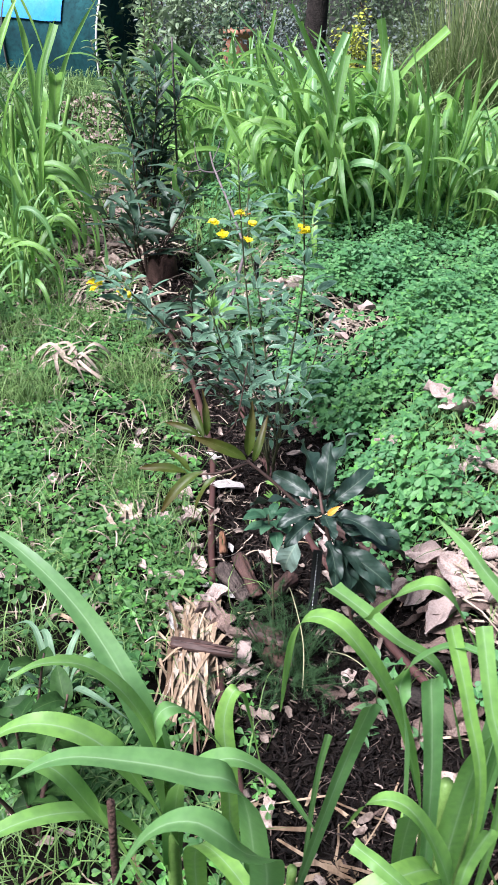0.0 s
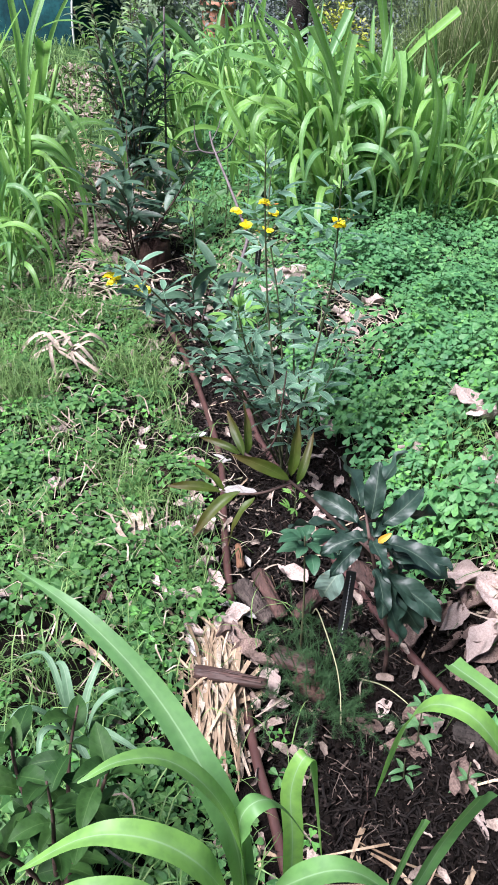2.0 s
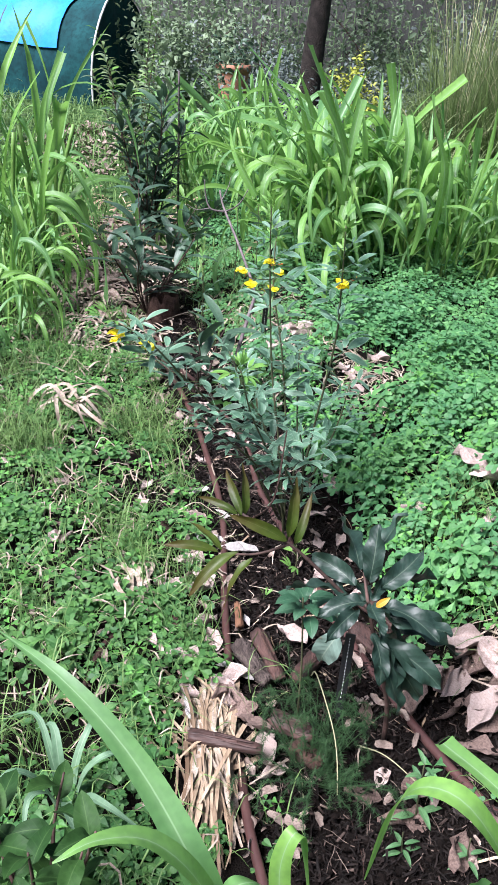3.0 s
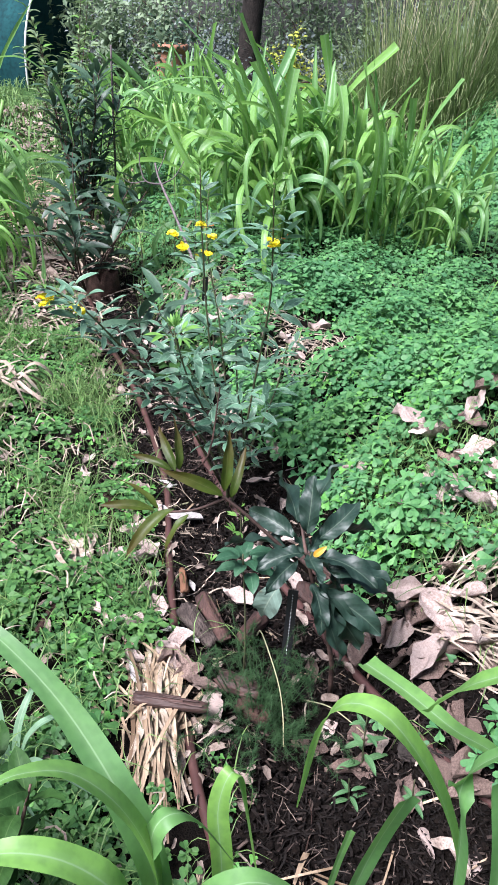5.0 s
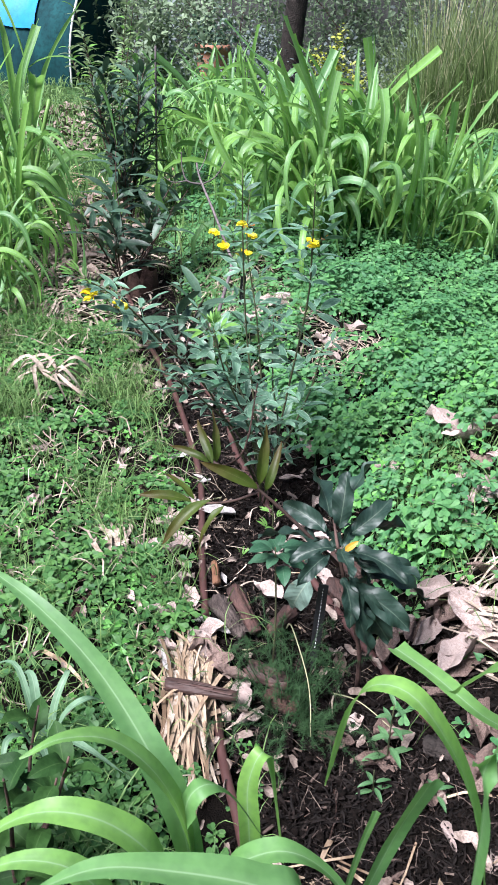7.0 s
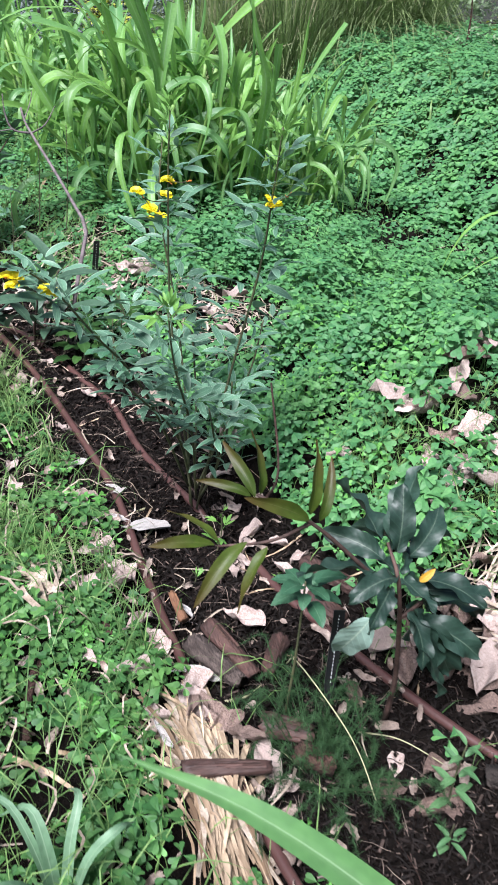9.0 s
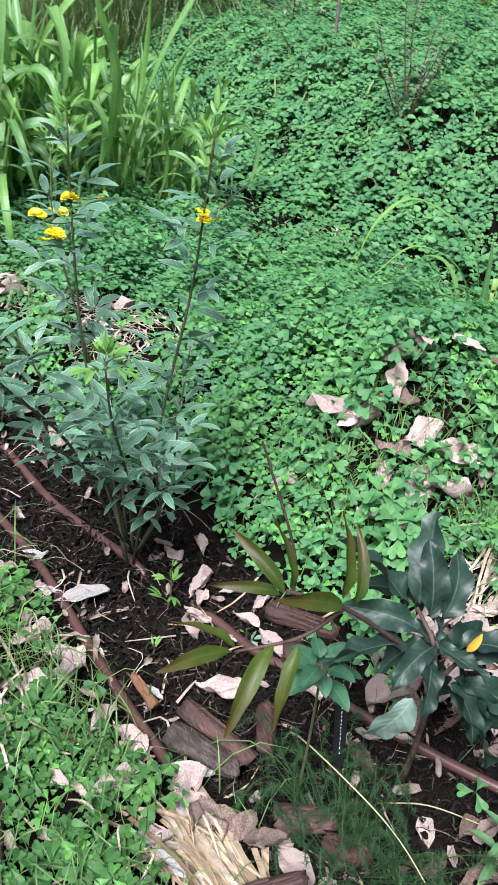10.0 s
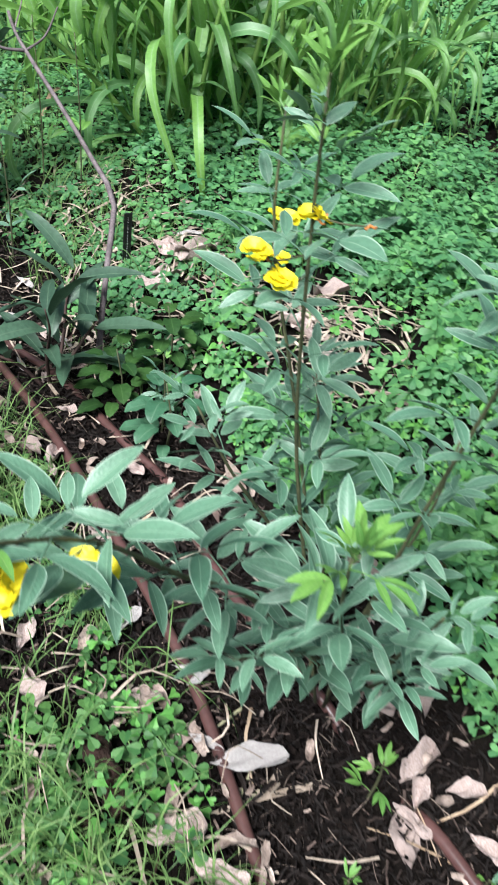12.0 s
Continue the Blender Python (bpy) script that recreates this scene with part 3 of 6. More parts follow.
thing("grass", scatter("grass", BLADES, lawn(4200, 0.2, 1.9, 0.8, 4.5, 0.085, lambda x, y: 0.6 * right_side(x, y), 12), GRASS), GRASS,
      "sparse thin grass among dense clover", "grass", kind="stuff")
thing("grass", scatter("grass", BLADES, lawn(2600, 0.42, 0.92, 1.6, 2.25, 0.09, lambda x, y: 1 - step(0.15, 0.32, np.hypot(x - 0.66, (y - 1.93) / 1.3)), 19), GRASS), GRASS,
      "fine pale grass round the dead leaves on the mound", "grass", kind="stuff")
thing("grass", scatter("grass", BLADES, lawn(16000, -5.5, 6.5, -4.0, 5.0, 0.13, lambda x, y: step(1.9, 2.8, np.hypot(x - 0.2, y - 2.4)) * (1 - step(4.2, 6.5, np.hypot(x - 0.2, y - 1.5))), 15, 2.0), GRASS), GRASS,
      "rough grass round the planted part of the garden", "grass", kind="stuff")
thing("grass", scatter("grass", BLADES, lawn(5200, -0.5, 0.6, 2.9, 5.2, 0.085, lambda x, y: step(0.1, 0.2, beside(x, y)) * (1 - right_side(x, y)), 14), GRASS), GRASS,
      "short grass mixed with litter beside a branch", "grass", kind="stuff")
thing("clover_patch", scatter("clover_patch", CLOVERS, carpet(3200, -0.5, 0.6, 2.9, 5.2, 0.020, (0.015, 0.06), lambda x, y: step(0.1, 0.2, beside(x, y)) * (1 - right_side(x, y)), 9), OXALIS), OXALIS,
      "low clover thinning out beside a branch", "clover", kind="stuff")
thing("grass", scatter("grass", BLADES, lawn(22000, -4, 3, 5, 14, 0.13, lambda x, y: 1.0 + 0 * x, 13, 2.5), GRASS), GRASS,
      "short rough grass further off in the garden", "grass", kind="stuff")

# ---- bed: mulch, chips, pipes ----
def chip_shape(seed):
    rnd = random.Random(seed)
    l, w, h = 1.0, rnd.uniform(0.07, 0.25), rnd.uniform(0.05, 0.12)
    v = [(sx * l * rnd.uniform(0.35, 0.5), sy * w * rnd.uniform(0.3, 0.5), sz * h * 0.5) for sz in (-1, 1) for sx, sy in ((-1, -1), (1, -1), (1, 1), (-1, 1))]
    g = Geo()
    g.add(v, [(3, 2, 1, 0), (4, 5, 6, 7), (0, 1, 5, 4), (1, 2, 6, 5), (2, 3, 7, 6), (3, 0, 4, 7)])
    return g


CHIPS = [chip_shape(i) for i in range(6)]


def litter(n, x0, x1, y0, y1, size, where, seed, lift=0.004, tilt=0.3):
    r = np.random.default_rng(seed)
    x, y = r.uniform(x0, x1, n), r.uniform(y0, y1, n)
    keep = where(x, y) > r.random(n)
    x, y = x[keep], y[keep]
    z = height(x, y)
    return [(int(r.integers(6)), placed(x[i], y[i], z[i] + lift + 0.01 * r.random(), r.uniform(0, 6.28), abs(r.normal(0, tilt)), r.uniform(0, 6.28), size * r.uniform(0.4, 1.5))) for i in range(len(x))]


def in_bed(x, y):
    d = beside(x, y)
    patch = 1 - step(0.08, 0.14, np.hypot(x + 0.37, (y - 2.37) / 1.2))
    return np.maximum(patch, np.maximum(1 - step(0.22, 0.3, np.hypot((x - 0.46) / 1.15, y - 1.42)), 1 - step(0.2, 0.3, d - 0.22 * (1 - step(1.3, 1.6, y)))) * (1 - step(0.13, 0.2, -d)) * (1 - step(4.2, 5, y)))


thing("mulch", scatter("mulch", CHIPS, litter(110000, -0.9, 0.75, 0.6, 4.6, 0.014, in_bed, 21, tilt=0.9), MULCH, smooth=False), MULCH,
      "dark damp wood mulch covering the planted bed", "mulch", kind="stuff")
def clod_shape(seed):
    rnd = random.Random(seed)
    g = Geo()
    ring = [[(math.cos(a) * q * rnd.uniform(0.7, 1.2), math.sin(a) * q * rnd.uniform(0.7, 1.2), z * rnd.uniform(0.8, 1.2)) for a in (0, 1.05, 2.09, 3.14, 4.19, 5.24)] for q, z in ((0.5, -0.2), (0.55, 0.12), (0.3, 0.38))]
    g.add([p for row in ring for p in row], [(j * 6 + k, j * 6 + (k + 1) % 6, j * 6 + 6 + (k + 1) % 6, j * 6 + 6 + k) for j in (0, 1) for k in range(6)] + [(12, 13, 14, 15, 16, 17)])
    return g


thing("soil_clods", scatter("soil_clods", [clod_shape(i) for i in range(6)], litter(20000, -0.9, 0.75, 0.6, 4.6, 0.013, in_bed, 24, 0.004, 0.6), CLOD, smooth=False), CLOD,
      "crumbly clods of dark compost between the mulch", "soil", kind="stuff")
FIBRES = []
for i in range(6):
    q = random.Random(i + 300)
    FIBRES.append(ribbon([(-0.5, q.uniform(-0.05, 0.05), 0), (-0.15, q.uniform(-0.06, 0.06), q.uniform(0, 0.06)), (0.2, q.uniform(-0.06, 0.06), q.uniform(0, 0.06)), (0.5, q.uniform(-0.05, 0.05), 0)], q.uniform(0.018, 0.05), n=6, fold=0.5, across=1, seed=i, cut=True))
SHREDS = []
for i in range(6):
    q = random.Random(i + 400)
    SHREDS.append(ribbon([(-0.5, q.uniform(-0.08, 0.08), 0), (-0.1, q.uniform(-0.1, 0.1), q.uniform(0, 0.15)), (0.2, q.uniform(-0.1, 0.1), q.uniform(0, 0.15)), (0.5, q.uniform(-0.08, 0.08), 0)], q.uniform(0.07, 0.20), n=5, fold=0.7, across=1, seed=i, cut=True, twist=q.uniform(-1.5, 1.5)))
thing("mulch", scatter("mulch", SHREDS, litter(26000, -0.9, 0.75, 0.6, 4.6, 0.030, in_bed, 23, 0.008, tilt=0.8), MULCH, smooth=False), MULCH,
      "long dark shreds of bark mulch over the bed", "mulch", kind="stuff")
SCRAP_WOOD = rough_material("pale fibre", (0.05, 0.036, 0.029), (0.26, 0.20, 0.165), scale=60, rough=0.85, relief=0.4, depth=0.001, island=True, spec=0.2)
SHRED = rough_material("shredded bark", (0.012, 0.008, 0.0065), (0.120, 0.084, 0.070), scale=60, rough=0.85, relief=0.6, depth=0.002, island=True, spec=0.2)
thing("bark_shreds", scatter("bark_shreds", CHIPS, litter(8000, -0.9, 0.75, 0.6, 4.6, 0.018, in_bed, 26, 0.010, tilt=0.7), SHRED, smooth=False), SHRED,
      "shredded brown bark lying on the dark mulch", "mulch", kind="stuff")
thing("bark_fibres", scatter("bark_fibres", FIBRES, litter(3600, -0.9, 0.75, 0.6, 4.6, 0.040, in_bed, 27, 0.014, tilt=0.35), SCRAP_WOOD, smooth=False), SCRAP_WOOD,
      "thin pale fibres and stalks strewn over the mulch", "mulch", kind="stuff")
thing("wood_chips", scatter("wood_chips", CHIPS, litter(6500, -1.4, 1.0, 0.6, 4.6, 0.013, lambda x, y: 0.15 + 0.6 * in_bed(x, y), 22, 0.012, 0.6), CHIP, smooth=False), CHIP,
      "weathered pale wood chips and bark crumbs on soil", "wood chips", kind="stuff")


def on_ground(pts, lift):
    return [(x, y, float(height(x, y)) + lift) for x, y in pts]


for line in (LEFT_PIPE, RIGHT_PIPE):
    lift = [0.020 if line is LEFT_PIPE else -0.012 if 2.0 < y < 2.17 else 0.014 for x, y in line]
    thing("irrigation_pipe", tube([(x, y, float(np.mean(height(x, y + np.linspace(-0.15, 0.15, 7)))) + up) for (x, y), up in zip(line, lift)], 0.0100, 0.0100, n=60, sides=12), PIPE, "brown plastic irrigation pipe lying along the mulched bed", "pipe", "pipes along the bed")


# ---- fallen leaves, straw, sticks, logs ----
def dry_leaf(seed, flat=1.0, slim=1.0):
    """A broad dead leaf, one long: ragged outline, a folded midrib, crumpled and curled at the edge."""
    rnd = random.Random(seed)
    w, fold, roll = slim * rnd.uniform(0.38, 0.60), rnd.uniform(-0.45, 0.6), rnd.uniform(0.3, 1.3)
    waves = [(rnd.uniform(2, 5), rnd.uniform(2, 6), rnd.uniform(0, 6), rnd.uniform(0.02, 0.055)) for k in range(4)]
    bend, ph = rnd.uniform(-0.25, 0.25), rnd.uniform(0, 6)
    g = Geo()
    n, c = 16, 10
    for i in range(n + 1):
        v = i / n
        for k in range(c + 1):
            o = 2 * k / c - 1
            ragged = 1 + 0.09 * math.sin(v * 11 + ph + 2 * (o > 0)) + 0.04 * math.sin(v * 27 + 2 * ph) + (rnd.uniform(-0.04, 0.04) if abs(o) == 1 else 0)
            half = w / 2 * max(0.02, math.sin(math.pi * (0.01 + 0.985 * v ** 0.75)) ** 0.85) * ragged
            x, y = half * o, v - 0.5 + bend * half * 0.4 * math.sin(4 * v)
            z = fold * abs(x) + sum(q * math.sin(a * o + b * v * 2 + p) for a, b, p, q in waves) + roll * max(0.0, abs(o) - 0.45) ** 2 * half * (1 + math.sin(v * 5 + ph + 3 * (o > 0)))
            x *= 1 - 0.25 * roll * max(0.0, abs(o) - 0.5) * (1 + math.sin(v * 5 + ph))
            z += 0.010 * math.sin(13 * o + 17 * v + ph) + 0.008 * math.sin(23 * v - 9 * o + 2 * ph)
            g.v.append((x, y, flat * (z + 0.25 * bend * (2 * v - 1) ** 2)))
            g.uv.append((0.5 + o / 2, v))
    low = min(p[2] for p in g.v)
    g.v = [(x, y, z - low) for x, y, z in g.v]
    for i in range(n):
        for k in range(c):
            j = i * (c + 1) + k
            g.f.append((j, j + 1, j + c + 2, j + c + 1))
    return g


DRY_LEAVES = [dry_leaf(i).mesh("dry_leaf", DRY) for i in range(14)]
WHITE_LEAVES = [dry_leaf(i, 0.5, 0.7).mesh("dry_leaf", WHITE_DRY) for i in (2, 5, 7, 11, 13)]
BROWN_LEAVES = [dry_leaf(i + 30).mesh("dry_leaf", DRY_BROWN) for i in range(8)]
MID_LEAVES = [dry_leaf(i + 80).mesh("dry_leaf", DRY_MID) for i in range(8)]
rnd = random.Random(40)


def drop_leaf(x, y, size, turn=None, lift=0.0, tilt=0.25, label="curled pale brown dead leaf lying on the ground", kinds=DRY_LEAVES):
    z = float(height(x, y)) + 0.004 + lift + 0.05 * float(right_side(x, y) * (1 - bare(x, y)))
    m = Matrix(placed(x, y, z, rnd.uniform(0, 6.28) if turn is None else turn, rnd.uniform(0, tilt), rnd.uniform(0, 6.28), size).tolist())
    thing("dead_leaf", rnd.choice(kinds), DRY, label, "dead leaf", "fallen leaves", at=m)


# the pale leaves on the mound
for x, y, size, turn in ((0.575, 2.185, 0.14, 0.8), (0.62, 2.135, 0.12, 1.5), (0.70, 2.13, 0.14, 0.9), (0.745, 2.16, 0.12, 2.4), (0.775, 2.20, 0.13, 1.3), (0.82, 2.20, 0.10, 2.9), (0.90, 2.12, 0.09, 0.3), (0.95, 2.03, 0.09, 0.5), (0.90, 1.93, 0.10, 1.9), (0.84, 1.82, 0.11, 0.2),
                         (0.524, 1.896, 0.11, 0.9), (0.62, 1.905, 0.13, 2.2), (0.660, 1.866, 0.12, 1.2), (0.739, 1.935, 0.14, 0.4), (0.71, 2.014, 0.11, 1.6), (0.587, 1.979, 0.10, 2.5), (0.640, 2.02, 0.11, 0.2), (0.56, 1.83, 0.09, 1.1), (0.78, 1.86, 0.10, 2.0)):
    drop_leaf(x, y, size, turn, 0.035, 0.8, "curled pinkish brown dead leaf lying on clover", DRY_LEAVES + MID_LEAVES[:4])
# the heap between the sapling and the straw
for i in range(26):
    drop_leaf(rnd.uniform(0.36, 0.60), rnd.uniform(1.46, 1.68), rnd.uniform(0.085, 0.14), None, rnd.uniform(0.0, 0.045), 1.0, "large curled pinkish brown dead leaf in a heap", MID_LEAVES + DRY_LEAVES[:3])
for i in range(14):
    drop_leaf(rnd.uniform(0.28, 0.62), rnd.uniform(1.16, 1.46), rnd.uniform(0.07, 0.115), None, rnd.uniform(0, 0.03), 0.5, "large curled brown dead leaf in a heap", BROWN_LEAVES + MID_LEAVES[:3])
for x, y, size, turn in ((-0.041, 1.537, 0.08, 0.4), (-0.02, 1.505, 0.07, 1.8), (-0.075, 1.548, 0.06, 2.5), (0.005, 1.465, 0.07, 1.2)):
    drop_leaf(x, y, size, turn, 0.035, 0.5, "crumpled brown dead leaf at the top of the straw", MID_LEAVES)
# along the bed
for x, y, size, turn in ((0.096, 1.772, 0.105, 0.75), (0.195, 2.056, 0.075, 2.0), (0.150, 1.985, 0.07, 0.5), (0.175, 2.015, 0.065, 2.4), (-0.185, 2.043, 0.09, 1.5), (-0.227, 1.92, 0.10, 1.1), (-0.142, 1.971, 0.09, 0.7), (-0.162, 1.922, 0.09, 1.9),
                         (0.226, 1.914, 0.07, 0.4), (0.236, 1.991, 0.06, 1.2), (0.239, 1.838, 0.08, 0.1), (0.181, 2.171, 0.07, 0.2), (0.239, 2.149, 0.07, 2.8), (0.42, 2.115, 0.07, 1.6)):
    drop_leaf(x, y, size, turn, 0.018, 0.3)
for x, y, size, turn in ((-0.187, 2.259, 0.06, 1.4), (-0.10, 1.75, 0.09, 0.3), (-0.05, 1.62, 0.08, 1.9),
                         (-0.13, 1.80, 0.09, 2.2), (-0.17, 1.66, 0.08, 1.7), (-0.15, 1.55, 0.07, 1.2), (-0.07, 1.57, 0.09, 0.5), (0.03, 1.42, 0.08, 0.2), (0.045, 1.36, 0.07, 1.9), (0.02, 1.47, 0.07, 0.9), (0.22, 2.36, 0.10, 0.4), (0.18, 2.30, 0.09, 1.7), (0.33, 2.88, 0.08, 0.8), (0.30, 3.05, 0.08, 0.2), (0.05, 3.35, 0.09, 1.0)):
    drop_leaf(x, y, size, turn, 0.018, 0.3)
for i in range(30):
    y = rnd.uniform(0.8, 3.6)
    x = float(np.interp(y, *BED)) + rnd.uniform(-0.22, 0.3)
    if not (-0.09 < x < 0.13 and 1.84 < y < 2.2):
        drop_leaf(x, y, rnd.uniform(0.04, 0.085), kinds=BROWN_LEAVES + DRY_LEAVES[:5])
for i in range(44):
    drop_leaf(rnd.uniform(-1.1, -0.1), rnd.uniform(1.2, 3.6), rnd.uniform(0.04, 0.08), None, 0.015)
for x, y, size, turn in ((-0.052, 2.128, 0.120, 1.42), (-0.11, 2.17, 0.06, 0.9), (-0.186, 2.421, 0.08, 2.3), (-0.095, 2.279, 0.05, 2.0), (-0.019, 1.826, 0.05, 0.3), (-0.173, 2.166, 0.04, 0.4), (-0.11, 2.30, 0.05, 1.1), (-0.20, 3.30, 0.08, 0.7), (-0.33, 3.42, 0.07, 1.9), (-0.3, 3.22, 0.06, 0.2), (-0.042, 1.650, 0.105, 1.01), (-0.06, 1.665, 0.06, 1.5), (-0.14, 1.50, 0.07, 0.3), (0.17, 3.52, 0.08, 1.6), (-0.26, 3.6, 0.08, 0.5)):
    drop_leaf(x, y, size, turn, 0.022, 0.15, "bleached almost white dead leaf on mulch", WHITE_LEAVES)
for x, y, size, turn in ((0.11, 3.46, 0.13, 0.4), (0.17, 3.41, 0.14, 1.9), (0.215, 3.35, 0.12, 2.6), (0.15, 3.39, 0.12, 0.9), (0.09, 3.38, 0.09, 1.4), (0.32, 3.02, 0.10, 0.3), (0.45, 3.16, 0.09, 1.3)):
    drop_leaf(x, y, size, turn, 0.015, 0.4, "large pinkish dead leaf beside straw")


def scrap(seed):
    """A torn curled scrap of dead leaf."""
    r = random.Random(seed)
    g = Geo()
    n, c, w, curl = 5, 3, r.uniform(0.3, 0.6), r.uniform(0.2, 0.7)
    for i in range(n + 1):
        half = w / 2 * (0.3 + 0.7 * math.sin(math.pi * (0.12 + 0.76 * i / n))) * r.uniform(0.75, 1.15)
        for k in range(c + 1):
            o = 2 * k / c - 1
            g.v.append((half * o, i / n - 0.5 + r.uniform(-0.05, 0.05), curl * half * o * o + 0.08 * math.sin(i * 1.3 + seed)))
            g.uv.append((0.5, 0.5))
    g.f = [(i * (c + 1) + k, i * (c + 1) + k + 1, (i + 1) * (c + 1) + k + 1, (i + 1) * (c + 1) + k) for i in range(n) for k in range(c)]
    return g


FLAKES = [scrap(60 + i) for i in range(6)]
SCRAP = rough_material("leaf scrap", (0.10, 0.066, 0.05), (0.44, 0.35, 0.30), scale=40, rough=0.8, relief=0.6, depth=0.002, island=True, spec=0.25)
thing("leaf_litter", scatter("leaf_litter", FLAKES, litter(3600, -1.3, 0.9, 0.7, 4.2, 0.026, lambda x, y: 0.38 - 0.14 * in_bed(x, y) - 0.3 * right_side(x, y), 33, 0.02, 0.6), SCRAP), SCRAP,
      "broken pale leaf scraps and bark flakes on the ground", "leaf litter", kind="stuff")


thing("leaf_litter", scatter("leaf_litter", FLAKES, litter(900, -0.9, 0.6, 0.9, 3.4, 0.045, lambda x, y: 0.8 * (1 - step(0.04, 0.09, np.abs(beside(x, y) + 0.17))) + 0.5 * (1 - step(0.03, 0.08, np.abs(beside(x, y) - 0.2))), 34, 0.025, 0.6), SCRAP), SCRAP,
      "dead leaf scraps lining the edges of the bed", "leaf litter", kind="stuff")
thing("leaf_litter", scatter("leaf_litter", FLAKES, litter(420, -1.2, -0.5, 3.5, 5.8, 0.07, lambda x, y: 1 - step(0.12, 0.3, np.abs(x + 0.84)), 36, 0.04, 0.6), SCRAP), SCRAP,
      "pale dry leaf scraps under the tall grass", "leaf litter", kind="stuff")


def straw_heap(name, label, n, cx, cy, sx, sy, heading, spread, length, lift, seed, width=0.008, mat=None):
    r = random.Random(seed)
    g = Geo()
    for i in range(n):
        x, y = r.gauss(cx, sx), r.gauss(cy, sy)
        a, l, z = heading + r.gauss(0, spread), length * r.uniform(0.4, 1.2), r.uniform(0.004, lift)
        dx, dy, b = math.cos(a) * l / 2, math.sin(a) * l / 2, r.uniform(-0.012, 0.014) if mat is None else r.uniform(-0.03, 0.035)
        pts = [(x + k * dx - b * k * k * math.sin(a), y + k * dy + b * k * k * math.cos(a), float(height(x + k * dx, y + k * dy)) + z * (1 - 0.4 * k * k) + 0.003) for k in (-1, 0, 1)]
        g.join(ribbon(pts, width * r.uniform(0.5, 1.7), n=5, fold=0.16, twist=r.uniform(-0.35, 0.35), cut=True, across=1, seed=i))
    thing(name, g, mat or STRAW, label, "straw", kind="stuff")


straw_heap("straw", "heap of flattened golden dry grass stems", 120, -0.082, 1.385, 0.024, 0.060, 1.62, 0.13, 0.24, 0.045, 1, 0.008)
straw_heap("straw", "wide flat dry stems in a heap", 14, -0.082, 1.40, 0.024, 0.05, 1.62, 0.12, 0.22, 0.055, 27, 0.012)
straw_heap("straw", "thin frayed straw over a heap", 100, -0.08, 1.385, 0.032, 0.08, 1.65, 0.2, 0.19, 0.055, 13, 0.0032)
straw_heap("straw", "twisted flat straw strips lying across a heap", 16, -0.075, 1.40, 0.03, 0.06, 1.5, 0.6, 0.20, 0.065, 28, 0.010)
straw_heap("straw", "loose dry grass stems over clover", 15, -0.17, 1.47, 0.05, 0.06, 2.5, 0.25, 0.16, 0.03, 2, 0.007)
straw_heap("straw", "bleached flat stems on a straw heap", 20, -0.08, 1.41, 0.025, 0.07, 1.7, 0.25, 0.2, 0.055, 15, 0.010, BLEACHED)
straw_heap("straw", "flat dry stems fallen across a stick", 9, -0.03, 1.375, 0.018, 0.012, 0.95, 0.25, 0.12, 0.012, 25, 0.010)
straw_heap("straw", "bleached dry strip on the mulch", 3, -0.045, 2.085, 0.004, 0.006, 0.05, 0.08, 0.17, 0.012, 26, 0.008, BLEACHED)
straw_heap("straw", "dry litter beside a forked branch", 260, 0.0, 3.6, 0.16, 0.3, 0.4, 1.5, 0.14, 0.04, 16, 0.006, BLEACHED)
straw_heap("straw", "bleached litter at the foot of the bank", 140, 1.72, 3.4, 0.10, 0.3, 1.9, 0.9, 0.13, 0.03, 17, 0.008, BLEACHED)
straw_heap("straw", "bleached dry grass stems beside dead leaves", 62, 0.60, 1.50, 0.03, 0.045, 2.25, 0.16, 0.24, 0.08, 3, 0.008, BLEACHED)
straw_heap("straw", "bleached dry grass stems on clover", 46, 0.64, 1.68, 0.07, 0.06, 0.4, 0.5, 0.2, 0.07, 4, 0.005, BLEACHED)
straw_heap("straw", "dry grass stems on a bare patch", 150, 0.38, 3.02, 0.09, 0.16, 2.0, 0.8, 0.13, 0.04, 5, 0.006, BLEACHED)
straw_heap("straw", "scattered thin straw on the mulch", 40, 0.12, 1.9, 0.2, 0.6, 0.5, 1.5, 0.12, 0.02, 6, 0.004)
straw_heap("straw", "scattered bleached straw among grass", 420, -0.45, 2.1, 0.28, 0.6, 0.5, 1.5, 0.10, 0.075, 7, 0.0034, BLEACHED)
straw_heap("straw", "bleached strips of dead grass on clover", 26, -0.31, 1.90, 0.03, 0.06, 1.9, 0.3, 0.16, 0.07, 18, 0.012, BLEACHED)
straw_heap("straw", "dry straw under the tall grass", 220, -0.78, 3.75, 0.18, 0.45, 0.5, 1.0, 0.2, 0.07, 8, 0.009, BLEACHED)
straw_heap("straw", "pale dry litter between the grass and a dark shrub", 520, -0.82, 4.4, 0.17, 0.5, 0.5, 1.2, 0.16, 0.05, 19, 0.010, BLEACHED)
straw_heap("straw", "dry straw at the foot of the bank", 70, 1.75, 3.35, 0.1, 0.3, 1.9, 0.8, 0.15, 0.03, 9, 0.007)
straw_heap("straw", "dry straw under the foreground grass", 90, 0.3, 0.85, 0.2, 0.12, 0.5, 1.0, 0.16, 0.03, 10, 0.007)
straw_heap("straw", "dry straw between shrubs and grass", 120, -1.0, 6.0, 0.3, 0.7, 0.6, 1.0, 0.3, 0.06, 12, 0.014)

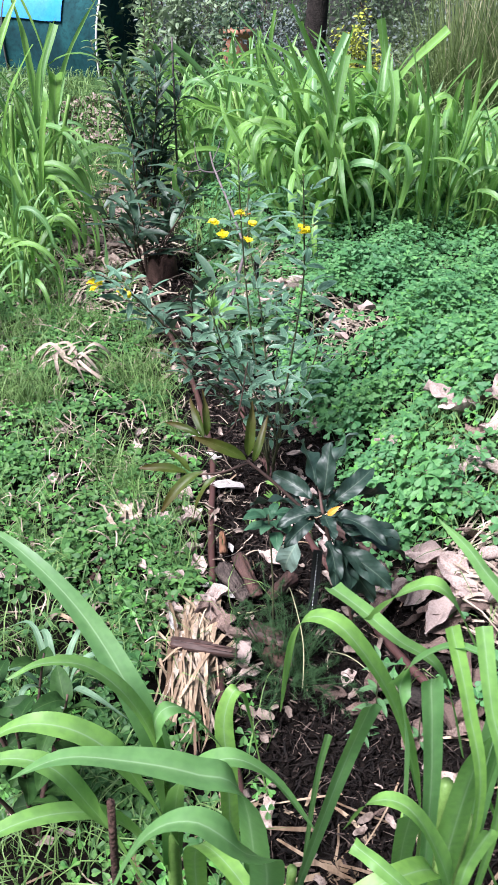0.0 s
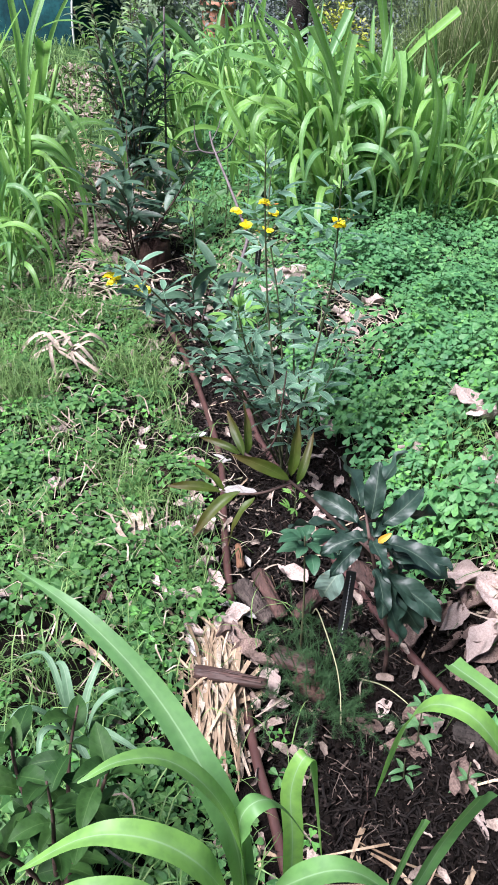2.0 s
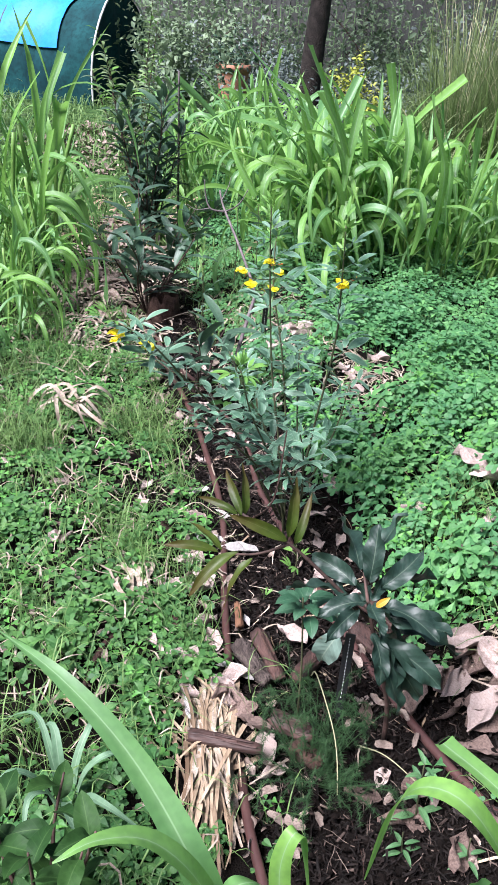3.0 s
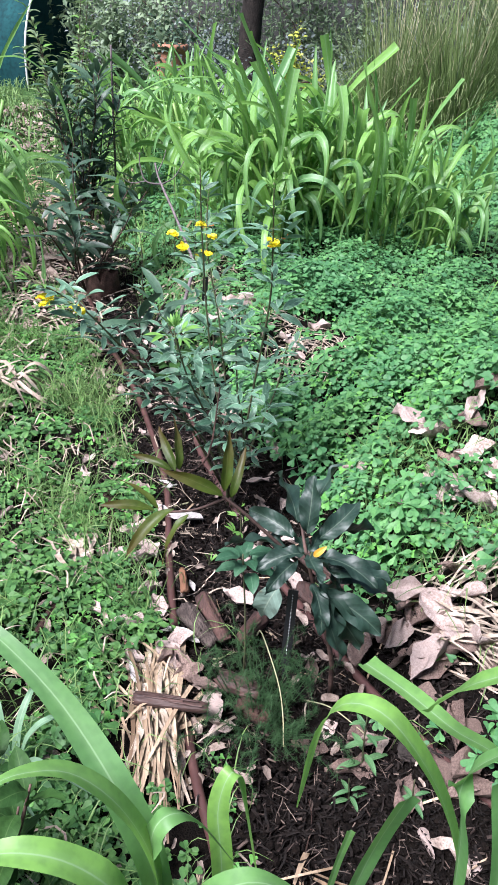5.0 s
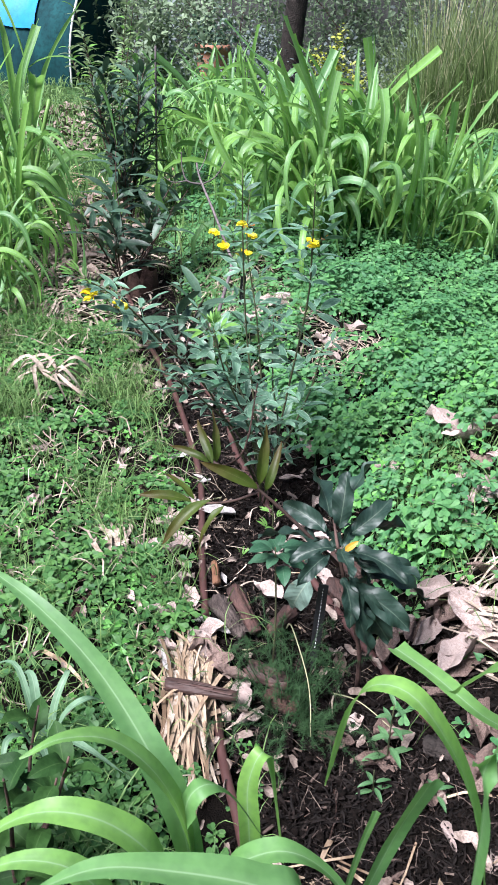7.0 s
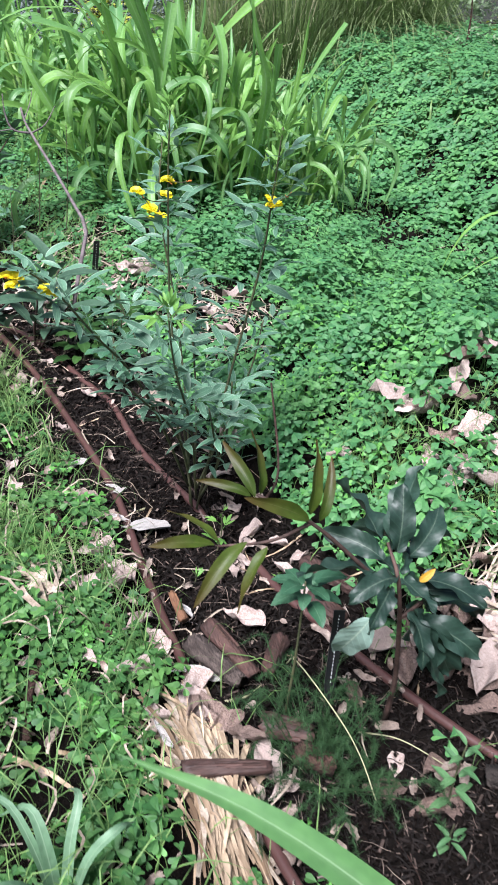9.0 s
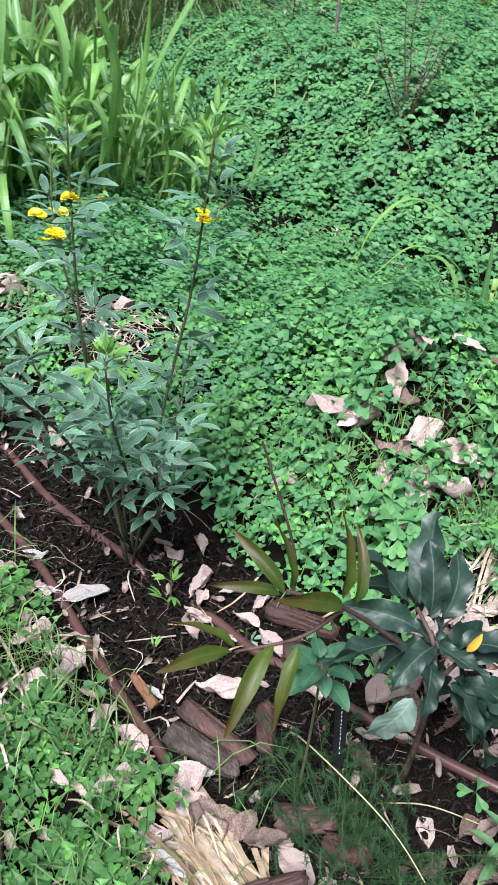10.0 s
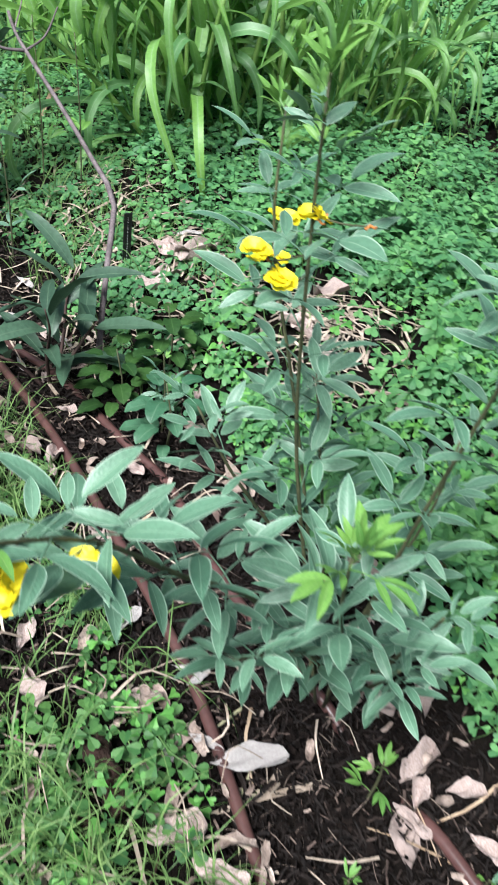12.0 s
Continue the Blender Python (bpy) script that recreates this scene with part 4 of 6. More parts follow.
# curled bleached tuft
r = random.Random(9)
c = Vector((-0.66, 2.80, float(height(-0.66, 2.80))))
dead = tagged(empty("dead_grass_tuft", c), "curled bleached tuft of dead grass on clover", "dead grass")
for i in range(17):
    a, l = r.uniform(0, 6.28), r.uniform(0.1, 0.2)
    x, y = r.uniform(-0.05, 0.05), r.uniform(-0.06, 0.06)
    part("strip", ribbon([(x, y, 0.07 + r.uniform(0, 0.04)), (x + l * 0.5 * math.cos(a), y + l * 0.5 * math.sin(a), r.uniform(0.08, 0.14)), (x + l * math.cos(a + 0.3), y + l * math.sin(a + 0.3), 0.05),
                          (x + l * 0.9 * math.cos(a + 0.6), y + l * 0.9 * math.sin(a + 0.6), 0.005)], 0.022, n=10, fold=0.4, twist=r.uniform(-2, 2), across=1, seed=i), BLEACHED, dead)


def rod(name, pts, r0, r1, mat, label, category, knots=0.1, sides=7, group=""):
    return thing(name, tube(pts, r0, r1, n=14, sides=sides, knots=knots, seed=len(bpy.data.objects)), mat, label, category, group)





def log(a, b, radius, label, seed, name="log", group="logs beside the bed", mat=LOG_BARK):
    """A chunk of wood with flaking bark plates and broken ends."""
    r = random.Random(seed)
    ob = empty(name, a)
    tagged(ob, label, name, group)
    a, b = Vector(a), Vector(b)
    d = b - a
    p = [(d * k + Vector((r.uniform(-1, 1), r.uniform(-1, 1), r.uniform(-1, 1))) * radius * 0.12)[:] for k in (0, 0.33, 0.66, 1)]
    g, rings, sides = Geo(), 12, 26
    y = d.normalized()
    u = y.cross(Vector((0, 0, 1))).normalized()
    w = u.cross(y)
    ridge = [1 + r.uniform(-0.16, 0.12) for k in range(sides)]
    for i in range(rings + 1):
        c = d * (i / rings)
        for k in range(sides):
            th = 2 * math.pi * k / sides + 0.15 * math.sin(i * 0.6 + seed)
            q = radius * ridge[k] * (1 + 0.05 * math.sin(i * 0.9 + k * 0.5)) * (1.15 - 0.3 * i / rings) * (0.93 if i in (0, rings) else 1.0)
            end = (r.uniform(-0.3, 0.3) * radius if i in (0, rings) else 0)
            g.v.append((c + (u * math.cos(th) + w * math.sin(th) * 0.85) * q + y * end)[:])
            g.uv.append((k / sides, i / rings))
    g.f = [(i * sides + k, i * sides + (k + 1) % sides, (i + 1) * sides + (k + 1) % sides, (i + 1) * sides + k) for i in range(rings) for k in range(sides)]
    g.f += [tuple(range(sides))[::-1], tuple(rings * sides + k for k in range(sides))]
    core = part("core", g.mesh("core", mat, True), mat, ob)
    side = d.cross(Vector((0, 0, 1))).normalized()
    for k in range(4):
        o = side * radius * r.uniform(-0.8, 0.8)
        o.z = math.sqrt(max(0, radius ** 2 - o.length ** 2)) * 1.0
        s = r.uniform(0, 0.4)
        part("bark_plate", ribbon([(d * s + o)[:], (d * (s + 0.25) + o * 1.06)[:], (d * (s + 0.55) + o * 1.02)[:]], radius * r.uniform(0.25, 0.5), n=8, fold=-0.4, cut=True, wave=0.1, seed=seed + k), BARK if k % 2 and mat is LOG_BARK else mat, core)
    return ob


log((-0.034, 1.722, 0.020), (0.036, 1.600, 0.022), 0.021, "broken grey-brown log with cracked bark on mulch", 3, mat=GREY_BARK)
log((0.006, 1.752, 0.034), (0.060, 1.600, 0.036), 0.0165, "split log with smooth red-brown bark lying against another", 8)
log((0.150, 1.695, 0.020), (0.095, 1.615, 0.022), 0.019, "short dark log beside the plant label", 14)
log((0.045, 1.497, 0.022), (0.128, 1.452, 0.024), 0.021, "dark rotten log under the feathery herb", 52, mat=STICK_BARK)
log((0.090, 1.428, 0.020), (0.142, 1.378, 0.022), 0.020, "short dark rotten log under the feathery herb", 55, mat=BARK)
log((0.275, 1.905, 0.035), (0.365, 1.79, 0.035), 0.021, "red-brown log at the edge of clover", 23)
log((0.255, 1.80, 0.022), (0.30, 1.72, 0.025), 0.022, "short red-brown chunk of wood beside a pipe", 27)
log((0.40, 1.30, 0.035), (0.58, 1.22, 0.05), 0.018, "dark rotting branch under dead leaves", 19, mat=DARK_BARK)
log((-0.128, 1.400, 0.066), (0.018, 1.378, 0.060), 0.0145, "short smooth dark brown stick lying on straw", 33, "stick", "", STICK_BARK)
log((-0.036, 1.785, 0.020), (-0.046, 1.865, 0.026), 0.0095, "split orange piece of wood on mulch", 41, "wood_splinter", "", RAW_WOOD)
g = Geo()
r = random.Random(11)
jag = [r.uniform(-0.02, 0.03) for k in range(20)]
for j, (q, z) in enumerate(((0.085, -0.03), (0.078, 0.02), (0.072, 0.07), (0.066, 0.115), (0.050, 0.112), (0.034, 0.05), (0.0, 0.035))):
    for k in range(20):
        a = k * math.pi / 10
        w = q * (1 + 0.10 * math.sin(3 * a + 1) + 0.08 * math.sin(7 * a))
        g.v.append((-0.48 + w * math.cos(a), 3.95 + w * math.sin(a), z + (jag[k] if j in (3, 4) else 0)))
        g.uv.append((k / 20, j / 6))
g.f = [(j * 20 + k, j * 20 + (k + 1) % 20, (j + 1) * 20 + (k + 1) % 20, (j + 1) * 20 + k) for j in range(6) for k in range(20)]
thing("tree_stump", g, BARK, "low hollow broken stump with dark bark in the bed", "stump")
for i in range(26):
    y = rnd.uniform(0.9, 3.4)
    x = float(np.interp(y, *BED)) + rnd.uniform(-0.3, 0.35)
    a, l = rnd.uniform(0, 6.28), rnd.uniform(0.06, 0.2)
    rod("twig", on_ground([(x, y), (x + l * 0.5 * math.cos(a), y + l * 0.5 * math.sin(a)), (x + l * math.cos(a + 0.2), y + l * math.sin(a + 0.2))], 0.012), rnd.uniform(0.0015, 0.004), 0.001, rnd.choice((TWIG, BARK, PALE_STEM)),
        "thin bare twig lying on the mulch", "twig", 0.1, 5, "twigs on the bed")
rod("bark_piece", on_ground([(-0.275, 2.21), (-0.262, 2.15), (-0.25, 2.09)], 0.02), 0.022, 0.016, BARK, "dark rotten piece of bark among clover", "bark", 0.25, 9)
rod("bark_piece", on_ground([(-0.30, 2.10), (-0.295, 2.05), (-0.29, 2.01)], 0.015), 0.012, 0.009, BARK, "small dark bark piece among clover", "bark", 0.25, 7)
rod("bark_piece", on_ground([(-0.205, 1.84), (-0.198, 1.80), (-0.196, 1.765)], 0.03), 0.014, 0.010, BARK, "dark crumbling bark piece among grass", "bark", 0.25, 7)
rod("stick", on_ground([(-0.33, 1.72), (-0.36, 1.62), (-0.37, 1.52)], 0.02), 0.011, 0.008, BARK, "dark stick among clover and grass", "stick")

# dead grey branch pushed into the bed
branch = empty("dead_branch", (-0.125, 3.16, 0.02))
tagged(branch, "bare grey forked branch standing in the bed", "branch")
o = Vector((-0.125, 3.16, 0.02))
for name, pts, r0, r1 in (("stem", [(-0.13, 3.15, 0.0), (-0.105, 3.22, 0.13), (-0.07, 3.31, 0.26), (-0.045, 3.385, 0.345), (-0.075, 3.49, 0.40), (-0.13, 3.65, 0.48), (-0.194, 3.815, 0.565), (-0.215, 3.87, 0.60), (-0.225, 3.89, 0.64)], 0.0085, 0.004),
                          ("fork", [(-0.194, 3.815, 0.565), (-0.26, 3.82, 0.575), (-0.285, 3.84, 0.63), (-0.29, 3.85, 0.69)], 0.0045, 0.002), ("fork", [(-0.194, 3.815, 0.565), (-0.14, 3.86, 0.59), (-0.10, 3.90, 0.65)], 0.004, 0.0018),
                          ("fork", [(-0.215, 3.87, 0.60), (-0.19, 3.92, 0.65), (-0.18, 3.95, 0.69)], 0.003, 0.001), ("fork", [(-0.26, 3.82, 0.575), (-0.32, 3.80, 0.57), (-0.36, 3.80, 0.59)], 0.003, 0.001)):
    part(name, tube([(Vector(p) - o)[:] for p in pts], r0, r1, n=14, sides=6, knots=0.08), TWIG, branch)


def plant_label(at, turn, lean, tall=0.15):
    ob = empty("plant_label", at)
    ob.rotation_euler = (radians(lean), 0, radians(turn))
    tagged(ob, "narrow black plastic plant label with white writing", "plant label", "plant labels")
    g = Geo()
    w, d = 0.011, 0.0012
    v = [(x, y, z) for y in (-d, d) for x, z in ((-w * 0.3, -0.02), (w * 0.3, -0.02), (w, 0.03), (w, tall), (-w, tall), (-w, 0.03))]
    g.add(v, [(0, 1, 2, 3, 4, 5), (11, 10, 9, 8, 7, 6)] + [(i + 6, (i + 1) % 6 + 6, (i + 1) % 6, i) for i in range(6)])
    tag = part("tag", g.mesh("tag", BLACK, False), BLACK, ob)
    r = random.Random(4)
    z = tall - 0.01
    while z > 0.04:
        l = r.uniform(0.002, 0.006)
        g = Geo()
        g.add([(-0.0009, -d - 0.0005, z), (0.0007, -d - 0.0005, z), (0.0007, -d - 0.0005, z - l), (-0.0009, -d - 0.0005, z - l)], [(0, 1, 2, 3)])
        part("print_bar", g, WHITE, tag, "white print bar")
        z -= l + 0.004


plant_label((0.19, 1.53, 0.02), -12, -14, 0.19)
plant_label((0.0, 3.50, 0.085), 10, 8, 0.19)


# ---- tall broad-bladed grass ----
def blade_line(length, rise, droop, n=7, side=0.0):
    pts, p, a = [], [0.0, 0.0, 0.0], rise
    for i in range(n):
        pts.append(tuple(p))
        v = (i + 0.5) / n
        a = rise - droop * (0.35 * v + 0.65 * step(0.25, 0.8, v))
        p = [p[0] + math.cos(a) * length / n, p[1] + side * v * length / n, p[2] + math.sin(a) * length / n]
    return pts + [tuple(p)]


r = random.Random(77)
ARCHED = [ribbon(blade_line(r.uniform(0.55, 0.90), radians(r.uniform(46, 74)), radians(r.uniform(135, 175)), n=9, side=r.uniform(-0.35, 0.35)), r.uniform(0.050, 0.074), n=18, fold=0.22, twist=r.uniform(-1.3, 1.3), wave=0.05, seed=i, cut=i == 4).mesh("leaf", SORGHUM) for i in range(14)]
STRAIGHT = [ribbon(blade_line(r.uniform(0.34, 0.48), radians(r.uniform(72, 86)), radians(r.uniform(5, 55)), side=r.uniform(-0.2, 0.2)), r.uniform(0.046, 0.066), n=12, fold=0.4, twist=r.uniform(-0.8, 0.8), wave=0.03, cut=i < 2, seed=i + 50).mesh("leaf", SORGHUM) for i in range(9)]
STEMS = [tube([(0, 0, -0.02), (0.01 * k, 0.006, 0.25), (0.03 * k, -0.01, 0.5)], 0.0085, 0.007, n=10, sides=8, knots=0.06, seed=k).mesh("stem", SORGHUM_STEM) for k in (-2, -1, 1, 2)]


def tall_grass(x, y, tall, seed, group, label="tall clump-forming grass with broad arching bright green blades", low=0.06, centre=None, wide=0.8, erect=2):
    r = random.Random(seed)
    ob = empty("tall_grass", (x, y, float(height(x, y))))
    tagged(ob, label, "grass", group)
    lean = Matrix.Rotation(r.gauss(0, 0.12), 4, "X") @ Matrix.Rotation(r.gauss(0, 0.12), 4, "Y")
    if centre:
        out = Vector((x - centre[0], y - centre[1], 0))
        lean = Matrix.Rotation(min(0.5, out.length * 0.45) * r.uniform(0.5, 1.2), 4, Vector((-out.y, out.x, 0)).normalized()) @ lean
    s = tall / 1.0
    part("stem", r.choice(STEMS), SORGHUM_STEM, ob, at=lean @ Matrix.Scale(s, 4))
    az = r.uniform(0, 6.28)
    n = r.randint(6, 8)
    for i in range(n):
        h = lerp(low, 0.48, i / (n - 1)) * s
        az += math.pi + r.gauss(0, 0.45)
        top = i >= n - erect and (i == n - 1 or r.random() < 0.7)
        me = r.choice(STRAIGHT if top or r.random() < 0.06 else ARCHED)
        k = s * (r.uniform(0.75, 1.05) if i else 0.7)
        part("leaf", me, SORGHUM, ob, at=lean @ Matrix.Translation((0, 0, h)) @ Matrix.Rotation(az, 4, "Z") @ Matrix.Diagonal((k, k * wide, k, 1)))
    return ob


r = random.Random(31)
for i in range(60):
    y = lerp(4.25, 5.4, r.random())
    x = lerp(0.2, 1.42, r.random()) + (y - 4.4) * -0.25
    tall_grass(x, y, lerp(1.12, 0.86, step(0.4, 1.3, x)) * r.uniform(0.86, 1.1), 100 + i, "grass stand beside the clover", centre=(0.75, 4.75), wide=1.08, erect=1)
for i in range(34):
    y = r.uniform(5.2, 7.8)
    tall_grass(lerp(-0.45, 0.7, r.random()) - (y - 5) * 0.16, y, r.uniform(0.85, 1.05), 200 + i, "grass stand beside the clover", centre=(0.2, 6.0), wide=1.0, erect=1)
for x, y, tall in ((0.45, 4.6, 1.35), (0.30, 4.7, 1.25), (0.95, 4.45, 1.05)):
    tall_grass(x, y, tall, int(x * 1000), "grass stand beside the clover", wide=0.7, erect=4)
for x, y, tall in ((-1.20, 4.35, 1.5), (-1.12, 4.28, 1.55), (-1.08, 4.40, 1.3), (-1.26, 4.25, 1.5), (-1.17, 4.5, 1.5), (-1.33, 4.4, 1.4), (-1.10, 4.12, 1.15)):
    tall_grass(x, y, tall, int(-x * 1000 + y * 10), "grass stand beside the shrubs", low=0.05, wide=0.75, erect=4)
for x, y, tall in ((-1.10, 3.35, 0.72), (-1.04, 3.45, 0.62), (-1.18, 3.2, 0.75), (-1.12, 3.6, 0.75), (-1.03, 3.75, 0.7), (-1.2, 3.4, 0.8), (-1.0, 3.55, 0.5), (-1.06, 3.95, 0.75), (-1.06, 3.12, 0.5), (-1.0, 3.9, 0.6), (-1.25, 3.05, 0.7)):
    tall_grass(x, y, tall, int(-x * 100 + y * 10), "grass stand beside the shrubs", low=0.05, wide=0.95)
for i in range(32):
    y = r.uniform(3.5, 5.6)
    tall_grass(r.uniform(-1.6, -1.08) - (y - 4.2) * 0.1, y, r.uniform(0.62, 0.9), 300 + i, "grass stand beside the shrubs", wide=0.6, erect=2)
STAND_CUT = (
    (0.036, True, (0.40, 4.30, 0.30), (0.33, 4.12, 0.76), (0.22, 4.05, 1.02), (0.117, 4.0, 1.23)),
    (0.033, True, (0.42, 4.30, 0.30), (0.345, 4.12, 0.74), (0.25, 4.08, 0.98), (0.16, 4.05, 1.16)),
    (0.026, True, (0.38, 4.30, 0.40), (0.30, 4.05, 0.80), (0.10, 4.0, 0.99), (-0.127, 4.0, 1.20)),
    (0.029, True, (0.36, 4.35, 0.30), (0.20, 4.05, 0.62), (-0.05, 3.98, 0.755), (-0.29, 3.95, 0.825)),
    (0.032, False, (0.36, 4.35, 0.45), (0.10, 4.1, 0.92), (-0.12, 4.0, 0.97), (-0.26, 3.96, 0.93), (-0.36, 3.92, 0.86)),
    (0.035, True, (0.80, 4.25, 0.30), (0.78, 4.05, 0.72), (0.70, 4.0, 0.93), (0.655, 4.0, 1.07)),
    (0.033, True, (0.86, 4.30, 0.25), (0.84, 4.2, 0.70), (0.78, 4.2, 0.90), (0.734, 4.2, 1.01)),
    (0.030, True, (0.90, 4.35, 0.25), (0.96, 4.22, 0.60), (1.05, 4.2, 0.83), (1.16, 4.2, 1.01)),
    (0.029, False, (0.95, 4.35, 0.25), (1.02, 4.22, 0.62), (1.14, 4.2, 0.82), (1.27, 4.2, 0.93)),
    (0.030, False, (1.20, 4.35, 0.15), (1.28, 4.28, 0.50), (1.42, 4.25, 0.60), (1.60, 4.22, 0.58), (1.74, 4.20, 0.46)),
    (0.029, False, (1.22, 4.38, 0.15), (1.30, 4.34, 0.42), (1.46, 4.32, 0.48), (1.62, 4.30, 0.34)),
)
TUFT = (
    (0.026, False, (1.2, 2.35, 0.15), (1.16, 2.40, 0.55), (1.0, 2.48, 0.69), (0.88, 2.50, 0.64), (0.82, 2.52, 0.45)),
    (0.026, False, (1.2, 2.35, 0.15), (1.14, 2.40, 0.48), (0.99, 2.45, 0.58), (0.86, 2.47, 0.50)),
    (0.040, False, (1.18, 2.32, 0.15), (1.12, 2.30, 0.42), (1.085, 2.29, 0.64)),
    (0.030, False, (1.21, 2.35, 0.15), (1.28, 2.38, 0.5), (1.40, 2.42, 0.55), (1.5, 2.44, 0.4)),
    (0.024, False, (1.2, 2.37, 0.15), (1.2, 2.5, 0.45), (1.18, 2.62, 0.48), (1.15, 2.7, 0.35)),
)
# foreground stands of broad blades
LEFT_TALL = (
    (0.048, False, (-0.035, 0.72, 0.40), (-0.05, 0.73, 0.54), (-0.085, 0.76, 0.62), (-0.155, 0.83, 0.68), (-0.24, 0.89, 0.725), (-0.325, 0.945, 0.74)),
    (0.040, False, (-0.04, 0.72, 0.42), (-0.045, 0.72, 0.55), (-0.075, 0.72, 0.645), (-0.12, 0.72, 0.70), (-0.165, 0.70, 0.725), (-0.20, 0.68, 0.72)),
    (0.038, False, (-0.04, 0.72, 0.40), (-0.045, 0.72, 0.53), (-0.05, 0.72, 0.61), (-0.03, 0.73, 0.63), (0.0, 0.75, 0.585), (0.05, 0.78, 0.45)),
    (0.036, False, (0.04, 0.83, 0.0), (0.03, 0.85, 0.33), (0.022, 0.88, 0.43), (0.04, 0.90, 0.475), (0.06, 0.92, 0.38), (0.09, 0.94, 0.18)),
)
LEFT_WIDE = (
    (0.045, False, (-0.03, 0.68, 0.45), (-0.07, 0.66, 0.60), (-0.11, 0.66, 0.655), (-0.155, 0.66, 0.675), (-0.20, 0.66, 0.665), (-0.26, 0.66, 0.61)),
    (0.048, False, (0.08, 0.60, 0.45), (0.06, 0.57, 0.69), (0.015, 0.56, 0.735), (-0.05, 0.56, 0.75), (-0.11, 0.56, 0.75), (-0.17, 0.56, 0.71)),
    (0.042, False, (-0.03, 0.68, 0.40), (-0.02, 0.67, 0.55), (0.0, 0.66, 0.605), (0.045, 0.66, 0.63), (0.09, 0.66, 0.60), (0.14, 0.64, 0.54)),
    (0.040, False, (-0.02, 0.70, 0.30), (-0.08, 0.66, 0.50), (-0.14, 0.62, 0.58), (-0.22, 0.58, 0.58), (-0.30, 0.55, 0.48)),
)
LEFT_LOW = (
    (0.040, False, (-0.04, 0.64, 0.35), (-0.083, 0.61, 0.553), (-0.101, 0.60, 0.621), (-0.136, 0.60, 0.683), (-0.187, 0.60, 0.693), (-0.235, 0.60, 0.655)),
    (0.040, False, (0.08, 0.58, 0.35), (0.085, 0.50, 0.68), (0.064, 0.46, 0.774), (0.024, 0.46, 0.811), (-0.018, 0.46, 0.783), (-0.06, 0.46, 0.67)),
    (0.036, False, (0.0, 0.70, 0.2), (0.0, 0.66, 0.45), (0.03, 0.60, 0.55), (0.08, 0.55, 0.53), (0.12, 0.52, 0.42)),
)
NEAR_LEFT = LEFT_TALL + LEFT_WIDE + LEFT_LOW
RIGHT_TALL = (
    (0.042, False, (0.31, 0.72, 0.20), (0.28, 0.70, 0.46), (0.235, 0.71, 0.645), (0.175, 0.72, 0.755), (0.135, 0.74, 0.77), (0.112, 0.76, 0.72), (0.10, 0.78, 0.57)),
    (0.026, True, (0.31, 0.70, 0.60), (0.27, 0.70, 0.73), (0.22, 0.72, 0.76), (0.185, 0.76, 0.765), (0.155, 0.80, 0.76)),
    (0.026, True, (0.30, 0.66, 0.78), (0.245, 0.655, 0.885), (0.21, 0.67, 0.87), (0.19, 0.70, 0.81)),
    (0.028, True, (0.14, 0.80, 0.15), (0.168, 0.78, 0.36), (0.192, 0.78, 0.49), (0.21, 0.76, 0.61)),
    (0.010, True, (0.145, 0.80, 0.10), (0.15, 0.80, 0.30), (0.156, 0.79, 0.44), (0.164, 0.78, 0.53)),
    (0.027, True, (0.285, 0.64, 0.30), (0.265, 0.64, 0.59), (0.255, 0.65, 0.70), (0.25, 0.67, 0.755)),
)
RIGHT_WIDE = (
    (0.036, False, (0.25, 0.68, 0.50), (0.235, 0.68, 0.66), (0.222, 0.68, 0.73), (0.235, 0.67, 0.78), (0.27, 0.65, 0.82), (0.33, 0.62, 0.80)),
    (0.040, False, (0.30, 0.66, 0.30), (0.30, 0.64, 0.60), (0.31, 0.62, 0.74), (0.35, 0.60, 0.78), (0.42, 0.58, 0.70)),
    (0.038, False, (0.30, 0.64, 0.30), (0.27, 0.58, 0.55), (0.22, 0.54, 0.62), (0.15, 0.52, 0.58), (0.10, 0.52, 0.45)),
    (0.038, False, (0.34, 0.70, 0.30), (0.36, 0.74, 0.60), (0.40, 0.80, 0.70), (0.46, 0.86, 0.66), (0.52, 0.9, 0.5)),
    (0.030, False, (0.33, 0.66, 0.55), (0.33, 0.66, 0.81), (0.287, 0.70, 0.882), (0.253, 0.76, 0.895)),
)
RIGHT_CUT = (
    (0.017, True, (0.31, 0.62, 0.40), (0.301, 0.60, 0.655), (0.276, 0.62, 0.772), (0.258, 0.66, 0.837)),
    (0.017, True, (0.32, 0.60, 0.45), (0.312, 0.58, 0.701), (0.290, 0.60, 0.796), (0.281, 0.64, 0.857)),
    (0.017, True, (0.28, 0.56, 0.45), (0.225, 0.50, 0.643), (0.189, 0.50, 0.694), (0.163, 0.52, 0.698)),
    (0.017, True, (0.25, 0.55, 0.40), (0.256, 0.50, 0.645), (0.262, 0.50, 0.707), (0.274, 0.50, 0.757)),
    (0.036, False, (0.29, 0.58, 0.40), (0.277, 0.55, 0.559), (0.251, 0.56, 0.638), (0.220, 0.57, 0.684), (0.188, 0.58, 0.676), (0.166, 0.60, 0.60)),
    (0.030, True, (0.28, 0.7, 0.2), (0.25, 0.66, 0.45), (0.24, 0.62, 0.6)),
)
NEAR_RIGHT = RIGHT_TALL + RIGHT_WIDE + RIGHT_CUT
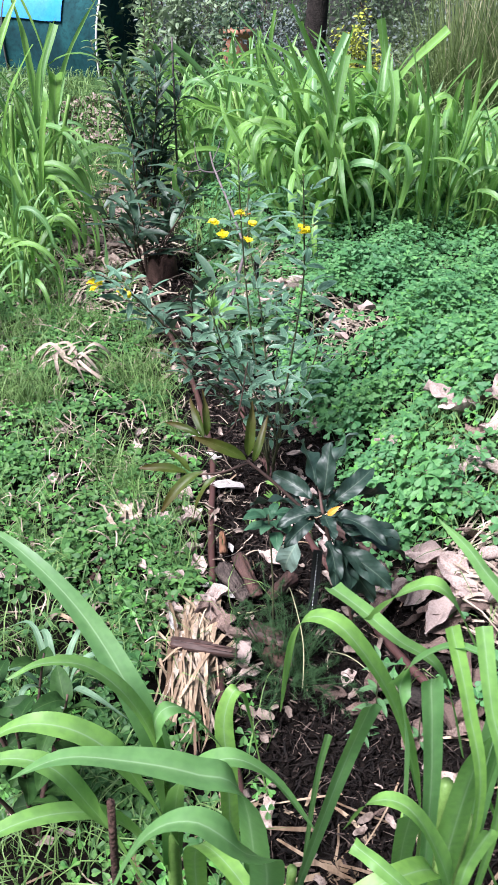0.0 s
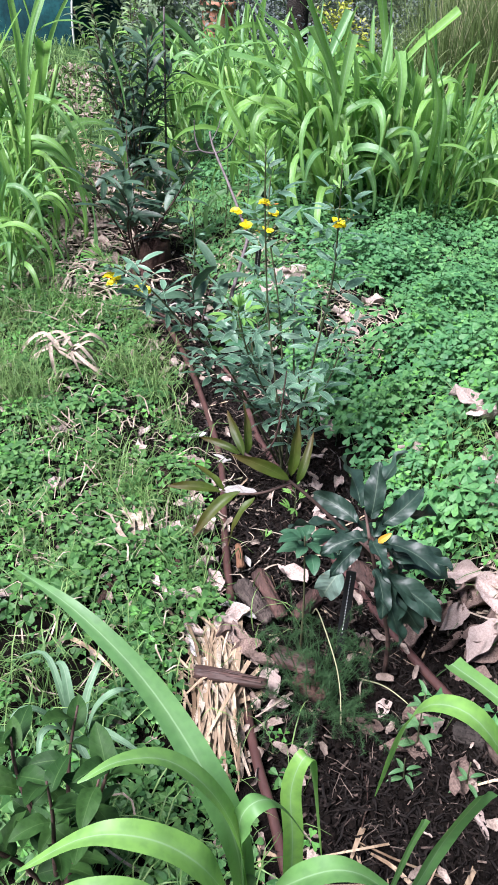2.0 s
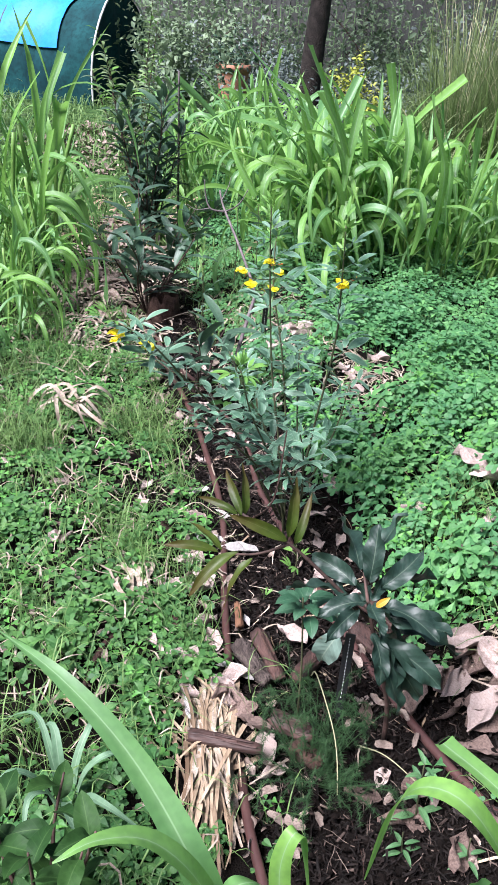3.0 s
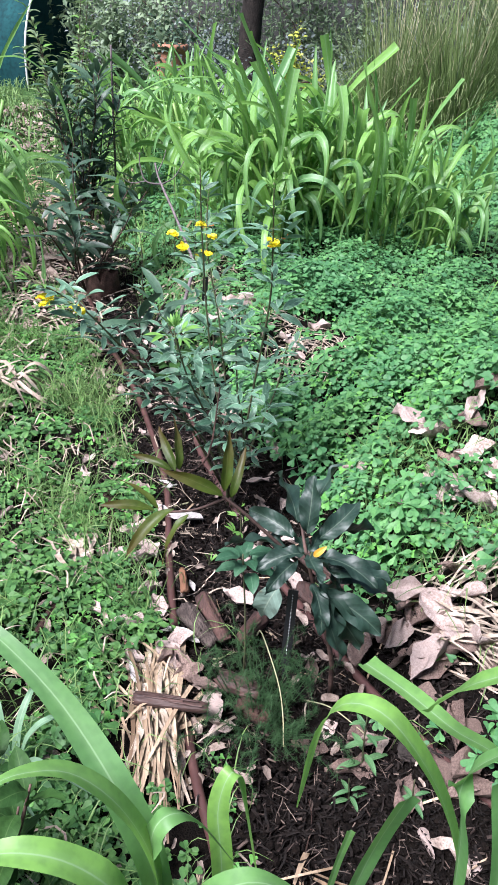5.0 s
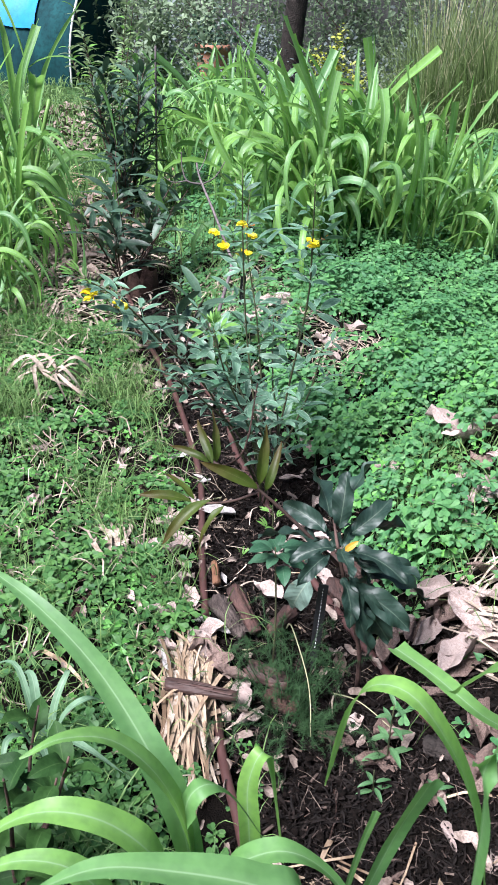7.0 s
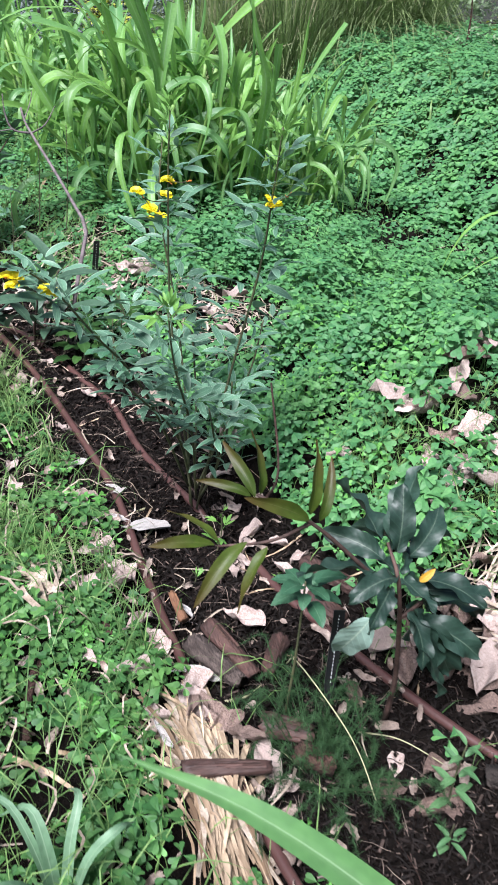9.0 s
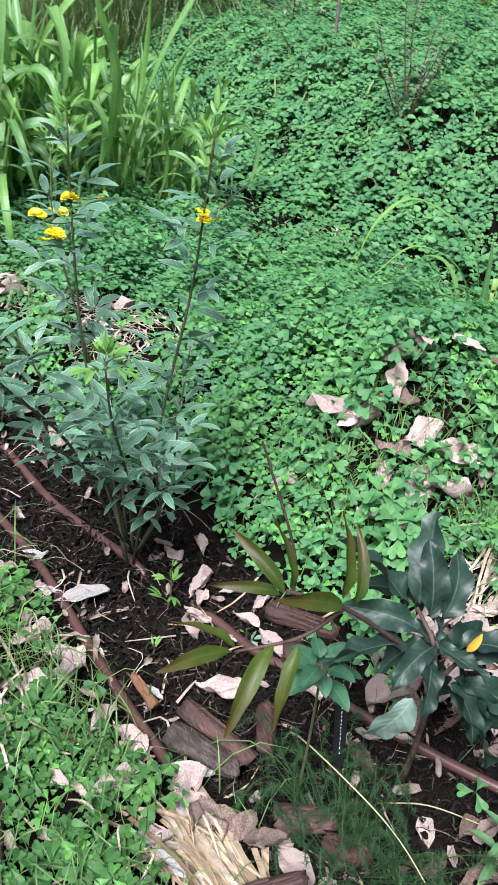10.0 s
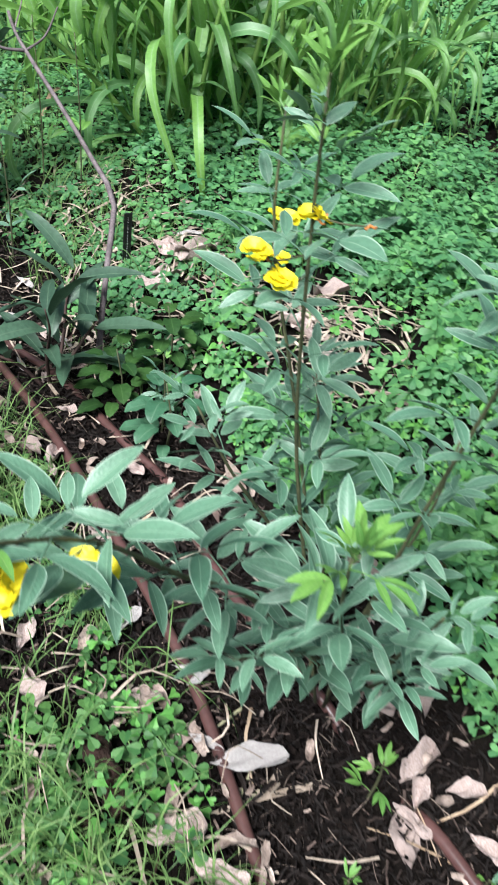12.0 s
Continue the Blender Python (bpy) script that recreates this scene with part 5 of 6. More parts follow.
for x, y, tall in ((0.40, 0.66, 0.66), (0.46, 0.74, 0.62), (0.38, 0.56, 0.6)):
    tall_grass(x, y, tall, int(x * 1000), "grass in the foreground", "low tall-grass plant with broad bright blades", 0.08)
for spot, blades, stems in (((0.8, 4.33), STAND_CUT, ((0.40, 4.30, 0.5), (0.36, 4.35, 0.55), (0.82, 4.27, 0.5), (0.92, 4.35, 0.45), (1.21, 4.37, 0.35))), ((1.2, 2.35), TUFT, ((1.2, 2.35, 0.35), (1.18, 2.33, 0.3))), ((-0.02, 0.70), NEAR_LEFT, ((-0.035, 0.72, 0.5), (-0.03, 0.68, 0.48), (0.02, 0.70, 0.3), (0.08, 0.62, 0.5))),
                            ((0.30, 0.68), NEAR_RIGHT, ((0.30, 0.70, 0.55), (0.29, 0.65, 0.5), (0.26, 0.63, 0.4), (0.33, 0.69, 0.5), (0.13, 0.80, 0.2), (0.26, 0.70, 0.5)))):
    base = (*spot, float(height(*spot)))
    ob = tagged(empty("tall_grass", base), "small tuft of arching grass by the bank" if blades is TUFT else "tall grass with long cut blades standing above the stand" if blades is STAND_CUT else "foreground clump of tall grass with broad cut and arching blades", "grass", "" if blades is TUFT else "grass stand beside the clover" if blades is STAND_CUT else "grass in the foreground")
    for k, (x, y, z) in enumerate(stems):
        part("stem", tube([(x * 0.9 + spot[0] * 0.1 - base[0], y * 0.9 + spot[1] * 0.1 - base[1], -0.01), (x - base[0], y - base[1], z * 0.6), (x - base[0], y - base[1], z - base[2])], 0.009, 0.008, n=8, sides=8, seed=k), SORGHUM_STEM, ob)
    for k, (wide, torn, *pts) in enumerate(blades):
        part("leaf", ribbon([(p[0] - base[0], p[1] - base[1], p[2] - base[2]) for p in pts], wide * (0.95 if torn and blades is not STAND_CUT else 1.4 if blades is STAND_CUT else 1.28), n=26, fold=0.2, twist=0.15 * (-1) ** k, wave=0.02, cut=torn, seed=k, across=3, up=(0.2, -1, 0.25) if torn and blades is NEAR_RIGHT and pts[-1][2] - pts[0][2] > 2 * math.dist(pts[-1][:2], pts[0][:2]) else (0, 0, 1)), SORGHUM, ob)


o = Vector((-0.34, 1.22, float(height(-0.34, 1.22))))
ob = tagged(empty("grass_tuft", o), "small tuft of broad pale grey-green grass blades", "grass")
r = random.Random(15)
for i in range(9):
    a, l = i * 2.4 + r.uniform(-0.3, 0.3), r.uniform(0.12, 0.2)
    part("leaf", ribbon([(0.01 * math.cos(a), 0.01 * math.sin(a), 0.0), (0.3 * l * math.cos(a), 0.3 * l * math.sin(a), 0.11), (0.65 * l * math.cos(a), 0.65 * l * math.sin(a), 0.15), (l * math.cos(a + 0.2), l * math.sin(a + 0.2), 0.10)], r.uniform(0.022, 0.032), n=12, fold=0.25, seed=i), HERB_GRASS, ob)


# ---- shrubs and saplings ----
def leaf_shape(length, width, profile="lance", droop=0.25, fold=0.25, wave=0.0, twist=0.0, stalk=0.06, seed=0, n=12, across=2):
    """A single leaf along +y from its stalk, face up."""
    pts = [(0, 0, 0), (0, length * stalk, 0.01 * length)]
    pts += [(0.02 * length * math.sin(seed), length * k, -droop * length * k * k + 0.06 * length * math.sin(3 * k)) for k in (0.35, 0.7, 1.0)]
    return ribbon(pts[1:], width, n=n, fold=fold, wave=wave, twist=twist, profile=profile, seed=seed, across=across)


def trifoliate(seed, slim=False):
    """A pea-family leaf: a stalk, and three narrow leaflets that spread and droop."""
    r = random.Random(seed)
    g = tube([(0, 0, 0), (0, 0.02, 0.006), (0, 0.046, 0.006)], 0.0011, 0.0008, n=4, sides=5)
    w = 0.45 if slim else 1.0
    for a, at, k in ((w * r.uniform(0.9, 1.25), 0.036, 0.88), (-w * r.uniform(0.9, 1.25), 0.036, 0.88), (r.uniform(-0.1, 0.1), 0.047, 1.0)):
        l = 0.067 * k * r.uniform(0.82, 1.15)
        leaf = leaf_shape(l, l * (r.uniform(0.22, 0.28) if slim else r.uniform(0.25, 0.30)), "point", r.uniform(-0.1, 0.2) if slim else r.uniform(-0.05, 0.16), r.uniform(0.12, 0.35), 0.012, r.uniform(-0.2, 0.2), 0.05, seed, 10, 2)
        g.join(leaf, Matrix.Translation((0, at, 0.006)) @ Matrix.Rotation(a, 4, "Z") @ Matrix.Rotation(r.uniform(-0.35, 0.1), 4, "X") @ Matrix.Rotation(r.uniform(-0.3, 0.3), 4, "Y"))
    return g


PEA_LEAVES = [trifoliate(i).mesh("leaf", PEA) for i in range(9)]
PEA_YOUNG = [trifoliate(i + 20, True).mesh("young_leaf", PEA_NEW) for i in range(5)]


def petal_shape(seed):
    r = random.Random(seed)
    g = Geo()
    for k in range(5):
        a = k * 1.256 + r.uniform(-0.3, 0.3)
        g.join(leaf_shape(0.0125, 0.0165, "ellipse", r.uniform(-0.5, 0.2), 0.25, 0.05, 0, 0.0, seed + k, 8, 2), Matrix.Rotation(a, 4, "Z") @ Matrix.Rotation(r.uniform(0.0, 0.6), 4, "X"))
    return g


FLOWERS = [petal_shape(i).mesh("flower", PETAL) for i in range(4)]
BUDS = [tube([(0, 0, 0), (0, 0.005, 0.001), (0, 0.014, -0.002), (0, 0.02, 0.001)], 0.0025, 0.0012, n=8, sides=7, knots=0.3, seed=i).mesh("bud", BUD) for i in range(3)]


def spray(ob, o, line, r, leaves, start=0.25, gap=0.042, young=3, mat=PEA_STEM, thick=0.0034, size=(0.75, 1.15)):
    """A stem along a line, with leaves set round it in a spiral and young ones at its tip."""
    pts = [(Vector(p) - o)[:] for p in line]
    part("stem", tube(pts, thick, 0.0016, n=16, sides=7, knots=0.04, seed=r.randint(0, 999)), mat, ob)
    p = curve(pts, 60)
    t = tangents(p)
    total = float(np.sum(np.linalg.norm(np.diff(p, axis=0), axis=1)))
    count = max(2, int(total * (1 - start) / gap))
    az = r.uniform(0, 6.28)
    for i in range(count + 1):
        k = start + (1 - start) * i / count
        j = min(60, int(k * 60))
        az += 2.4 + r.gauss(0, 0.3)
        out = Vector((math.cos(az), math.sin(az), 0.0))
        head = out * 1.0 + Vector(t[j]) * r.uniform(0.2, 0.9)
        new_growth = i > count - young
        me = r.choice(PEA_YOUNG if new_growth else leaves)
        if new_growth:
            head = out * r.uniform(0.4, 1.0) + Vector(t[j]) * 0.9
        sz = r.uniform(*size) * (0.72 if new_growth else 1.0) * (0.75 if k > 0.8 else 1.0)
        part("young_leaf" if new_growth else "leaf", me, PEA, ob, "lime green young leaf" if new_growth else "", aim(p[j], head, (0, 0, 1), sz, r.uniform(-0.35, 0.35)))


o = Vector((0.08, 2.2, float(height(0.08, 2.2))))
pea = tagged(empty("flowering_shrub", o), "grey-green leggy shrub with yellow pea flowers in the bed", "shrub")
r = random.Random(12)
SPRAYS_TALL = (
    ((0.08, 2.20, 0.0), (0.05, 2.26, 0.25), (0.01, 2.28, 0.50), (-0.015, 2.265, 0.78), (-0.023, 2.255, 0.94)),
    ((0.08, 2.22, 0.0), (0.07, 2.30, 0.25), (0.04, 2.38, 0.50), (0.0, 2.41, 0.70), (0.0, 2.42, 0.86)),
    ((0.09, 2.19, 0.0), (0.125, 2.165, 0.35), (0.155, 2.12, 0.65), (0.15, 2.08, 0.81), (0.14, 2.04, 0.96)),
    ((0.06, 2.18, 0.08), (-0.08, 2.10, 0.40), (-0.20, 2.02, 0.57), (-0.285, 1.97, 0.685), (-0.37, 1.91, 0.76)),
    ((0.08, 2.17, 0.05), (0.03, 2.09, 0.30), (-0.04, 2.00, 0.50), (-0.073, 1.95, 0.64)),
)
SPRAYS_LOW = (
    ((0.08, 2.22, 0.05), (0.02, 2.28, 0.28), (-0.06, 2.31, 0.42), (-0.11, 2.32, 0.53)),
    ((0.09, 2.21, 0.05), (0.15, 2.22, 0.22), (0.20, 2.22, 0.38), (0.22, 2.23, 0.50)),
    ((0.09, 2.17, 0.05), (0.10, 2.09, 0.20), (0.06, 2.02, 0.33), (0.03, 1.97, 0.42)),
    ((0.07, 2.18, 0.08), (0.0, 2.10, 0.28), (-0.10, 2.02, 0.42), (-0.16, 1.97, 0.50)),
    ((0.09, 2.17, 0.05), (0.11, 2.11, 0.20), (0.10, 2.04, 0.36), (0.08, 1.99, 0.47)),
    ((0.09, 2.23, 0.05), (0.10, 2.32, 0.25), (0.09, 2.38, 0.42), (0.09, 2.42, 0.50)),
)
SPRAYS = SPRAYS_TALL + SPRAYS_LOW
for k, line in enumerate(SPRAYS):
    spray(pea, o, line, r, PEA_LEAVES, 0.22 if k < 4 else 0.3, 0.028 if k < 4 else 0.027, 3 if k < 5 else 0, size=(0.85, 1.18) if k < 5 else (0.75, 1.05))
for i in range(3):
    a = i * 1.7 + 3.6
    part("young_leaf", PEA_YOUNG[i % 5], PEA, pea, "lime green young leaf", aim(Vector((-0.073, 1.95, 0.625)) - o, (math.cos(a), math.sin(a), 0.15), (0, 0, 1), r.uniform(0.6, 0.72)))
for i in range(4):
    a = i * 2.4
    part("young_leaf", PEA_YOUNG[i % 5], PEA, pea, "lime green young leaf", aim(Vector((-0.073, 1.95, 0.64)) - o, (0.3 * math.cos(a), 0.3 * math.sin(a), 1.0), (0, -1, 0.3), r.uniform(0.32, 0.45)))
for (x, y, z), up in (((-0.02, 2.258, 0.86), 0.9), ((-0.023, 2.255, 0.90), 1.1), ((-0.023, 2.255, 0.93), 1.6), ((-0.0, 2.42, 0.80), 0.9), ((0.0, 2.42, 0.84), 1.3), ((0.146, 2.06, 0.88), 0.9), ((0.142, 2.045, 0.93), 1.3)):
    for i in range(3):
        a = i * 2.1 + 9 * z
        part("young_leaf", PEA_YOUNG[i % 5], PEA, pea, "lime green young leaf", aim(Vector((x, y, z)) - o, (math.cos(a), math.sin(a), up), (0, 0, 1), r.uniform(0.4, 0.58)))
for (x, y, z), n, buds in (((-0.063, 2.225, 0.745), 4, 1), ((-0.075, 2.23, 0.775), 2, 1), ((-0.015, 2.265, 0.80), 2, 2), ((0.012, 2.2, 0.82), 0, 2), ((-0.01, 2.41, 0.69), 3, 2), ((0.01, 2.43, 0.73), 2, 2), ((0.15, 2.08, 0.81), 4, 2), ((0.175, 2.07, 0.83), 0, 2),
                           ((-0.286, 1.963, 0.69), 3, 1), ((-0.354, 1.924, 0.72), 5, 1)):
    near = min((q for line in SPRAYS for q in curve(line, 40)), key=lambda q: (q[0] - x) ** 2 + (q[1] - y) ** 2 + (q[2] - z + 0.03) ** 2)
    stalk = part("flower_stalk", tube([tuple(Vector(near) - o), (lerp(near[0], x, 0.6) - o.x, lerp(near[1], y, 0.6) - o.y, z - o.z - 0.012), (x - o.x, y - o.y - 0.008, z - o.z)], 0.0012, 0.001, n=6, sides=5), PEA_STEM, pea)
    for i in range(n):
        part("flower", r.choice(FLOWERS), PETAL, stalk, "bright yellow pea flower", aim((x - o.x + r.uniform(-0.016, 0.016), y - o.y - 0.012 + r.uniform(-0.012, 0.012), z - o.z + r.uniform(-0.014, 0.012)), (r.uniform(-1, 1), -1, r.uniform(-0.3, 0.6)), (0, -0.5, 1), r.uniform(0.95, 1.25)))
    for i in range(buds):
        part("bud", r.choice(BUDS), BUD, stalk, "orange red bud", aim((x - o.x, y - o.y - 0.008, z - o.z), (r.uniform(-1, 1), r.uniform(-1, 0.3), r.uniform(-0.2, 0.6)), (0, 0, 1), 0.65))

# seedlings of the same kind
for x, y, tall, lime in ((0.105, 2.04, 0.13, True), (0.02, 1.93, 0.05, True), (0.20, 1.88, 0.06, False), (-0.02, 2.93, 0.22, False), (-0.35, 4.3, 0.5, True), (-0.15, 4.15, 0.5, True), (-0.05, 4.0, 0.45, True), (-0.28, 3.75, 0.35, False)):
    q = Vector((x, y, float(height(x, y))))
    ob = tagged(empty("seedling", q), "small upright seedling with narrow green leaves", "seedling", "seedlings in the bed")
    spray(ob, q, [(x, y, q.z - 0.005), (x + 0.005, y - 0.005, q.z + tall * 0.5), (x, y - 0.01, q.z + tall)], random.Random(int(x * 1000) + 5), PEA_YOUNG if lime else PEA_LEAVES, 0.25, 0.02 if tall < 0.3 else 0.045, 2, PEA_STEM, 0.0025, (0.28, 0.45) if tall < 0.1 else (0.4, 0.65) if tall < 0.3 else (0.7, 1.0))

# leafy weed under the foreground grass
WEED = leaf_material("weed leaf", (0.045, 0.115, 0.045), (0.085, 0.175, 0.070), rib=(0.16, 0.25, 0.13), rough=0.5, clear=0.15, grain=50, thin=0.5, spec=0.35)
WEED_LEAVES = [leaf_shape(0.062, 0.017, "lance", 0.15 + 0.1 * i, 0.3, 0.03, 0.1, 0.08, i, 10, 2).mesh("leaf", WEED) for i in range(3)]
for x, y, tall in ((0.325, 1.285, 0.17), (0.40, 1.18, 0.09), (0.29, 1.215, 0.07)):
    q = Vector((x, y, float(height(x, y))))
    ob = tagged(empty("weed_seedling", q), "upright weed with narrow paired green leaves", "weed", "weeds in the bed")
    part("stem", tube([(0, 0, -0.005), (-0.004, 0.004, tall * 0.5), (-0.008, 0.0, tall)], 0.002, 0.0012, n=6, sides=6), PEA_STEM, ob)
    for i in range(6 if tall > 0.1 else 3):
        for side in (0, 1):
            a = i * 1.57 + side * math.pi + 0.3
            k = (i + 1) / 6.3
            part("leaf", WEED_LEAVES[i % 3], WEED, ob, "", aim((-0.006 * k, 0, tall * k), (math.cos(a), math.sin(a), 0.15 + 0.6 * k * k), (0, 0, 1), (1.0 - 0.45 * k) * (1 if tall > 0.1 else 0.7)))

# dark glossy sapling with bronze shoots
GLOSSY_LEAVES = [leaf_shape(0.158, 0.054, "ellipse", 0.05 + 0.09 * i, 0.40, 0.15, 1.0 * (-1) ** i, 0.08, i, 22, 3).mesh("leaf", GLOSSY) for i in range(6)]
PALE_LEAF = leaf_shape(0.12, 0.046, "lance", 0.3, 0.2, 0.07, 0.3, 0.08, 3, 16, 3).mesh("leaf", PALE)
BRONZE_LEAVES = [leaf_shape(0.100, 0.0185, "lance", 0.10 + 0.12 * i, 0.45, 0.06, 0.9 * (-1) ** i, 0.06, i, 14, 2).mesh("young_leaf", BRONZE) for i in range(5)]
o = Vector((0.285, 1.47, float(height(0.285, 1.47))))
sap = tagged(empty("sapling", o), "young tree with dark glossy long leaves and bronze shoots", "sapling")
for line, r0, r1 in ((((0.285, 1.47, 0.0), (0.272, 1.455, 0.13), (0.225, 1.42, 0.30), (0.192, 1.41, 0.42), (0.182, 1.45, 0.465)), 0.006, 0.0025), (((0.20, 1.415, 0.38), (0.12, 1.43, 0.455), (0.038, 1.435, 0.53), (-0.05, 1.44, 0.585)), 0.004, 0.0025),
                     (((0.038, 1.435, 0.53), (-0.02, 1.44, 0.50), (-0.085, 1.478, 0.468)), 0.003, 0.002), (((0.215, 1.415, 0.33), (0.25, 1.41, 0.37), (0.27, 1.40, 0.385)), 0.004, 0.0025)):
    part("stem", tube([(Vector(p) - o)[:] for p in line], r0, r1, n=12, sides=7, knots=0.06), STICK, sap)
part("dead_twig", tube([(Vector(p) - o)[:] for p in ((-0.04, 1.44, 0.57), (0.006, 1.51, 0.575), (0.027, 1.64, 0.652))], 0.0022, 0.0016, n=8, sides=6, knots=0.1), BARK, sap, "dry dark twig")


def leaf_to(name, mesh, length, mat, base, tip, roll, label="", up=(0.1, -0.35, 1)):
    """A leaf of the sapling that reaches from its base to its tip."""
    d = Vector(tip) - Vector(base)
    part(name, mesh, mat, sap, label, aim(Vector(base) - o, d, up, d.length / length, roll))


DARK_LEAVES = (((0.185, 1.45, 0.455), (0.255, 1.523, 0.558)), ((0.178, 1.45, 0.455), (0.147, 1.587, 0.505)), ((0.172, 1.42, 0.45), (0.085, 1.477, 0.49)), ((0.165, 1.42, 0.43), (0.045, 1.45, 0.447)),
               ((0.235, 1.41, 0.38), (0.395, 1.40, 0.345)), ((0.20, 1.39, 0.43), (0.305, 1.36, 0.455)), ((0.21, 1.44, 0.43), (0.335, 1.51, 0.42)), ((0.205, 1.39, 0.38), (0.315, 1.35, 0.25)),
               ((0.205, 1.385, 0.39), (0.270, 1.335, 0.30)), ((0.195, 1.38, 0.39), (0.235, 1.315, 0.33)), ((0.205, 1.43, 0.44), (0.30, 1.46, 0.50)), ((0.225, 1.42, 0.35), (0.31, 1.45, 0.27)),
               ((0.215, 1.40, 0.41), (0.345, 1.37, 0.40)), ((0.22, 1.39, 0.36), (0.34, 1.34, 0.31)), ((0.21, 1.38, 0.37), (0.27, 1.30, 0.26)), ((0.23, 1.42, 0.38), (0.36, 1.46, 0.37)), ((0.175, 1.40, 0.42), (0.115, 1.335, 0.43)), ((0.20, 1.45, 0.44), (0.215, 1.56, 0.45)), ((0.19, 1.43, 0.45), (0.20, 1.47, 0.56)))
r = random.Random(3)
for k, (base, tip) in enumerate(DARK_LEAVES):
    leaf_to("leaf", GLOSSY_LEAVES[k % 6], 0.158, GLOSSY, base, tip, r.uniform(-0.7, 0.7))
for i in range(7):
    a = i * 2.4
    part("leaf", r.choice(GLOSSY_LEAVES), GLOSSY, sap, "", aim(Vector((0.195, 1.41, 0.425)) - o, (math.cos(a), math.sin(a), r.uniform(-0.5, 1.1)), (0.1, -0.35, 1), r.uniform(0.35, 0.62), r.uniform(-0.7, 0.7)))
leaf_to("leaf", PALE_LEAF, 0.12, PALE, (0.146, 1.381, 0.386), (0.099, 1.40, 0.262), 0.2, "pale silvery torn leaf", (-0.1, -1, 0.8))
part("leaf", leaf_shape(0.032, 0.012, seed=5).mesh("leaf", YOLK), YOLK, sap, "yellowed small leaf", aim(Vector((0.195, 1.365, 0.455)) - o, (0.03, -0.01, 0.04), (0, -1, 1), 1.0))
BRONZE_TIPS = (((0.038, 1.435, 0.532), (-0.068, 1.419, 0.600)), ((0.036, 1.44, 0.535), (0.037, 1.452, 0.650)), ((-0.05, 1.44, 0.575), (-0.086, 1.488, 0.648)), ((-0.045, 1.44, 0.58), (-0.05, 1.441, 0.668)), ((-0.055, 1.44, 0.58), (-0.115, 1.45, 0.625)),
               ((-0.085, 1.48, 0.468), (-0.190, 1.471, 0.494)), ((-0.08, 1.478, 0.47), (-0.150, 1.50, 0.53)), ((-0.048, 1.447, 0.500), (-0.147, 1.389, 0.463)), ((-0.022, 1.435, 0.500), (-0.088, 1.376, 0.450)), ((0.045, 1.43, 0.53), (0.075, 1.43, 0.615)))
for k, (base, tip) in enumerate(BRONZE_TIPS):
    leaf_to("young_leaf", BRONZE_LEAVES[k % 5], 0.100, BRONZE, base, tip, r.uniform(-0.5, 0.5), "bronze olive young leaf", (0, -0.5, 0.8))

# upright round-leaved herb beside the logs
o = Vector((0.10, 1.52, float(height(0.10, 1.52))))
ob = tagged(empty("upright_herb", o), "upright herb with oval blue-green leaves beside logs", "herb")
ROUND = [leaf_shape(0.052, 0.028, "lance", 0.3, 0.2, 0.04, 0, 0.1, i, 10, 2).mesh("leaf", HERB_LEAF) for i in range(3)]
for i in range(14):
    a, k = i * 2.4, i / 13
    part("leaf", ROUND[i % 3], HERB_LEAF, ob, "", aim((-0.02 * k + 0.008 * math.cos(a), -0.02 * k + 0.008 * math.sin(a), 0.315 + 0.06 * k), (math.cos(a), math.sin(a), 0.05 + 0.5 * k), (0, 0, 1), r.uniform(0.75, 1.15)))
part("stem", tube([(0, 0, -0.005), (-0.005, -0.008, 0.18), (-0.02, -0.02, 0.375)], 0.003, 0.0018, n=8), PEA_STEM, ob)
# nettle-like herb behind the flowering shrub
for x, y, n, seed in ((-0.10, 3.02, 22, 1), (-0.02, 2.88, 16, 2), (0.03, 3.10, 20, 3)):
    o = Vector((x, y, float(height(x, y))))
    ob = tagged(empty("leafy_herb", o), "leafy low green herb growing from mulch", "herb", "herbs behind the shrub")
    part("stem", tube([(0, 0, -0.005), (0.01, 0, 0.08), (0, 0.01, 0.17)], 0.003, 0.0015, n=5), PEA_STEM, ob)
    HERB = [leaf_shape(0.06, 0.036, "ellipse", 0.35, 0.2, 0.05, 0, 0.1, i, 9, 2).mesh("leaf", (CITRUS, HERB_LEAF, CITRUS)[seed - 1]) for i in range(3)]
    for i in range(n):
        a = i * 2.4 + seed
        part("leaf", HERB[i % 3], CITRUS, ob, "", aim((0.03 * math.cos(a), 0.03 * math.sin(a), 0.03 + 0.14 * i / n), (math.cos(a), math.sin(a), 0.3), (0, 0, 1), r.uniform(0.7, 1.2)))

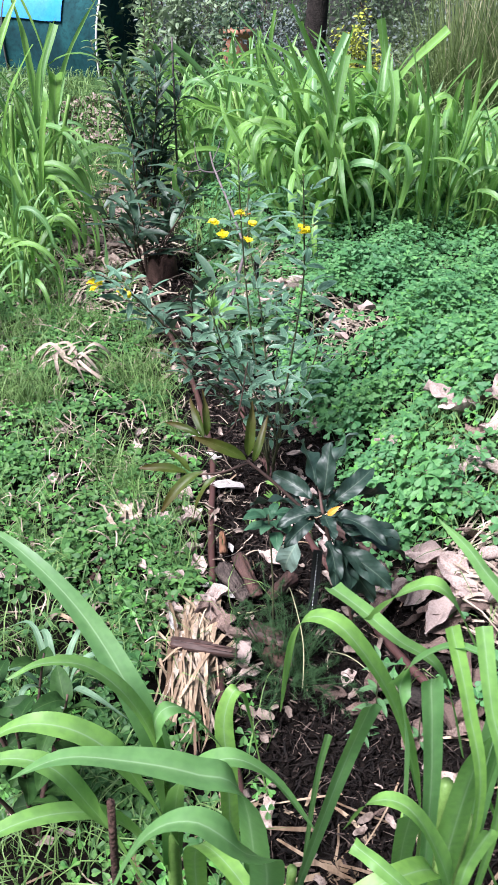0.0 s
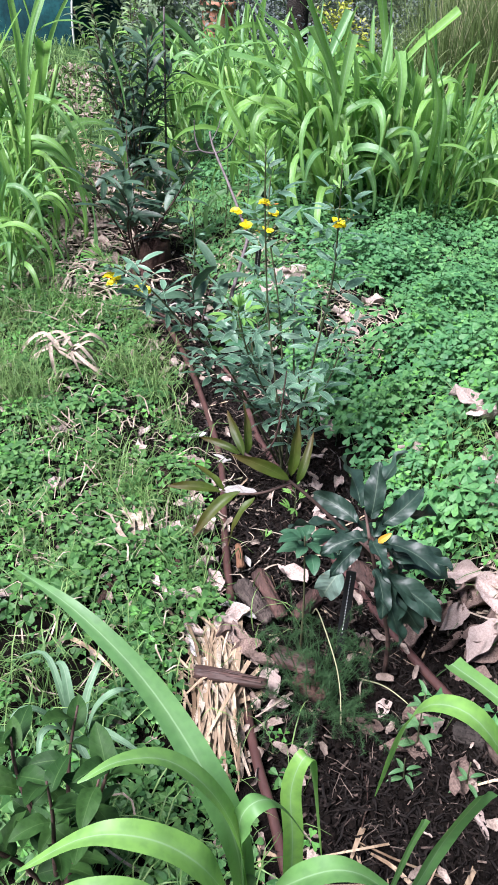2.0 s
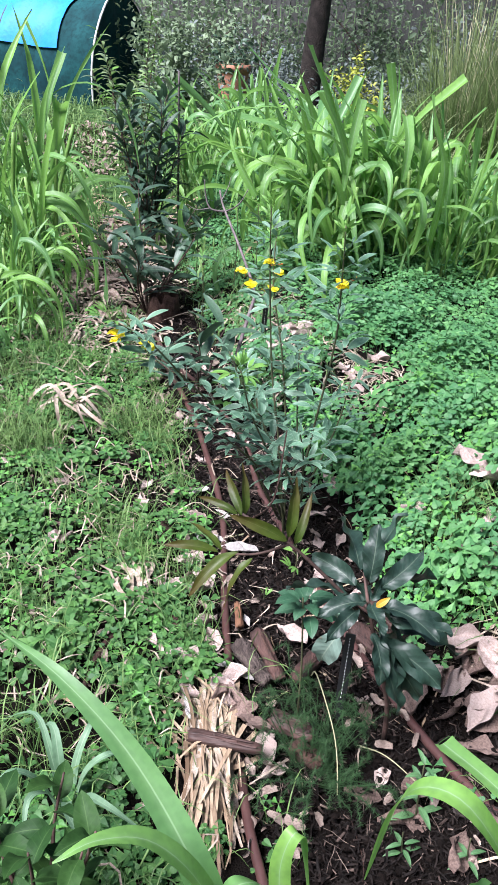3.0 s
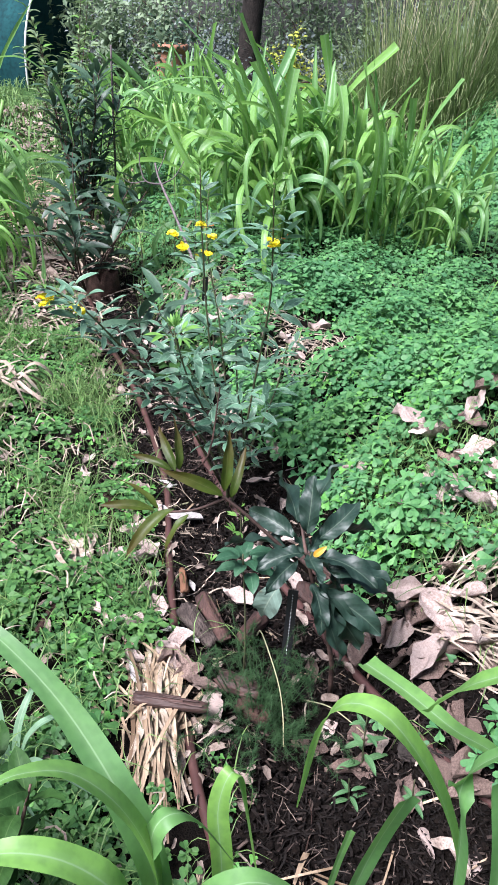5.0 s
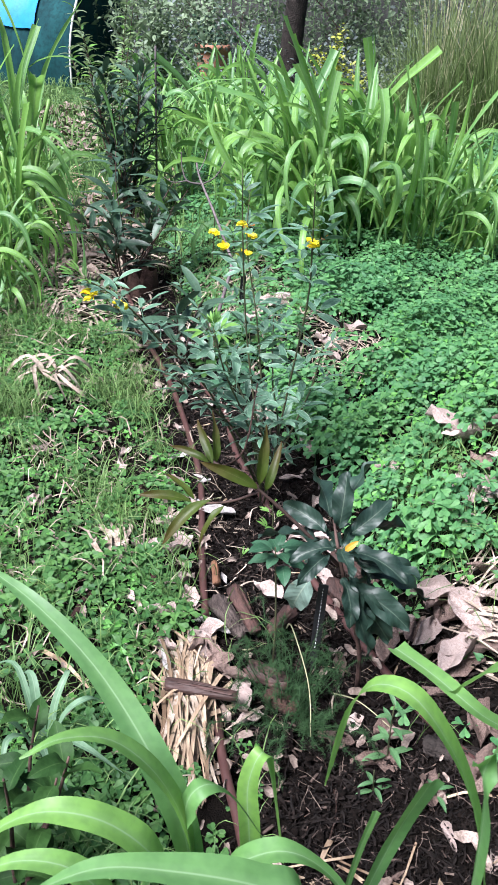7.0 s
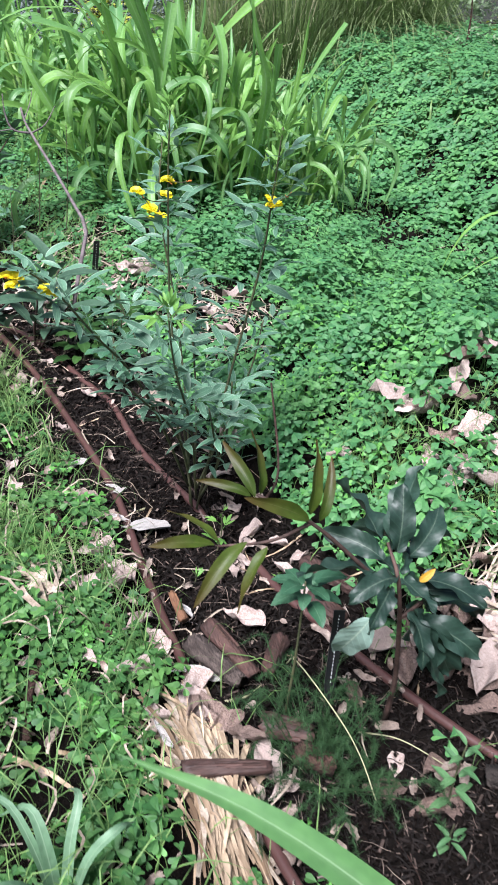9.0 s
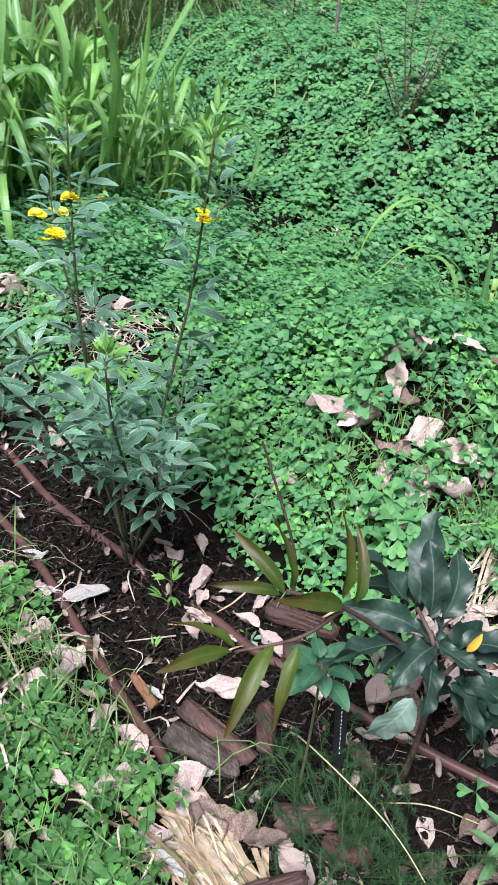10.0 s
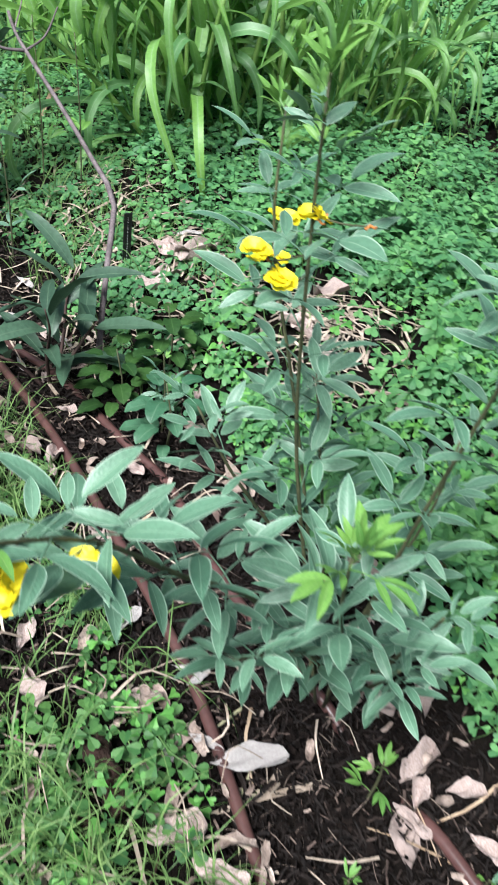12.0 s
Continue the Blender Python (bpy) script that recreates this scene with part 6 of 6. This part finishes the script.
# feathery herb
o = Vector((0.128, 1.40, float(height(0.128, 1.40))))
dill = tagged(empty("feathery_herb", o), "fine feathery dark green herb spreading over mulch", "herb")
r = random.Random(8)
for i in range(84):
    a, l = r.uniform(0, 6.28), r.uniform(0.05, 0.13)
    up, bx, by = r.uniform(0.02, 0.14), r.gauss(0.02, 0.058), r.uniform(-0.13, 0.17)
    line = curve([(bx * 0.3, by * 0.3, 0.0), (bx + 0.3 * l * math.cos(a), by + 0.3 * l * math.sin(a), up), (bx + 0.7 * l * math.cos(a), by + 0.7 * l * math.sin(a), up * 1.15), (bx + l * math.cos(a + 0.2), by + l * math.sin(a + 0.2), up * 0.8)], 26)
    g = tube(line, 0.001, 0.0004, sides=4, smooth=False)
    for k in range(4, 27):
        for m in range(7):
            b, q = r.uniform(0, 6.28), r.uniform(0.007, 0.016)
            d = np.array((math.cos(b) * q, math.sin(b) * q, r.uniform(-0.6, 0.6) * q))
            c = line[k]
            w = np.cross(d, (0.2, 0.3, 1.0))
            w = w / max(np.linalg.norm(w), 1e-6) * 0.0006
            g.add([c - w, c + w, c + d], [(0, 1, 2)])
    part("frond", g, FEATHER, dill)
part("stalk", tube([(0.004, 0.215, 0.06), (0.012, 0.19, 0.09), (0.034, 0.04, 0.105), (0.038, -0.05, 0.11), (0.034, -0.13, 0.10)], 0.0017, 0.0011, n=16, sides=5), PALE_STEM, dill, "pale bare stalk")
part("stalk", tube([(0.10, 0.06, 0.02), (0.15, 0.0, 0.06), (0.22, -0.07, 0.05)], 0.0017, 0.001, n=10, sides=5), PALE_STEM, dill, "pale bare stalk")


def bush(name, label, at, tall, wide, n, shapes, mat, seed, stems=7, low=0.15, size=(0.8, 1.15), tips=None, thick=0.0055, group="", up=0.35):
    """An upright bush: branching stems with leaves all along them."""
    r = random.Random(seed)
    o = Vector((at[0], at[1], float(height(at[0], at[1]))))
    ob = tagged(empty(name, o), label, "shrub", group)
    per = n // stems
    for k in range(stems):
        a, w = k * 2.4 + r.uniform(-0.4, 0.4), wide * r.uniform(0.3, 1.0)
        h = tall * r.uniform(0.6, 1.0) * (1.1 - 0.25 * w / wide)
        line = [(0, 0, -0.01), (w * 0.35 * math.cos(a), w * 0.35 * math.sin(a), h * 0.4), (w * 0.75 * math.cos(a + 0.2), w * 0.75 * math.sin(a + 0.2), h * 0.75), (w * math.cos(a + 0.1), w * math.sin(a + 0.1), h)]
        part("stem", tube(line, thick, thick * 0.3, n=12, sides=6, knots=0.08, seed=k), STICK, ob)
        p = curve(line, 40)
        for i in range(per):
            u = lerp(low, 1.0, (i + r.random()) / per)
            j = min(40, int(u * 40))
            b = i * 2.4 + r.uniform(-0.5, 0.5)
            part("leaf", r.choice(tips if tips and u > 0.85 else shapes), mat, ob, "", aim(p[j], (math.cos(b), math.sin(b), r.uniform(-0.2, 0.9) + up), (0, 0, 1), r.uniform(*size), r.uniform(-0.5, 0.5)))
    return ob


BAY_LEAVES = [leaf_shape(0.19, 0.040, "lance", 0.06 + 0.09 * i, 0.3, 0.04, 0.2 * (-1) ** i, 0.06, i, 10, 1).mesh("leaf", BAY) for i in range(5)]
FAN = [leaf_shape(0.12, 0.035, "lance", 0.4, 0.3, 0.03, 0.2, 0.06, i, 8, 1).mesh("leaf", PEA_NEW if i == 2 else PALE_SHRUB if i == 1 else FAR_LEAF) for i in range(3)]
bush("dark_shrub", "dark green shrub with narrow glossy leaves beside a stump", (-0.56, 4.0), 0.66, 0.40, 100, BAY_LEAVES, BAY, 5, 9, low=0.25, size=(0.7, 1.05), up=0.40)
bush("dark_shrub", "tall dark shrub with narrow glossy upright leaves", (-0.70, 5.2), 1.08, 0.24, 240, BAY_LEAVES, BAY, 6, 10, size=(0.65, 1.0), up=0.42)
bush("dark_shrub", "dark-leaved small sapling behind the flowering shrub", (-0.24, 3.13), 0.28, 0.21, 30, BAY_LEAVES, BAY, 9, 4, size=(0.8, 1.1))
bush("green_shrub", "loose green shrub with drooping narrow leaves", (-1.0, 6.6), 1.42, 0.42, 380, FAN[:2] + FAN[1:], FAR_LEAF, 7, 11, low=0.35, size=(0.5, 0.85))
CITRUS_LEAVES = [leaf_shape(0.066, 0.032, "lance", 0.3, 0.35, 0.05, 0.3, 0.08, i, 10, 2).mesh("leaf", CITRUS) for i in range(4)]
bush("citrus_bush", "small citrus bush with broad dark green leaves", (-0.315, 0.93), 0.52, 0.13, 60, CITRUS_LEAVES, CITRUS, 14, 7, 0.25)
rod("garden_stake", [(-0.08, 0.53, -0.01), (-0.065, 0.515, 0.4), (-0.05, 0.50, 0.775)], 0.004, 0.0038, BARK, "thin dark cut stem standing in grass", "stake", 0.06)
rod("garden_stake", [(-0.54, 5.3, 0.0), (-0.545, 5.3, 0.5), (-0.55, 5.3, 1.0)], 0.007, 0.006, TWIG, "thin brown stake behind the dark shrub", "stake", 0.04)

# ---- the garden further off ----
def tuft(name, label, at, tall, wide, n, mat, seed, droop=0.5, width=0.008, category="reeds"):
    r = random.Random(seed)
    z = float(height(*at))
    g = Geo()
    for i in range(n):
        a, q, th = r.uniform(0, 6.28), r.uniform(0.45, 1.0), min(1.3, abs(r.gauss(0.3, 0.6)) + 0.05)
        b = a + r.gauss(0, 0.6)
        x, y = at[0] + wide * 0.45 * r.random() * math.cos(a), at[1] + wide * 0.45 * r.random() * math.sin(a)
        l, c, n_ = tall * q * 1.15, math.sin(th), math.cos(th)
        pts = [(x + l * k * c * math.cos(b), y + l * k * c * math.sin(b), z - 0.02 + l * (k * n_ - droop * th * k ** 2.5 * 0.9)) for k in (0, 0.33, 0.66, 0.85, 1.0)]
        g.join(ribbon(pts, width * r.uniform(0.6, 1.3), n=7, fold=0.2, across=1, seed=i))
    ob = tagged(empty(name, (at[0], at[1], z)), label, category)
    back_to = Matrix.Translation((-at[0], -at[1], -z))
    part("foliage", g.moved(back_to), mat, ob)
    for k in range(16):
        a, th, l = r.uniform(0, 6.28), abs(r.gauss(0.2, 0.5)), tall * r.uniform(0.8, 1.2)
        part("culm", tube([(0.1 * math.cos(a), 0.1 * math.sin(a), 0), (0.5 * l * math.sin(th) * math.cos(a), 0.5 * l * math.sin(th) * math.sin(a), 0.5 * l * math.cos(th)), (l * math.sin(th) * math.cos(a), l * math.sin(th) * math.sin(a), l * (math.cos(th) - 0.25 * th))], 0.004, 0.002, n=7, sides=5), PALE_STEM, ob, "pale dry flower stalk" if k == 0 else "")
    return ob


for i, (x, y, tall, wide, n, words) in enumerate(((1.62, 7.8, 1.35, 0.75, 600, "large clump of fine olive green arching reeds"), (2.05, 7.4, 1.35, 0.9, 650, "clump of fine olive green reeds with dry tips"), (2.7, 7.7, 1.4, 0.9, 500, "clump of olive reeds leaning outward"),
                                                  (1.9, 8.6, 1.6, 0.9, 500, "clump of fine olive green reeds beside others"), (3.3, 7.9, 1.4, 0.9, 600, "clump of olive reeds at the top of the bank"))):
    tuft("reed_clump", words, (x, y), tall, wide, n * 2, REED, i + 1, 0.95, 0.0095)
SPECK = [leaf_shape(0.07, 0.03, "ellipse", 0.3, 0.2, 0, 0, 0.05, i, 3, 1) for i in range(3)]


def cloud(name, label, at, size, n, mat, seed, leaf=1.0, category="shrub", stems=True):
    """A far bush or crown: twigs and many small leaves in uneven clumps, as parts of one thing."""
    r = np.random.default_rng(seed)
    base = np.array([at[0], at[1], float(height(at[0], at[1])) + at[2]])
    ob = tagged(empty(name, base[:]), label, category)
    lumps = r.normal(0, 0.45, (14, 3))
    lumps[:, 2] = np.abs(lumps[:, 2]) * 1.1
    places = []
    for i in range(n):
        c = lumps[int(r.integers(len(lumps)))] + r.normal(0, 0.2, 3)
        c = c * size
        c[2] = max(c[2], 0.0) + 0.02
        places.append((int(r.integers(3)), placed(c[0], c[1], c[2], r.uniform(0, 6.28), r.uniform(0, 1.4), r.uniform(0, 6.28), leaf * r.uniform(0.6, 1.5))))
    part("foliage", scatter("foliage", SPECK, places, mat), mat, ob)
    if stems:
        for c in lumps[:7]:
            e = c * size
            part("stem", tube([(0, 0, -0.02), (e * (0.4, 0.4, 0.6))[:].tolist(), e.tolist()], 0.012, 0.004, n=6, sides=5), BARK, ob)
    return ob


cloud("lavender_bush", "low bush of fine silver-grey foliage", (0.62, 8.4, 0), (0.4, 0.4, 0.45), 1400, GREY_LEAF, 1, 0.6)
cloud("lavender_bush", "low bush of silver-grey foliage beside grass", (0.2, 9.6, 0), (0.6, 0.4, 0.5), 1400, GREY_LEAF, 2, 0.7)
for i, (x, y, w) in enumerate(((-1.2, 11.6, 0.6), (1.1, 11.4, 0.6), (0.0, 12.4, 0.7), (2.2, 11.0, 0.6))):
    cloud("grey_bush", "loose bush of silver-grey leaves further back", (x, y, 0), (w, 0.5, 0.9), 1300, GREY_LEAF, 70 + i, 0.8)
cloud("yellow_bush", "small bright yellow-green bush", (0.95, 9.8, 0.3), (0.18, 0.15, 0.45), 700, YELLOW_LEAF, 3, 0.6)
for i, (x, y, w, h) in enumerate(((-0.9, 9.8, 0.4, 0.9), (-0.2, 13.2, 0.9, 1.2), (-1.4, 12.6, 0.9, 1.3), (1.6, 12.8, 1.0, 1.3), (3.0, 11.5, 1.2, 1.4), (4.6, 10.0, 1.2, 1.2), (6.2, 9.3, 1.2, 1.2), (7.8, 8.0, 1.3, 1.2), (-3.6, 8.5, 0.9, 1.2), (2.6, 13.5, 1.2, 1.6), (0.6, 13.8, 1.0, 1.5), (-0.9, 14.2, 1.0, 1.6), (-2.3, 14.0, 1.0, 1.6), (1.5, 14.4, 1.0, 1.6), (4.2, 12.8, 1.3, 1.5))):
    cloud("garden_bush", "dark leafy bush at the back of the garden", (x, y, 0), (w, w * 0.7, h), 1500, FAR_LEAF, 20 + i, 1.1)
for i, (x, y) in enumerate(((3.2, 6.6), (3.9, 7.0), (4.6, 7.0), (5.2, 6.6))):
    cloud("flowering_weed", "tall weed with small yellow flowers on the bank", (x, y, 0), (0.25, 0.25, 0.35), 260, YELLOW_LEAF if i % 2 else FAR_LEAF, 50 + i, 0.45)

bush("bank_shrub", "thin open dark shrub growing on the clover bank", (2.32, 4.15), 0.60, 0.26, 260, FAN[:1], FAR_LEAF, 41, 9, low=0.3, size=(0.22, 0.42), thick=0.005)
rod("garden_stake", [(2.92, 5.66, float(height(2.92, 5.66)) - 0.03), (2.91, 5.66, 1.0), (2.89, 5.66, 1.35)], 0.012, 0.010, TWIG, "weathered grey stake standing on the bank", "stake", 0.05)
thing("leaf_litter", scatter("leaf_litter", FLAKES, litter(900, -2.6, -0.9, 7.2, 10.2, 0.09, lambda x, y: 1 - step(0.3, 0.5, np.abs(x + 1.75 - 0.15 * np.sin(y * 2))), 35, 0.03, 0.5), SCRAP), SCRAP,
      "pinkish dry litter on a path behind the grass", "leaf litter", kind="stuff")

# tunnel covered in shade cloth
AXIS = Vector((-0.94, 0.34, 0)).normalized()
SIDE = Vector((-0.34, -0.94, 0)).normalized()
o = Vector((-2.02, 12.35, 0.0))
shed = tagged(empty("garden_tunnel", o), "low hooped garden tunnel covered in teal shade cloth and blue tarpaulin", "garden tunnel")
HOOP = curve([(0.80, 0.0, 0.0), (0.80, 0.0, 0.5), (0.66, 0.0, 0.92), (0.36, 0.0, 1.22), (0.0, 0.0, 1.32), (-0.36, 0.0, 1.22), (-0.66, 0.0, 0.92), (-0.80, 0.0, 0.5), (-0.80, 0.0, 0.0)], 40)


def on_tunnel(along, k, out=0.0):
    """A place on the tunnel's skin: metres along it, and the share of the hoop from its near foot."""
    p = HOOP[min(40, max(0, int(round(k * 40))))]
    n = Vector((p[0], 0, max(0.0, p[2] - 0.45))).normalized()
    sag = 0.03 * math.sin(along * 5.2) * math.sin(k * 9.4) + 0.012 * math.sin(along * 17 + k * 20)
    h = 1.0 + 0.02 * math.cos(along * 5.2)
    return (AXIS * along + SIDE * (p[0] + n.x * (out + sag)) + Vector((0, 0, p[2] * h + n.z * (out + sag))))[:]


def skin(name, a0, a1, k0, k1, nx, ny, out, mat, label=""):
    g = Geo()
    for j in range(ny + 1):
        for i in range(nx + 1):
            g.v.append(on_tunnel(lerp(a0, a1, i / nx), lerp(k0, k1, j / ny), out))
            g.uv.append((i / nx, j / ny))
    g.f = [(j * (nx + 1) + i, j * (nx + 1) + i + 1, (j + 1) * (nx + 1) + i + 1, (j + 1) * (nx + 1) + i) for j in range(ny) for i in range(nx)]
    return part(name, g, mat, shed, label)


skin("cover", 0.0, 4.2, 0.0, 1.0, 50, 40, 0.0, TEAL)
skin("tarpaulin", 0.5, 3.6, 0.175, 0.62, 30, 16, 0.03, TARP, "bright blue tarpaulin")
g = Geo()
for j in range(15):
    for i, p in enumerate(HOOP):
        q = j / 14
        g.v.append((SIDE * (p[0] * q) + AXIS * (0.02 + 0.02 * math.sin(i * 0.9 + 3 * q)) + Vector((0, 0, p[2] * q)))[:])
        g.uv.append((0.5, 0.5))
g.f = [(j * 41 + i, j * 41 + i + 1, (j + 1) * 41 + i + 1, (j + 1) * 41 + i) for j in range(14) for i in range(40)]
part("end_curtain", g, TEAL, shed)
for along in (-0.03, 1.4, 2.8, 4.15):
    part("hoop", tube([on_tunnel(along, k / 20, 0.02) for k in range(21)], 0.014, 0.014, n=40, sides=6), WHITE if along < 0 else GREY_WOOD, shed, "white plastic hoop" if along < 0 else "")

# terracotta pot with a dark plant
pot = tagged(empty("plant_pot", (-0.47, 11.6, 0)), "large terracotta pot with a dark leafy plant", "plant pot")
g = Geo()
ring = [(0.14, 0.0), (0.17, 0.2), (0.2, 0.5), (0.205, 0.56), (0.225, 0.56), (0.225, 0.64), (0.195, 0.64), (0.185, 0.55), (0.0, 0.55)]
for q, z in ring:
    for k in range(24):
        g.v.append((q * math.cos(k * math.pi / 12), q * math.sin(k * math.pi / 12), z))
        g.uv.append((0.5, 0.5))
g.f = [(j * 24 + k, j * 24 + (k + 1) % 24, (j + 1) * 24 + (k + 1) % 24, (j + 1) * 24 + k) for j in range(len(ring) - 1) for k in range(24)] + [tuple(range(24))[::-1]]
part("pot", g, CLAY, pot)
places = [(int(rng.integers(3)), placed(rng.normal(0, 0.16), rng.normal(0, 0.14), 0.6 + abs(rng.normal(0, 0.18)), rng.uniform(0, 6.28), rng.uniform(0, 1.3), rng.uniform(0, 6.28), rng.uniform(0.8, 1.5))) for i in range(260)]
part("foliage", scatter("foliage", SPECK, places, BAY), BAY, pot, "dark leaves")

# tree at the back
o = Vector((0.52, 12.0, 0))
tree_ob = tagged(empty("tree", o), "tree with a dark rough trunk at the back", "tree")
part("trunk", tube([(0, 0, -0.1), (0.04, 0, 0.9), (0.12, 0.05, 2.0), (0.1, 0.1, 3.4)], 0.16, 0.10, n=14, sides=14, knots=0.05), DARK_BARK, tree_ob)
r = random.Random(6)
places = []
for k in range(9):
    a, h = k * 2.4, r.uniform(2.2, 3.4)
    e = (1.7 * math.cos(a) * r.uniform(0.6, 1), 1.7 * math.sin(a) * r.uniform(0.6, 1), h + r.uniform(0.7, 1.6))
    part("limb", tube([(0.1, 0.08, h), (e[0] * 0.5, e[1] * 0.5, lerp(h, e[2], 0.6)), e], 0.05, 0.012, n=8, sides=7), DARK_BARK, tree_ob)
    for i in range(420):
        c = [e[q] + r.gauss(0, 0.42) for q in range(3)]
        places.append((r.randint(0, 2), placed(*c, r.uniform(0, 6.28), r.uniform(0, 1.4), r.uniform(0, 6.28), r.uniform(1.0, 2.0))))
part("crown", scatter("crown", SPECK, places, FAR_LEAF), FAR_LEAF, tree_ob)

# board fence that closes the garden
fence = tagged(empty("fence", (0, 15.0, 0)), "weathered grey board fence behind the garden", "fence")
g = Geo()
g.add([(sx * 0.07, sy * 0.011, sz) for sz in (0, 1.7) for sx, sy in ((-1, -1), (1, -1), (1, 1), (-1, 1))], [(3, 2, 1, 0), (4, 5, 6, 7), (0, 1, 5, 4), (1, 2, 6, 5), (2, 3, 7, 6), (3, 0, 4, 7)])
board = g.mesh("board", GREY_WOOD, False)
for i in range(110):
    part("board", board, GREY_WOOD, fence, at=Matrix.Translation((-7 + i * 0.15, r.uniform(-0.004, 0.004), r.uniform(-0.02, 0.02))))
for z in (0.35, 1.35):
    part("rail", tube([(-7.1, 0.04, z), (1, 0.04, z), (9.4, 0.04, z)], 0.03, 0.03, n=6, sides=4), GREY_WOOD, fence)
